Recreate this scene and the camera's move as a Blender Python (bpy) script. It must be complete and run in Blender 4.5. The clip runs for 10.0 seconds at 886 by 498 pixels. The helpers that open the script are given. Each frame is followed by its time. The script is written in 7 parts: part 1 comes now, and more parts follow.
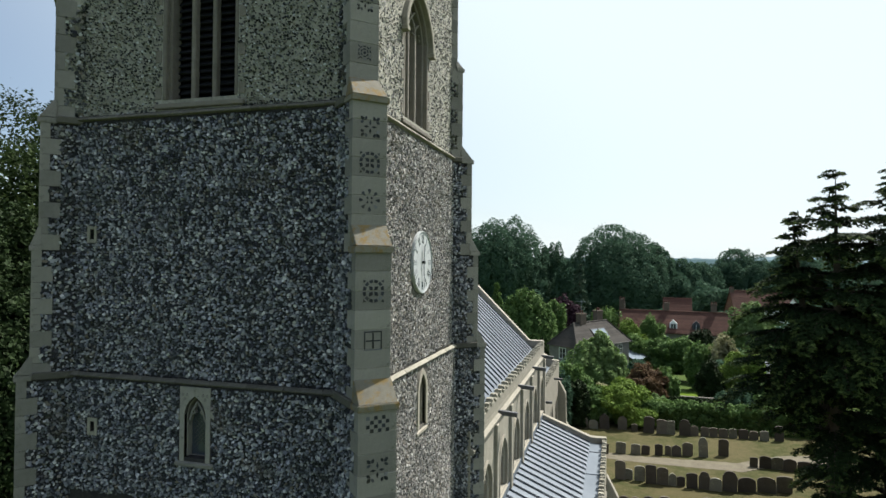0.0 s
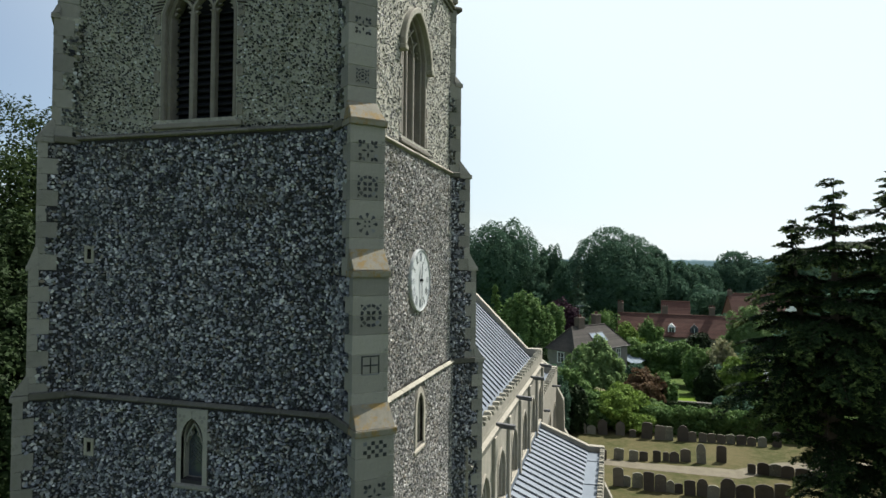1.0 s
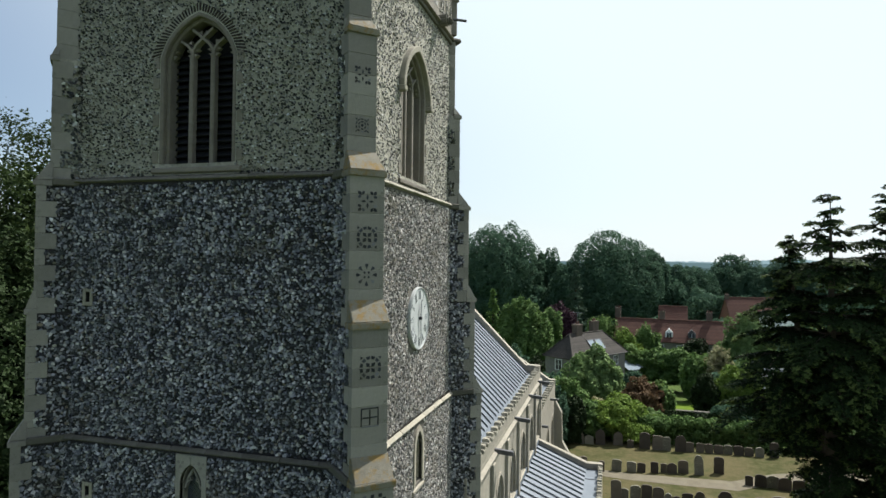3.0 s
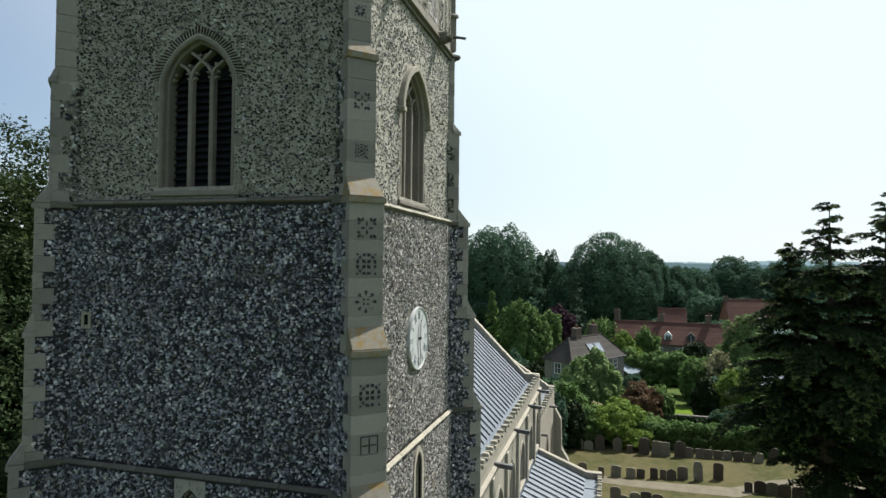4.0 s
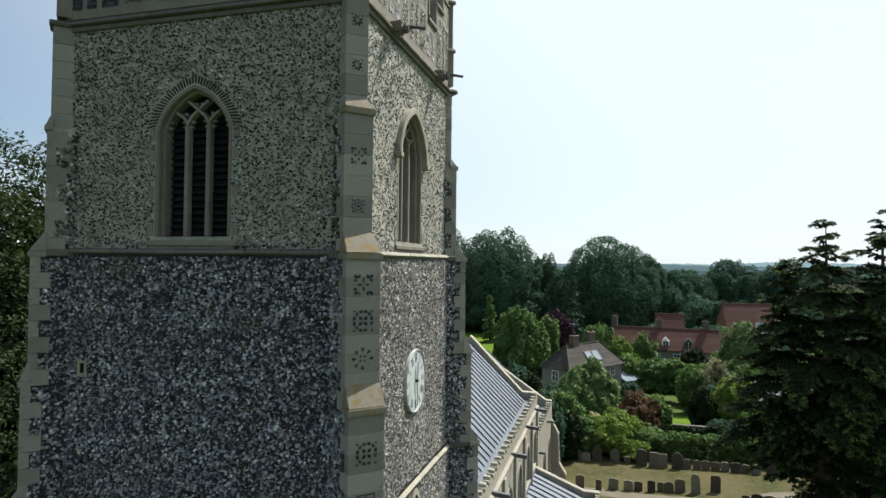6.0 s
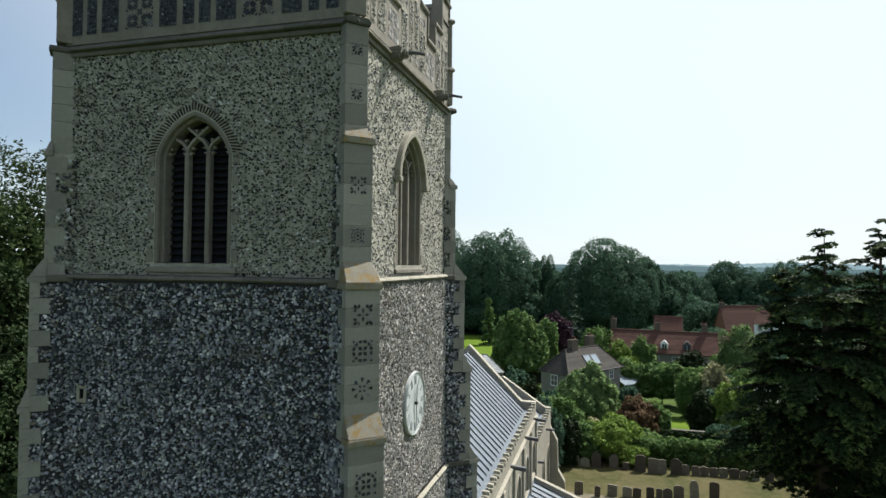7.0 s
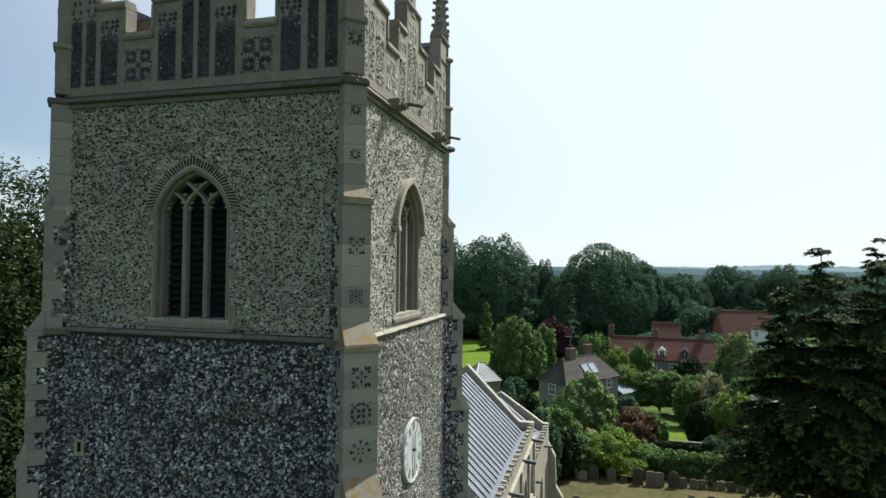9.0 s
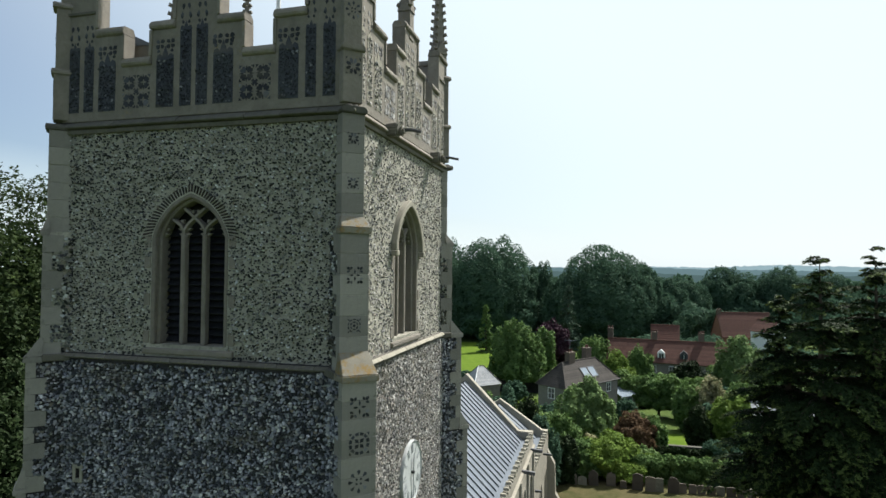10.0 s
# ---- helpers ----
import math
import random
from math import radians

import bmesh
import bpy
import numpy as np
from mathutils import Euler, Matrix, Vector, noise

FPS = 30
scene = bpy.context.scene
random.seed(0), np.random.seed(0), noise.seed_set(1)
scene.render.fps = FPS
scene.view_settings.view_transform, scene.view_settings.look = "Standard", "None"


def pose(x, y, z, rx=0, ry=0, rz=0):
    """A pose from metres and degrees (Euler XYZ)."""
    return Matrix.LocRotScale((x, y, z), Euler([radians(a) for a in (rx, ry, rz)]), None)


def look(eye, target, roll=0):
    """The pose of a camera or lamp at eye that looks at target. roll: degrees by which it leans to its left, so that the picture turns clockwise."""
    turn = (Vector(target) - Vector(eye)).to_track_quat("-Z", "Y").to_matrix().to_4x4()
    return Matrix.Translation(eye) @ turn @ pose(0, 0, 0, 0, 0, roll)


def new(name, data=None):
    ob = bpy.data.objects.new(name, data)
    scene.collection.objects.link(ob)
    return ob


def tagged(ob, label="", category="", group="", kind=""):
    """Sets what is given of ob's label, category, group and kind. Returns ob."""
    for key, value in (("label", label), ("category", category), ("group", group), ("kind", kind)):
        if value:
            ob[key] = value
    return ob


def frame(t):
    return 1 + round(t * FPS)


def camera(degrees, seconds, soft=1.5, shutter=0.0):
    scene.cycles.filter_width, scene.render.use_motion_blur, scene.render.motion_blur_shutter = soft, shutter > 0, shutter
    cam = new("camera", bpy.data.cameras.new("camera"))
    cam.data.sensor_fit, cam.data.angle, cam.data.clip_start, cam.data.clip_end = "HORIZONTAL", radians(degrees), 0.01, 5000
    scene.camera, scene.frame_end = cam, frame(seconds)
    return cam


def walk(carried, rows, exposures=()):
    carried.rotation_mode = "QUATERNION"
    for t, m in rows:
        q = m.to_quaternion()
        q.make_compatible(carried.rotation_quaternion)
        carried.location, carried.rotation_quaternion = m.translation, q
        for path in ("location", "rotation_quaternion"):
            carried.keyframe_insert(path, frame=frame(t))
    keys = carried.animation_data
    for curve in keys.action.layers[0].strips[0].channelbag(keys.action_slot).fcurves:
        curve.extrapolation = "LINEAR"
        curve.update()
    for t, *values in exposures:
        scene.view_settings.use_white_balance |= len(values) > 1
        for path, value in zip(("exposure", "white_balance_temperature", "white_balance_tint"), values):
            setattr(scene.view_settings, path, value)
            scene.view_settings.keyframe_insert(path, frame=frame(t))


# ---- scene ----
# camera: a drone that climbs beside the tower
cam = camera(72.5, 10.0)
PATH = [
    (0.0, (0.033, -0.020, 13.805), (-0.518, 1.903, 13.835), 0.5),
    (0.5, (0.034, -0.019, 13.961), (-0.515, 1.904, 13.993), 0.5),
    (1.0, (0.041, -0.016, 14.134), (-0.505, 1.907, 14.168), 0.6),
    (1.5, (0.046, -0.024, 14.310), (-0.498, 1.901, 14.346), 0.6),
    (2.0, (0.034, -0.028, 14.489), (-0.508, 1.897, 14.525), 0.5),
    (2.5, (0.025, -0.044, 14.667), (-0.515, 1.881, 14.704), 0.6),
    (4.0, (0.000, -0.031, 15.221), (-0.536, 1.896, 15.262), 0.6),
    (4.5, (0.002, -0.022, 15.415), (-0.531, 1.905, 15.457), 0.6),
    (5.0, (0.006, -0.026, 15.614), (-0.526, 1.902, 15.656), 0.6),
    (5.5, (0.008, -0.032, 15.811), (-0.522, 1.896, 15.855), 0.6),
    (7.0, (0.006, -0.076, 16.442), (-0.519, 1.853, 16.490), 0.6),
    (7.5, (-0.001, -0.094, 16.660), (-0.523, 1.836, 16.709), 0.6),
    (8.0, (-0.007, -0.106, 16.884), (-0.528, 1.824, 16.935), 0.6),
    (8.5, (-0.008, -0.114, 17.095), (-0.529, 1.817, 17.149), 0.6),
    (9.0, (-0.002, -0.113, 17.310), (-0.520, 1.818, 17.365), 0.6),
    (9.5, (0.019, -0.116, 17.522), (-0.498, 1.815, 17.577), 0.6),
    (10.0, (0.021, -0.131, 17.735), (-0.495, 1.801, 17.792), 0.5),
]
walk(cam, [(t, look(eye, aim, roll)) for t, eye, aim, roll in PATH])

# ---- light: hazy summer sky, sun beyond the church to the right ----
SUN_AZ, SUN_EL = 33.0, 52.0      # degrees from +y towards +x, and above the horizon
sun_dir = Vector((math.sin(radians(SUN_AZ)) * math.cos(radians(SUN_EL)), math.cos(radians(SUN_AZ)) * math.cos(radians(SUN_EL)), math.sin(radians(SUN_EL))))
world = bpy.data.worlds.new("sky")
scene.world = world
world.use_nodes = True
wn = world.node_tree
wn.nodes.clear()
sky = wn.nodes.new("ShaderNodeTexSky")
sky.sky_type = "NISHITA"
sky.sun_disc = False
sky.sun_elevation = radians(SUN_EL)
sky.sun_rotation = radians(SUN_AZ)
sky.air_density, sky.dust_density, sky.ozone_density = 1.0, 1.0, 2.0
sky_back = wn.nodes.new("ShaderNodeBackground")
sky_back.inputs["Strength"].default_value = 0.072
sky_out = wn.nodes.new("ShaderNodeOutputWorld")
veil = wn.nodes.new("ShaderNodeMix")         # thin high haze over the blue
veil.data_type = "RGBA"
veil.inputs[7].default_value = (7.7, 8.8, 9.3, 1)
way = wn.nodes.new("ShaderNodeTexCoord")
near_sun = wn.nodes.new("ShaderNodeVectorMath")   # the haze is thickest towards the sun and low over the land
near_sun.operation = "DOT_PRODUCT"
near_sun.inputs[1].default_value = sun_dir
thick = wn.nodes.new("ShaderNodeMapRange")
thick.interpolation_type = "SMOOTHSTEP"
thick.inputs[1].default_value, thick.inputs[2].default_value = 0.12, 0.78
thick.inputs[3].default_value, thick.inputs[4].default_value = 0.10, 0.92
height = wn.nodes.new("ShaderNodeSeparateXYZ")
low_haze = wn.nodes.new("ShaderNodeMapRange")
low_haze.interpolation_type = "SMOOTHSTEP"
low_haze.inputs[1].default_value, low_haze.inputs[2].default_value = 0.0, 0.22
low_haze.inputs[3].default_value, low_haze.inputs[4].default_value = 0.80, 0.0
both = wn.nodes.new("ShaderNodeMath")
both.operation = "MAXIMUM"
wn.links.new(way.outputs["Generated"], near_sun.inputs[0])
wn.links.new(way.outputs["Generated"], height.inputs[0])
wn.links.new(near_sun.outputs["Value"], thick.inputs[0])
wn.links.new(height.outputs["Z"], low_haze.inputs[0])
wn.links.new(thick.outputs[0], both.inputs[0])
wn.links.new(low_haze.outputs[0], both.inputs[1])
wn.links.new(both.outputs[0], veil.inputs[0])
wn.links.new(sky.outputs[0], veil.inputs[6])
wn.links.new(veil.outputs[2], sky_back.inputs[0])
wn.links.new(sky_back.outputs[0], sky_out.inputs[0])
sun = new("sun", bpy.data.lights.new("sun", "SUN"))
sun.data.energy, sun.data.angle, sun.data.color = 5.2, radians(0.6), (1.0, 0.97, 0.91)
sun.matrix_world = look(sun_dir * 200, (0, 0, 0))
scene.view_settings.exposure = 0.75

# ---- mesh tools ----
def fast_mesh(name, verts, groups, smooth=False):
    """A mesh from a vertex array and several arrays of faces, each of one corner count."""
    me = bpy.data.meshes.new(name)
    verts = np.asarray(verts, dtype=np.float32)
    groups = [np.asarray(g, dtype=np.int32) for g in groups if len(g)]
    loops = np.concatenate([g.ravel() for g in groups])
    totals = np.concatenate([np.full(len(g), g.shape[1], dtype=np.int32) for g in groups])
    starts = np.concatenate([[0], np.cumsum(totals)[:-1]]).astype(np.int32)
    me.vertices.add(len(verts))
    me.vertices.foreach_set("co", verts.ravel())
    me.loops.add(len(loops))
    me.loops.foreach_set("vertex_index", loops)
    me.polygons.add(len(totals))
    me.polygons.foreach_set("loop_start", starts)
    me.polygons.foreach_set("loop_total", totals)
    me.polygons.foreach_set("use_smooth", np.full(len(totals), smooth))
    me.update(calc_edges=True)
    me.validate()
    return me


class Shape:
    """Collects vertices and faces of one mesh."""

    def __init__(self):
        self.v, self.f = [], []

    def add(self, verts, faces, m=None):
        n = len(self.v)
        self.v += [tuple(m @ Vector(p)) if m else tuple(p) for p in verts]
        self.f += [[i + n for i in f] for f in faces]
        return self

    def box(self, x0, x1, y0, y1, z0, z1, m=None):
        v = [(x, y, z) for z in (z0, z1) for y in (y0, y1) for x in (x0, x1)]
        return self.add(v, [(0, 2, 3, 1), (4, 5, 7, 6), (0, 1, 5, 4), (2, 6, 7, 3), (0, 4, 6, 2), (1, 3, 7, 5)], m)

    def prism(self, outline, y0, y1, m=None):
        """An outline of (x, z), counter-clockwise seen from -y, drawn out from y0 (front) to y1 (back)."""
        n = len(outline)
        v = [(x, y0, z) for x, z in outline] + [(x, y1, z) for x, z in outline]
        f = [tuple(range(n)), tuple(range(2 * n - 1, n - 1, -1))]
        f += [(i, i + n, (i + 1) % n + n, (i + 1) % n) for i in range(n)]
        return self.add(v, f, m)

    def ring(self, inner, outer, y0, y1, m=None, closed=False):
        """A band between two outlines of the same count, drawn out from y0 to y1."""
        n = len(inner)
        v = [(x, y0, z) for x, z in inner] + [(x, y0, z) for x, z in outer] + [(x, y1, z) for x, z in inner] + [(x, y1, z) for x, z in outer]
        f = []
        for i in range(n if closed else n - 1):
            j = (i + 1) % n
            f += [(i, j, n + j, n + i), (2 * n + i, 3 * n + i, 3 * n + j, 2 * n + j), (i, 2 * n + i, 2 * n + j, j), (n + i, n + j, 3 * n + j, 3 * n + i)]
        if not closed:
            f += [(0, n, 3 * n, 2 * n), (n - 1, 3 * n - 1, 4 * n - 1, 2 * n - 1)]
        return self.add(v, f, m)

    def tube(self, points, radii, sides=6, m=None):
        """A round bar along points."""
        pts = [Vector(p) for p in points]
        v, f = [], []
        for i, p in enumerate(pts):
            way = (pts[min(i + 1, len(pts) - 1)] - pts[max(i - 1, 0)]).normalized()
            a = way.orthogonal().normalized()
            b = way.cross(a)
            r = radii[i] if hasattr(radii, "__len__") else radii
            v += [tuple(p + r * (math.cos(k * math.tau / sides) * a + math.sin(k * math.tau / sides) * b)) for k in range(sides)]
        for i in range(len(pts) - 1):
            f += [(i * sides + k, i * sides + (k + 1) % sides, (i + 1) * sides + (k + 1) % sides, (i + 1) * sides + k) for k in range(sides)]
        f += [tuple(range(sides - 1, -1, -1)), tuple((len(pts) - 1) * sides + k for k in range(sides))]
        return self.add(v, f, m)

    def mesh(self, name, bevel=0.0, segments=1, smooth=False, jitter=0.0):
        me = bpy.data.meshes.new(name)
        bm = bmesh.new()
        vs = [bm.verts.new(p) for p in self.v]
        for f in self.f:
            try:
                bm.faces.new([vs[i] for i in f])
            except ValueError:
                pass
        bmesh.ops.recalc_face_normals(bm, faces=bm.faces)
        if jitter:
            for v in bm.verts:
                v.co += Vector((random.uniform(-1, 1), random.uniform(-1, 1), random.uniform(-1, 1))) * jitter
        if bevel:
            edges = [e for e in bm.edges if len(e.link_faces) == 2 and e.calc_face_angle(0) > 0.5]
            bmesh.ops.bevel(bm, geom=edges, offset=bevel, segments=segments, affect="EDGES", clamp_overlap=True)
        if smooth:
            for f in bm.faces:
                f.smooth = True
        bm.to_mesh(me)
        bm.free()
        return me


def part(name, me, material, parent, label="", m=None, kind=""):
    """Links a mesh as one object under a thing or a part."""
    if isinstance(me, Shape):
        me = me.mesh(name)
    if material is not None and not me.materials:
        me.materials.append(material)
    ob = new(name, me)
    ob.parent = parent
    if m is not None:
        ob.matrix_basis = m
    return tagged(ob, label, kind=kind)


def thing(name, label, category, m=None, group="", kind="", me=None, material=None):
    """A top-level object: an Empty at its base, or one mesh."""
    if isinstance(me, Shape):
        me = me.mesh(name)
    ob = new(name, me)
    if me is not None and material is not None and not me.materials:
        me.materials.append(material)
    if m is not None:
        ob.matrix_basis = m
    return tagged(ob, label, category, group, kind)


def turn(deg):
    return Matrix.Rotation(radians(deg), 4, "Z")


# ---- materials ----
class Nodes:
    def __init__(self, name):
        self.mat = bpy.data.materials.new(name)
        self.mat.use_nodes = True
        self.t = self.mat.node_tree
        self.bsdf = self.t.nodes["Principled BSDF"]
        self.coords = self.t.nodes.new("ShaderNodeTexCoord")

    def link(self, a, b):
        self.t.links.new(a, b)

    def noise(self, scale, detail=4.0, rough=0.55, stretch=None):
        n = self.t.nodes.new("ShaderNodeTexNoise")
        n.inputs["Scale"].default_value, n.inputs["Detail"].default_value, n.inputs["Roughness"].default_value = scale, detail, rough
        source = self.coords.outputs["Object"]
        if stretch:
            mp = self.t.nodes.new("ShaderNodeMapping")
            mp.inputs["Scale"].default_value = stretch
            self.link(source, mp.inputs[0])
            source = mp.outputs[0]
        self.link(source, n.inputs["Vector"])
        return n.outputs["Fac"]

    def voronoi(self, scale, output="Distance"):
        n = self.t.nodes.new("ShaderNodeTexVoronoi")
        n.inputs["Scale"].default_value = scale
        self.link(self.coords.outputs["Object"], n.inputs["Vector"])
        return n.outputs[output]

    def ramp(self, fac, stops):
        n = self.t.nodes.new("ShaderNodeValToRGB")
        els = n.color_ramp.elements
        while len(els) < len(stops):
            els.new(0.5)
        for e, (p, c) in zip(els, stops):
            e.position = p
            e.color = (*c, 1) if hasattr(c, "__len__") else (c, c, c, 1)
        self.link(fac, n.inputs[0])
        return n.outputs[0]

    def mix(self, fac, a, b, mode="MIX"):
        n = self.t.nodes.new("ShaderNodeMix")
        n.data_type, n.blend_type = "RGBA", mode
        for s, v in ((n.inputs[0], fac), (n.inputs[6], a), (n.inputs[7], b)):
            if hasattr(v, "is_linked"):
                self.link(v, s)
            elif hasattr(v, "__len__"):
                s.default_value = (*v, 1)
            else:
                s.default_value = v
        return n.outputs[2]

    def island(self):
        return self.t.nodes.new("ShaderNodeNewGeometry").outputs["Random Per Island"]

    def object_random(self):
        return self.t.nodes.new("ShaderNodeObjectInfo").outputs["Random"]

    def bump(self, height, strength, distance):
        n = self.t.nodes.new("ShaderNodeBump")
        n.inputs["Strength"].default_value, n.inputs["Distance"].default_value = strength, distance
        self.link(height, n.inputs["Height"])
        self.link(n.outputs[0], self.bsdf.inputs["Normal"])

    def done(self, colour, rough=0.85, metal=0.0, spec=0.3):
        if hasattr(colour, "is_linked"):
            self.link(colour, self.bsdf.inputs["Base Color"])
        else:
            self.bsdf.inputs["Base Color"].default_value = (*colour, 1)
        if hasattr(rough, "is_linked"):
            self.link(rough, self.bsdf.inputs["Roughness"])
        else:
            self.bsdf.inputs["Roughness"].default_value = rough
        self.bsdf.inputs["Metallic"].default_value = metal
        self.bsdf.inputs["Specular IOR Level"].default_value = spec
        return self.mat


def grey(v):
    return (v, v, v)


def stone(name, a, b, lichen=None, amount=0.6, grain=40.0, bump=0.5, by_object=0.25):
    """Weathered stone: two tones in large and small patches, streaks, lichen spots, fine grain."""
    n = Nodes(name)
    col = n.mix(n.ramp(n.noise(2.3, 5), [(0.35, 0.0), (0.68, 1.0)]), a, b)
    col = n.mix(n.ramp(n.noise(11.0, 6, 0.7), [(0.45, 0.0), (0.75, 0.7)]), col, [c * 0.62 for c in a])
    col = n.mix(n.ramp(n.noise(3.0, 4, 0.6, (2.5, 2.5, 0.35)), [(0.5, 0.0), (0.8, 0.55)]), col, [c * 0.5 for c in b])
    if by_object:
        col = n.mix(by_object, col, n.ramp(n.object_random(), [(0.0, [c * 0.75 for c in a]), (1.0, [min(1, c * 1.25) for c in b])]))
    if lichen:
        col = n.mix(n.ramp(n.noise(7.0, 6, 0.75), [(amount - 0.04, 0.0), (amount + 0.08, 1.0)]), col, lichen)
    n.bump(n.noise(grain, 6, 0.7), bump, 0.012)
    return n.done(col, 0.92)


def flint(name, stops, gloss=0.42, pale=0.3):
    """Knapped and whole flints: each its own tone, pale rinds and dark glassy faces."""
    n = Nodes(name)
    col = n.ramp(n.island(), stops)
    n.t.nodes[-1].color_ramp.interpolation = "LINEAR"
    col = n.mix(n.ramp(n.noise(45.0, 4, 0.7), [(0.55, 0.0), (0.75, pale)]), col, (0.42, 0.42, 0.41))
    col = n.mix(n.ramp(n.noise(1.1, 4, 0.6), [(0.36, 0.4), (0.60, 0.0)]), col, (0.06, 0.066, 0.07))
    col = n.mix(n.ramp(n.noise(1.6, 5, 0.65, (0.7, 0.7, 1.6)), [(0.56, 0.0), (0.72, 0.5)]), col, (0.13, 0.112, 0.075))
    n.bump(n.noise(90.0, 4, 0.6), 0.3, 0.006)
    return n.done(col, gloss, 0.0, 0.25)


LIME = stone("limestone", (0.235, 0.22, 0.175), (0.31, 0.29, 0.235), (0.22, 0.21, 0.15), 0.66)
LIME_PALE = stone("limestone_pale", (0.25, 0.23, 0.187), (0.315, 0.29, 0.237), (0.20, 0.186, 0.147), 0.68)
LIME_GREY = stone("limestone_grey", (0.190, 0.180, 0.160), (0.272, 0.257, 0.225), (0.145, 0.14, 0.118), 0.60, 40, 0.9, 0.5)
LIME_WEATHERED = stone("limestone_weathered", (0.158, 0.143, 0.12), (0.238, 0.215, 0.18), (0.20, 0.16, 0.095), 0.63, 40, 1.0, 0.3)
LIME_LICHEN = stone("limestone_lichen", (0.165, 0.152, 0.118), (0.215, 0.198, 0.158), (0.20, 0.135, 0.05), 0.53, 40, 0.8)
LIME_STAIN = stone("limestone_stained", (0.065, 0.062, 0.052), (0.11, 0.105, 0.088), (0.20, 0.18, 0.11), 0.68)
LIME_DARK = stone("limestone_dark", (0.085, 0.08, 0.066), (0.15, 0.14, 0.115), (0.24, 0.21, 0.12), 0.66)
MORTAR = stone("mortar", (0.266, 0.256, 0.211), (0.365, 0.350, 0.292), (0.172, 0.168, 0.135), 0.57, 60.0, 0.9, 0)
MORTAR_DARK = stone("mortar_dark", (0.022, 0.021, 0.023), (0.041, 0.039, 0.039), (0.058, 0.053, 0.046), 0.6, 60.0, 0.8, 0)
# the dark mortar again, paler: sunlight on the south face painted in
MORTAR_SUNLIT = stone("mortar_sunlit", (0.085, 0.078, 0.066), (0.135, 0.125, 0.107), (0.10, 0.095, 0.08), 0.6, 60.0, 0.8, 0)
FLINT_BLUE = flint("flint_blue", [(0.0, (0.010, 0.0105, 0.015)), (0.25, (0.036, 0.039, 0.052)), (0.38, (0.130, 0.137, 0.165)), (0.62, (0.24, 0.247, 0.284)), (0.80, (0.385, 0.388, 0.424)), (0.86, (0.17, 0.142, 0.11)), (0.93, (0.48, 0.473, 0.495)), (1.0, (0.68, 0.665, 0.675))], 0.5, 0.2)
# sunlit copy of the tower flints, painted paler and warmer for the south
FLINT_SUNLIT = flint("flint_sunlit", [(0.0, (0.04, 0.038, 0.037)), (0.25, (0.11, 0.106, 0.103)), (0.45, (0.25, 0.24, 0.228)), (0.70, (0.37, 0.35, 0.325)), (0.82, (0.24, 0.20, 0.155)), (0.92, (0.50, 0.48, 0.45)), (1.0, (0.66, 0.64, 0.61))], 0.5, 0.25)
FLINT_MIX = flint("flint_mixed", [(0.0, (0.009, 0.010, 0.012)), (0.40, (0.024, 0.026, 0.030)), (0.48, (0.10, 0.103, 0.10)), (0.72, (0.22, 0.222, 0.205)), (0.80, (0.20, 0.17, 0.12)), (0.88, (0.40, 0.41, 0.41)), (1.0, (0.62, 0.63, 0.62))], pale=0.12)
FLINT_BLACK = flint("flint_black", [(0.0, (0.005, 0.006, 0.008)), (0.6, (0.013, 0.014, 0.019)), (0.9, (0.05, 0.054, 0.066)), (1.0, (0.22, 0.22, 0.23))], 0.6, 0.04)


def lead_mat():
    n = Nodes("lead")
    col = n.mix(n.ramp(n.noise(1.2, 5), [(0.35, 0.0), (0.7, 1.0)]), (0.10, 0.123, 0.15), (0.14, 0.165, 0.195))
    col = n.mix(n.ramp(n.noise(5.0, 5, 0.7, (0.4, 2.5, 1.0)), [(0.5, 0.0), (0.8, 0.6)]), col, (0.165, 0.185, 0.205))
    col = n.mix(0.2, col, n.ramp(n.object_random(), [(0.0, grey(0.10)), (1.0, (0.18, 0.195, 0.21))]))
    n.bump(n.noise(14.0, 4), 0.25, 0.01)
    return n.done(col, 0.55, 0.15, 0.3)


def plain(name, a, b, scale=6.0, rough=0.7, metal=0.0, bump=0.2, spec=0.3):
    n = Nodes(name)
    col = n.mix(n.ramp(n.noise(scale, 5), [(0.35, 0.0), (0.65, 1.0)]), a, b)
    col = n.mix(n.ramp(n.noise(scale * 7, 4), [(0.5, 0.0), (0.8, 0.5)]), col, [c * 0.6 for c in a])
    n.bump(n.noise(scale * 9, 3), bump, 0.01)
    return n.done(col, rough, metal, spec)


LEAD = lead_mat()
# rolls darker than the sheets: the shade on their sides is painted in
LEAD_ROLL_SHADED = plain("lead_roll_shaded", (0.055, 0.062, 0.07), (0.09, 0.10, 0.11), 5, 0.5, 0.1)
LEAD_DARK = plain("lead_dark", (0.05, 0.052, 0.055), (0.10, 0.10, 0.105), 8, 0.6)
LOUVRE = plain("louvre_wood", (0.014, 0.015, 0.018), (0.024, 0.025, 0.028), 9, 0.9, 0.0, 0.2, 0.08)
# near-black paint for sheets that stand in for shade inside openings
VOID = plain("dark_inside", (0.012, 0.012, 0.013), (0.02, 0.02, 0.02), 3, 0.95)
BRICK_EDGE = stone("brick_voussoir", (0.018, 0.017, 0.017), (0.045, 0.033, 0.028), (0.03, 0.03, 0.03), 0.6, by_object=0.6)
DIAL = plain("dial_paint", (0.38, 0.40, 0.40), (0.46, 0.475, 0.47), 5, 0.5)
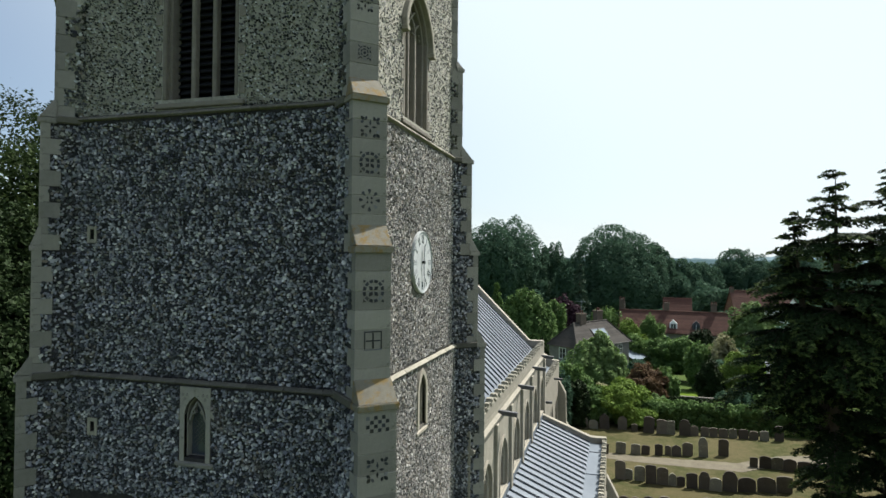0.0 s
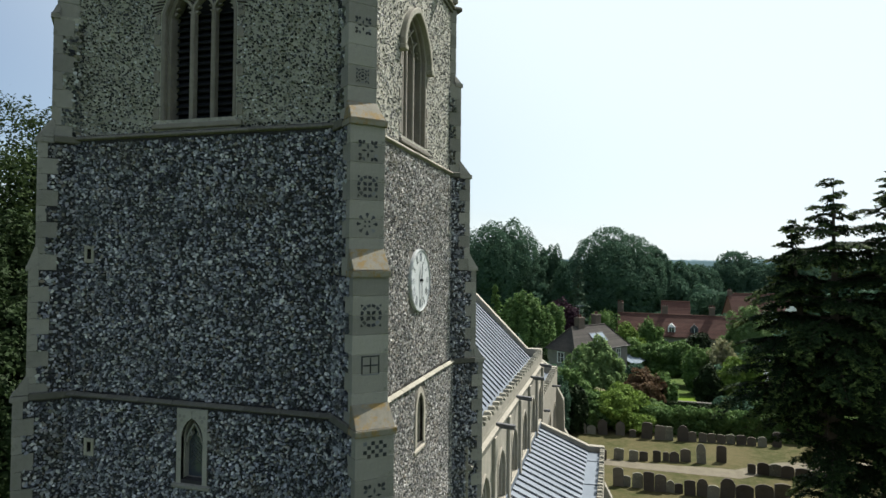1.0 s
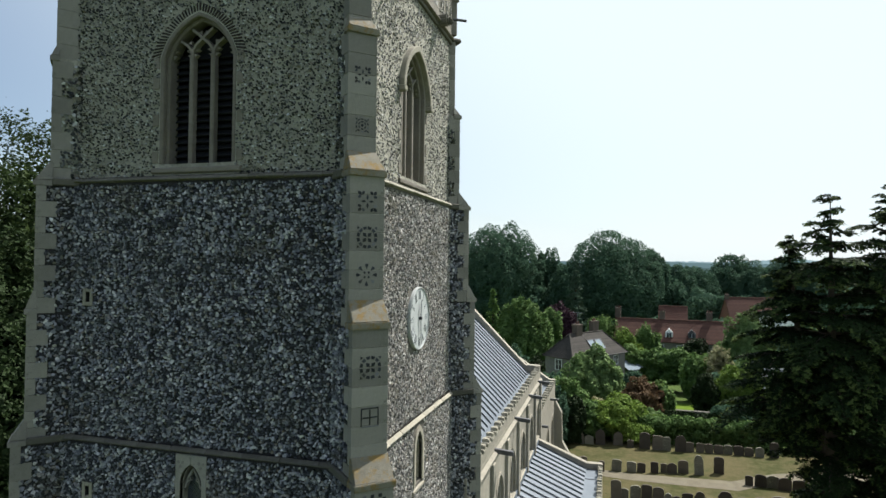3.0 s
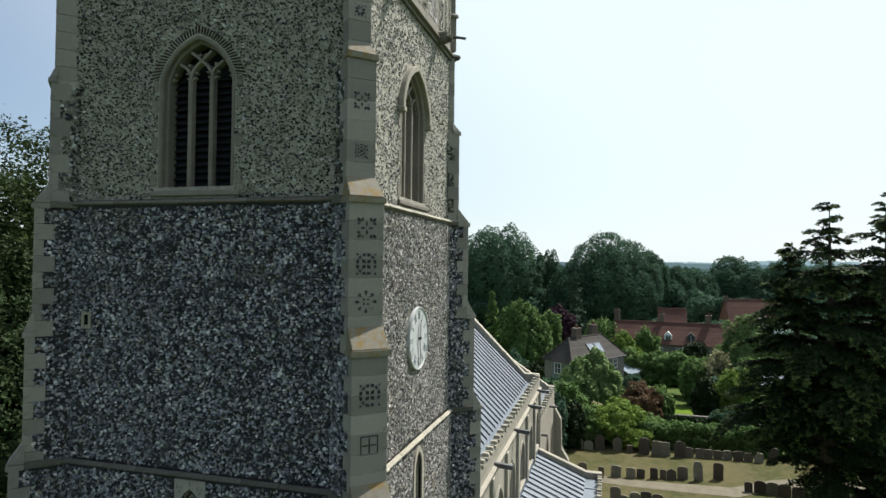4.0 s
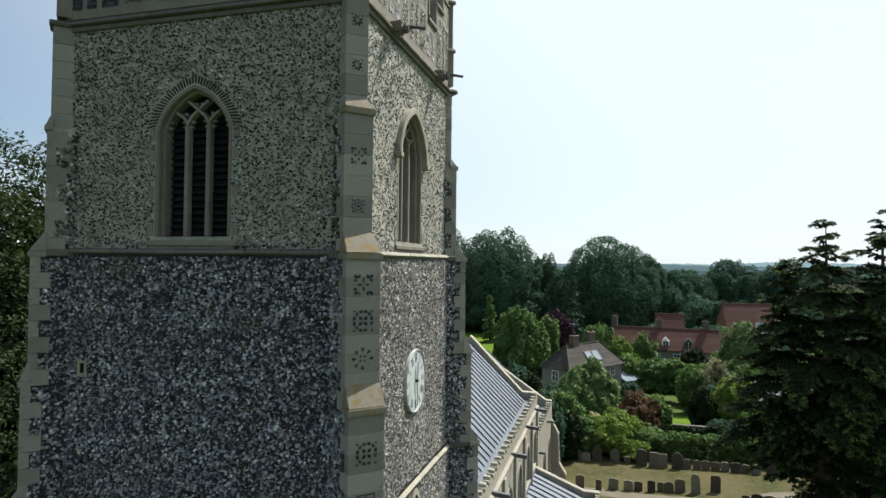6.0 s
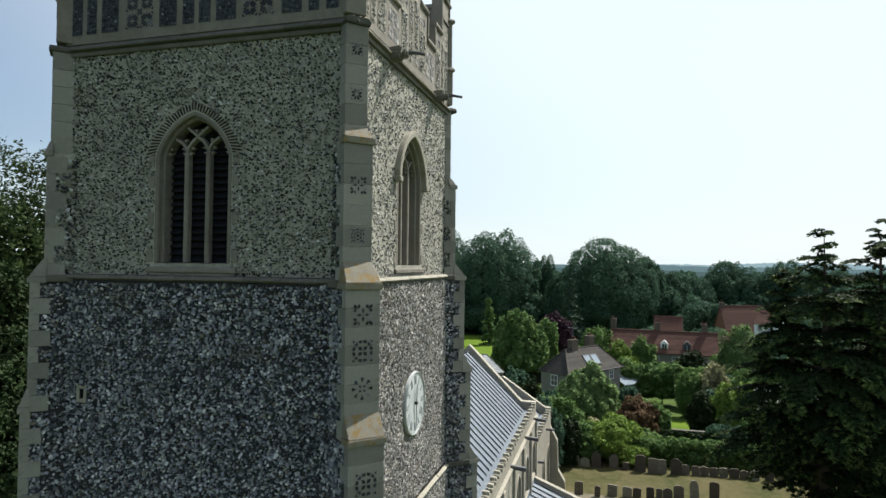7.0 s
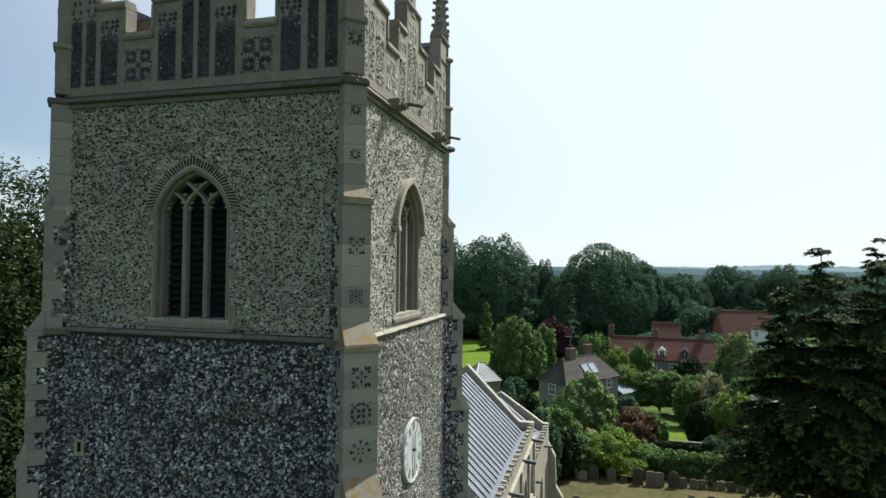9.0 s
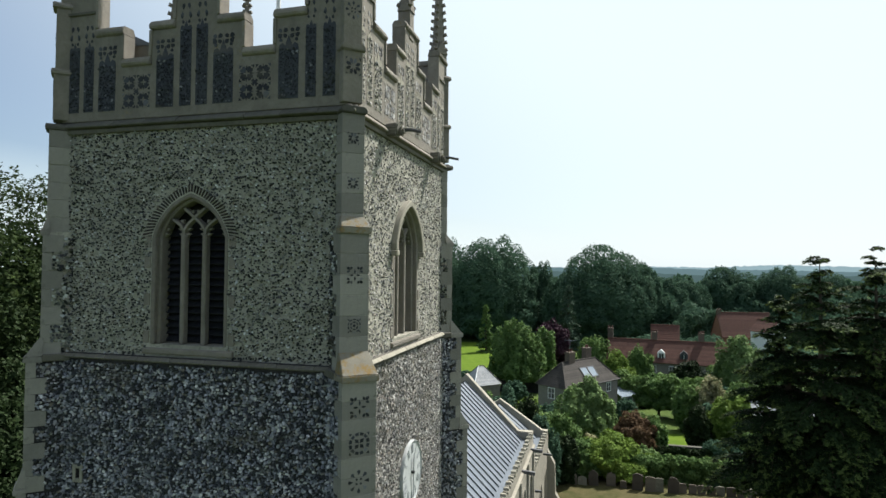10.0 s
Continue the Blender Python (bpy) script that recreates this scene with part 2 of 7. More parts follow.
DIAL_INK = plain("dial_ink", (0.20, 0.215, 0.22), (0.27, 0.285, 0.29), 12, 0.6)
IRON = plain("iron_paint", (0.02, 0.02, 0.022), (0.04, 0.04, 0.04), 20, 0.5)


def glass_mat(name, tint, rough=0.08):
    n = Nodes(name)
    n.bump(n.noise(9.0, 2), 0.15, 0.01)
    return n.done(n.mix(n.noise(4.0, 3), tint, [c * 1.7 for c in tint]), rough, 0.0, 0.6)


GLASS_DARK = glass_mat("leaded_glass", (0.035, 0.042, 0.05), 0.15)


def leaf_mat(name, stops, rough=0.6, thin=0.24, k=0.92, tone=(1.55, 1.45, 1.6), gloss=0.06):
    """Leaves: each clump its own green, larger patches of light and shade-grown tone, some light through the blade."""
    n = Nodes(name)
    stops = [(p, (c[0] * tone[0] * k, c[1] * tone[1] * k, c[2] * tone[2] * k)) for p, c in stops]
    low, mid, high = (c for p, c in stops)
    col = n.mix(n.ramp(n.noise(0.9, 4, 0.6), [(0.36, 0.0), (0.66, 1.0)]), [(x + y) / 2 for x, y in zip(low, mid)], [(x + y) / 2 for x, y in zip(mid, high)])
    col = n.mix(0.42, col, n.ramp(n.island(), stops))
    col = n.mix(0.2, col, n.ramp(n.object_random(), [(0.0, low), (1.0, high)]))
    n.done(col, rough, 0.0, gloss)
    tr = n.t.nodes.new("ShaderNodeBsdfTranslucent")
    n.link(col, tr.inputs["Color"])
    ms = n.t.nodes.new("ShaderNodeMixShader")
    ms.inputs[0].default_value = thin
    out = n.t.nodes["Material Output"]
    n.link(n.bsdf.outputs[0], ms.inputs[1])
    n.link(tr.outputs[0], ms.inputs[2])
    n.link(ms.outputs[0], out.inputs["Surface"])
    return n.mat


LEAF_OAK = leaf_mat("leaf_woodland", [(0.0, (0.030, 0.056, 0.030)), (0.6, (0.044, 0.080, 0.042)), (1.0, (0.060, 0.102, 0.054))], 0.7, 0.3, 1.0, (1.30, 1.34, 1.6), 0.03)
LEAF_LIME = leaf_mat("leaf_fresh", [(0.0, (0.042, 0.082, 0.014)), (0.6, (0.085, 0.145, 0.024)), (1.0, (0.155, 0.225, 0.04))], k=0.9)
LEAF_NORTH = leaf_mat("leaf_sycamore", [(0.0, (0.014, 0.028, 0.010)), (0.6, (0.034, 0.060, 0.018)), (1.0, (0.075, 0.115, 0.03))], thin=0.3, k=0.55)
LEAF_MID = leaf_mat("leaf_garden", [(0.0, (0.030, 0.064, 0.020)), (0.6, (0.060, 0.112, 0.032)), (1.0, (0.115, 0.185, 0.048))], k=0.95)
LEAF_DARK = leaf_mat("leaf_yew", [(0.0, (0.010, 0.022, 0.009)), (0.6, (0.022, 0.042, 0.015)), (1.0, (0.045, 0.075, 0.022))], thin=0.15, k=0.52)
LEAF_SPRUCE = leaf_mat("needles_spruce", [(0.0, (0.030, 0.055, 0.034)), (0.6, (0.05, 0.085, 0.05)), (1.0, (0.08, 0.125, 0.07))], thin=0.15, k=0.9)
LEAF_CEDAR = leaf_mat("needles_cedar", [(0.0, (0.007, 0.016, 0.008)), (0.6, (0.020, 0.038, 0.014)), (1.0, (0.05, 0.075, 0.024))], thin=0.1, k=0.55, tone=(1.4, 1.45, 1.5), gloss=0.03)
LEAF_SHOOT_LIT = leaf_mat("needles_new_lit", [(0.0, (0.026, 0.045, 0.014)), (0.6, (0.06, 0.088, 0.026)), (1.0, (0.12, 0.155, 0.045))], thin=0.2, k=0.75, tone=(1.4, 1.4, 1.4), gloss=0.03)
LEAF_GREY = leaf_mat("leaf_willow", [(0.0, (0.055, 0.10, 0.03)), (0.6, (0.095, 0.155, 0.05)), (1.0, (0.15, 0.22, 0.08))], k=0.95)
LEAF_PURPLE = leaf_mat("leaf_copper", [(0.0, (0.018, 0.010, 0.014)), (0.6, (0.033, 0.018, 0.024)), (1.0, (0.055, 0.03, 0.036))], thin=0.2)
LEAF_RUST = leaf_mat("leaf_rust", [(0.0, (0.034, 0.026, 0.018)), (0.6, (0.066, 0.047, 0.033)), (1.0, (0.10, 0.078, 0.05))], tone=(1.55, 1.3, 1.05))
BLOOM = leaf_mat("blossom", [(0.0, (0.09, 0.11, 0.04)), (0.6, (0.17, 0.18, 0.08)), (1.0, (0.34, 0.31, 0.19))])
BARK = stone("bark", (0.05, 0.04, 0.03), (0.09, 0.075, 0.055), (0.06, 0.07, 0.04), 0.62, 30, 0.9)
ROOF_TILE = stone("roof_tile_brown", (0.038, 0.034, 0.030), (0.062, 0.055, 0.048), (0.095, 0.09, 0.06), 0.64, 18, 0.7, 0.4)
PANTILE = stone("pantile_red", (0.082, 0.037, 0.029), (0.122, 0.058, 0.043), (0.075, 0.048, 0.036), 0.56, 18, 0.7, 0.4)
RENDER_WALL = stone("house_wall", (0.165, 0.155, 0.138), (0.235, 0.22, 0.195), None, 0.6, 18, 0.5)
WHITE_PAINT = plain("white_paint", (0.74, 0.74, 0.72), (0.80, 0.80, 0.78), 4, 0.5)
BRICK_RED = stone("brick_red", (0.20, 0.09, 0.06), (0.27, 0.13, 0.09), (0.10, 0.09, 0.08), 0.62, 20, 0.6)
SKY_GLASS = glass_mat("roof_glass", (0.16, 0.19, 0.22), 0.05)
SLATE = stone("slate_lichened", (0.27, 0.28, 0.29), (0.38, 0.39, 0.40), (0.48, 0.47, 0.42), 0.60, 25, 0.6)
CHIMNEY = stone("chimney_brick", (0.10, 0.075, 0.06), (0.15, 0.115, 0.09), (0.07, 0.07, 0.06), 0.6, 20, 0.6)
GRAVE = [stone("gravestone_dark", (0.050, 0.042, 0.034), (0.088, 0.075, 0.06), (0.16, 0.15, 0.10), 0.66, 30, 0.7, 0.5),
         stone("gravestone_brown", (0.082, 0.070, 0.053), (0.14, 0.122, 0.097), (0.24, 0.235, 0.16), 0.64, 30, 0.7, 0.5),
         stone("gravestone_pale", (0.135, 0.13, 0.10), (0.20, 0.19, 0.152), (0.28, 0.28, 0.20), 0.58, 30, 0.7, 0.5)]


def ground_mat(name, a, b, c, d):
    n = Nodes(name)
    col = n.mix(n.ramp(n.noise(0.30, 6, 0.65), [(0.40, 0.0), (0.58, 1.0)]), a, b)
    col = n.mix(n.ramp(n.noise(1.6, 6, 0.7), [(0.42, 0.0), (0.7, 0.75)]), col, c)
    col = n.mix(n.ramp(n.noise(9.0, 5, 0.7), [(0.45, 0.0), (0.75, 0.6)]), col, d)
    n.bump(n.noise(30.0, 5, 0.7), 0.6, 0.05)
    return n.done(col, 0.95, 0.0, 0.06)


def lawn_mat():
    n = Nodes("lawn_grass")
    col = n.mix(n.ramp(n.noise(0.6, 4), [(0.36, 0.0), (0.64, 1.0)]), (0.068, 0.115, 0.012), (0.095, 0.142, 0.018))
    col = n.mix(n.ramp(n.noise(6.0, 5), [(0.45, 0.0), (0.75, 0.5)]), col, (0.05, 0.088, 0.01))
    n.bump(n.noise(30.0, 4), 0.4, 0.04)
    return n.done(col, 0.95, 0.0, 0.04)


def path_mat():
    n = Nodes("gravel_path")
    col = n.mix(n.ramp(n.noise(1.2, 5), [(0.35, 0.0), (0.65, 1.0)]), (0.10, 0.086, 0.061), (0.135, 0.117, 0.086))
    col = n.mix(n.ramp(n.noise(14.0, 5, 0.7), [(0.45, 0.0), (0.75, 0.6)]), col, (0.17, 0.15, 0.08))
    n.bump(n.noise(40.0, 5), 0.6, 0.03)
    return n.done(col, 0.95)


GROUND = ground_mat("rough_grass", (0.035, 0.06, 0.016), (0.06, 0.095, 0.022), (0.085, 0.11, 0.03), (0.025, 0.04, 0.012))
DRY_GRASS = ground_mat("dry_grass", (0.044, 0.050, 0.017), (0.085, 0.073, 0.035), (0.105, 0.088, 0.046), (0.038, 0.041, 0.015))
LAWN, GRAVEL = lawn_mat(), path_mat()

# ---- the ground: one sheet to the horizon, falling away beyond the churchyard ----
def gz(x, y):
    """Height of the ground."""
    base = np.interp(y, [-400, 53, 62, 80, 120, 180, 300, 700, 4000], [0, 0, -0.6, -1.6, -4.4, -6.5, -7.5, -6.0, 6.0])
    return float(base)


xs = np.concatenate([np.linspace(-2500, -160, 14), np.linspace(-150, -45, 22), np.linspace(-40, 40, 65), np.linspace(45, 150, 22), np.linspace(160, 2500, 14)])
ys = np.concatenate([np.linspace(-400, -10, 12), np.linspace(0, 140, 113), np.linspace(145, 420, 30), np.linspace(500, 4000, 20)])
gx, gy = np.meshgrid(xs, ys)
gh = np.array([[gz(a, b) + 0.05 * noise.noise(Vector((a * 0.12, b * 0.12, 0))) - 0.03 for a in xs] for b in ys])
nx = len(xs)
idx = np.arange(len(ys) * nx).reshape(len(ys), nx)
quads = np.stack([idx[:-1, :-1], idx[:-1, 1:], idx[1:, 1:], idx[1:, :-1]], -1).reshape(-1, 4)
thing("ground", "green rough grass of gardens and fields", "ground", kind="structure", me=fast_mesh("ground", np.stack([gx, gy, gh], -1).reshape(-1, 3), [quads], True), material=GROUND)


def sheet(name, label, mat, left, right, steps=40, lift=0.05):
    """A strip laid on the ground between two lines of (x, y)."""
    v, q = [], []
    la, ra = np.array(left, float), np.array(right, float)
    for i in range(steps + 1):
        t = i / steps
        ta = np.linspace(0, 1, len(la))
        tb = np.linspace(0, 1, len(ra))
        a = np.array([np.interp(t, ta, la[:, j]) for j in (0, 1)])
        b = np.array([np.interp(t, tb, ra[:, j]) for j in (0, 1)])
        for j in range(9):
            p = a + (b - a) * j / 8
            wob = 0.12 * noise.noise(Vector((p[0] * 0.8, p[1] * 0.8, 3))) if j in (0, 8) else 0
            v.append((p[0], p[1] + wob, gz(p[0], p[1]) + lift))
    for i in range(steps):
        for j in range(8):
            k = i * 9 + j
            q.append((k, k + 9, k + 10, k + 1))
    return thing(name, label, name, kind="structure", me=fast_mesh(name, v, [np.array(q)], True), material=mat)


sheet("churchyard_grass", "dry sunburnt churchyard grass", DRY_GRASS, [(-5.5, 24), (-5.5, 38), (-5.5, 52.8)], [(34, 24), (34, 38), (34, 52.8)], 40, 0.035)
sheet("path", "pale trodden gravel path through the graves", GRAVEL, [(-4, 43.9), (2, 43.3), (8, 43.4), (11, 45.6), (16, 47.2), (26, 47.5)], [(-4, 45.0), (2, 44.7), (8, 45.2), (11, 47.6), (16, 49.4), (26, 50)])
sheet("lawn", "bright green mown garden lawn", LAWN, [(3.9, 63), (4.2, 68), (4.4, 74)], [(9.2, 63), (9.0, 68), (9.0, 74)])
sheet("lawn", "bright green mown park grass", LAWN, [(-36, 112), (-44, 140), (-52, 190)], [(-14, 112), (-15, 140), (-22, 190)])

# ---- the church tower ----
CX, CY = -6.48, 11.14            # tower centre; x runs south, y runs east
HALF = {"low": 2.90, "mid": 2.835, "top": 2.77}
Z1, Z2, ZC = 11.71, 16.08, 20.02  # string courses and cornice (undersides)
tower = thing("church_tower", "square flint church tower with stone buttresses and battlements", "church tower", pose(CX, CY, 0))
FACES = (0, 90, 180, 270)         # west, south, east, north


def arch(hw, spring, rise, n=10, z0=None, cu=0.0, bulge=0.13):
    """A pointed arch's outline from the left foot over the apex to the right foot; bulge: how far each side bows, as a part of its chord."""
    foot, tip = Vector((-hw, spring)), Vector((0.0, spring + rise))
    way = tip - foot
    out = Vector((-way.y, way.x))
    left = []
    for i in range(n + 1):
        t = i / n
        p = foot.lerp(tip, t) + out * (4 * bulge * t * (1 - t))
        left.append((cu + max(-hw, p.x), p.y))
    right = [(2 * cu - u, z) for u, z in left[-2::-1]]
    pts = left + right
    if z0 is not None:
        pts = [(cu - hw, z0)] + pts + [(cu + hw, z0)]
    return pts


def wall_piece(u0, u1, z0, z1, hole):
    """Two outlines of a wall round one opening; hole runs from its left foot over the top to its right foot."""
    top = max(range(len(hole)), key=lambda i: hole[i][1])
    uc, zt = hole[top]
    sill = hole[0][1]
    left = [(u0, z0), (uc, z0), (uc, sill)] + hole[:top + 1] + [(uc, z1), (u0, z1)]
    right = [(u1, z1), (uc, z1)] + hole[top:] + [(uc, sill), (uc, z0), (u1, z0)]
    return left, right


def stage_wall(half, z0, z1, holes, thick=0.55):
    """A wall of one face, with openings side by side, in tower coordinates for the west face."""
    s = Shape()
    cuts = [-half + thick + 0.001]
    for a, b in zip(holes[:-1], holes[1:]):
        cuts.append((a[-1][0] + b[0][0]) / 2)
    cuts.append(half - 0.001)
    for h, u0, u1 in zip(holes, cuts[:-1], cuts[1:]):
        for outline in wall_piece(u0, u1, z0, z1, h):
            s.prism(outline, -half, -half + thick)
    if not holes:
        s.box(-half + thick + 0.001, half - 0.001, -half, -half + thick, z0, z1)
    return s


def rect(u0, u1, z0, z1):
    return [(u0, z0), (u0, z1), ((u0 + u1) / 2, z1), (u1, z1), (u1, z0)]


BU = -0.075                       # the belfry windows stand a little off the middle
BELFRY = arch(0.70, 18.18, 0.68, 10, 16.40, BU)
LANCET = arch(0.20, 11.25, 0.30, 6, 10.56, 0.04)
SLIT_MID = rect(-2.19, -2.11, 14.07, 14.25)
SLIT_LOW = rect(-2.05, -1.97, 10.81, 10.99)
for k in FACES:
    m = turn(k)
    west = k == 0
    part("wall", stage_wall(HALF["low"], 0, Z1 + 0.09, ([SLIT_LOW] if west else []) + ([LANCET] if k in (0, 90) else [])), MORTAR_SUNLIT if k == 90 else MORTAR_DARK, tower, "mortared flint wall of the lower stage", m)
    part("wall", stage_wall(HALF["mid"], Z1 + 0.09, Z2 + 0.12, [SLIT_MID] if west else []), MORTAR_SUNLIT if k == 90 else MORTAR_DARK, tower, "mortared flint wall of the middle stage", m)
    part("wall", stage_wall(HALF["top"], Z2 + 0.12, ZC + 0.15, [BELFRY]), MORTAR, tower, "pale mortared flint wall of the belfry", m)


# -- flints, each a lump of its own --
def flint_field(u0, u1, z0, z1, cell, fill, size, keep, seed, lift=0.026, loose=0.30):
    """Flints scattered on a plane (u, z), bulging towards -y."""
    g = np.random.default_rng(seed)
    us, zs = np.meshgrid(np.arange(u0, u1, cell), np.arange(z0, z1, cell * 0.87))
    us[1::2] += cell / 2
    wave = 0.25 * cell * np.sin(us * 2.1 + zs * 3.0)
    us, zs = us.ravel() + g.uniform(-0.30, 0.30, us.size) * cell, (zs + wave).ravel() + g.uniform(-loose, loose, us.size) * cell
    ok = (g.random(us.size) < fill) & (us > u0 + 0.015) & (us < u1 - 0.015) & (zs > z0 + 0.015) & (zs < z1 - 0.015)
    us, zs = us[ok], zs[ok]
    ok = keep(us, zs)
    us, zs = us[ok], zs[ok]
    n, c = len(us), 5
    a = g.uniform(0, math.tau, n)[:, None] + np.arange(c)[None] * math.tau / c + g.uniform(-0.25, 0.25, (n, c))
    r = cell * size * g.uniform(0.62, 1.22, n)[:, None] * g.uniform(0.62, 1.3, (n, c))
    flat, tilt = g.uniform(0.55, 1.0, n)[:, None], g.uniform(-1.5, 1.5, n)[:, None]
    x, y = r * np.cos(a), r * np.sin(a) * flat
    x, y = x * np.cos(tilt) - y * np.sin(tilt), x * np.sin(tilt) + y * np.cos(tilt)
    h = lift * g.uniform(0.5, 1.25, n)[:, None]
    lean_u, lean_z = g.uniform(-0.7, 0.7, (n, 1)), g.uniform(-0.5, 0.8, (n, 1))
    q = g.uniform(0.70, 0.92, (n, 1))
    base = np.stack([us[:, None] + x, np.full((n, c), 0.008), zs[:, None] + y], -1)
    top = np.stack([us[:, None] + x * q, -h * (1 + lean_u * np.cos(a) + lean_z * np.sin(a)), zs[:, None] + y * q], -1)
    verts = np.concatenate([base, top], 1).reshape(-1, 3)
    o = (np.arange(n) * 2 * c)[:, None]
    quads = np.concatenate([np.stack([o[:, 0] + i, o[:, 0] + (i + 1) % c, o[:, 0] + c + (i + 1) % c, o[:, 0] + c + i], -1) for i in range(c)])
    caps = o + c + np.arange(c)[None]
    return verts, [quads, caps]


def outside(*boxes):
    def keep(u, z):
        ok = np.ones(len(u), bool)
        for a, b, c, d in boxes:
            ok &= ~((u > a) & (u < b) & (z > c) & (z < d))
        return ok
    return keep


def near_belfry(u, z):
    u = u - BU
    ok = ~((np.abs(u) < 0.74) & (z > 16.2) & (z < 18.3))
    ok &= ~((np.abs(u) < 0.86) & (np.mod(z - 16.4, 0.62) < 0.2) & (z > 16.3) & (z < 18.3))
    edge = np.array(arch(0.95, 18.16, 0.87, 10)[:11])
    inside = (z > 18.16) & (z < np.interp(-np.abs(u), edge[:, 0], edge[:, 1], left=0)) & (np.abs(u) < 0.95)
    return ok & ~inside


def near_lancet(u, z):
    return outside((-0.27, 0.35, 10.44, Z1 + 0.1), (-2.13, -1.89, 10.74, 11.06))(u, z)


def field(label, half, z0, z1, cell, fill, size, keep, seed, mat, k, loose):
    v, f = flint_field(-half, half, z0, z1, cell, fill, size, keep, seed, 0.022 if k == 0 else 0.013, loose)
    v[:, 1] -= half
    part("flintwork", fast_mesh("flintwork", v, f), mat, tower, label, turn(k), "stuff")


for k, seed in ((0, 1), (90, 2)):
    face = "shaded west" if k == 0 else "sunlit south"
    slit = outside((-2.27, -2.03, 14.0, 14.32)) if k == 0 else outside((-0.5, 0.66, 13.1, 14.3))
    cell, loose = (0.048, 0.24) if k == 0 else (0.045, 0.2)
    field("closely set blue-grey flints", HALF["low"], 9.8 if k == 0 else 8.0, Z1, cell, 0.99, 0.70, near_lancet, seed, FLINT_SUNLIT if k else FLINT_BLUE, k, loose)
    field("closely set blue-grey flints", HALF["mid"], Z1 + 0.10, Z2, cell, 0.99, 0.70, slit, seed + 10, FLINT_SUNLIT if k else FLINT_BLUE, k, loose)
    field("flints sparsely set in pale mortar", HALF["top"], Z2 + 0.12, ZC, 0.047 if k == 0 else 0.053, 0.78 if k == 0 else 0.62, 0.47 if k == 0 else 0.50, near_belfry, seed + 20, FLINT_MIX if k == 0 else FLINT_SUNLIT, k, 0.36)


# -- string courses and cornice --
SWAP = Matrix(((0, 1, 0, 0), (1, 0, 0, 0), (0, 0, 1, 0), (0, 0, 0, 1)))   # outlines of (depth, z), drawn out sideways


def band(half, z0, z1, out, name, mat, label):
    length = half + out
    n = 9
    step = 2 * length / n
    stones = [[Shape().prism([(0, 0), (-out * 0.6, 0.012), (-out, 0.02), (-out, 0.2 * (z1 - z0) + 0.02), (0.0, z1 - z0), (0.03, z1 - z0), (0.03, 0)], 0, step - 0.006, SWAP).mesh(name, 0.009, jitter=0.004) for _ in range(4)] for _ in (0, 1)]
    for k in FACES:
        run = part(name, Shape().box(-half, half, -half + 0.001, -half + 0.1, z0 + 0.01, z1 - 0.01), MORTAR_DARK, tower, label, turn(k))
        for i in range(n):
            # tone follows the light: darker stained stone west and north, paler south and east
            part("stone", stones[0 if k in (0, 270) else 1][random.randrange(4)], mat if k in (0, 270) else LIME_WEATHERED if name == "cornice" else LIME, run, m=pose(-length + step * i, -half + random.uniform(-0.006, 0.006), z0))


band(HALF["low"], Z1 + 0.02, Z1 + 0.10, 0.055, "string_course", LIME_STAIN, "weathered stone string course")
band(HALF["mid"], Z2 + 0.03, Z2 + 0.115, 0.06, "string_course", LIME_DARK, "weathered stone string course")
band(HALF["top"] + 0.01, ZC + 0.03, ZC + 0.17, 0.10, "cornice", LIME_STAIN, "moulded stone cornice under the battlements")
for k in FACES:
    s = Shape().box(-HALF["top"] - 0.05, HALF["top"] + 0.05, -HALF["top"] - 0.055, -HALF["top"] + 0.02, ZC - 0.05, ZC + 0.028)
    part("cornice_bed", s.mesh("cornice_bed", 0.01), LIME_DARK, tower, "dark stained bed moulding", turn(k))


# -- diagonal buttresses --
STAGES = [  # foot, head, reach from the tower's centre, width
    (0.0, 11.70, 4.76, 0.58), (11.70, 13.88, 4.56, 0.55), (13.88, 16.06, 4.37, 0.54), (16.06, 18.22, 4.12, 0.46), (18.22, 20.04, 4.0, 0.36)]


def side_flints(w, reach, foot, h, z0, z1, seed, sign):
    inner = 3.55
    def keep(u, z):
        course = np.floor((z - foot) / h).astype(int)
        deep = np.where(course % 2 == 0, 0.31, 0.15)
        return u < (reach - inner) - deep
    v, f = flint_field(0, reach - inner, z0 + 0.02, z1 - 0.02, 0.053, 1.0, 0.74, keep, seed)
    out = np.empty_like(v)
    out[:, 0] = sign * (w / 2 - 0.012 - v[:, 1])
    out[:, 1] = -(inner + v[:, 0])
    out[:, 2] = v[:, 2]
    return out, f


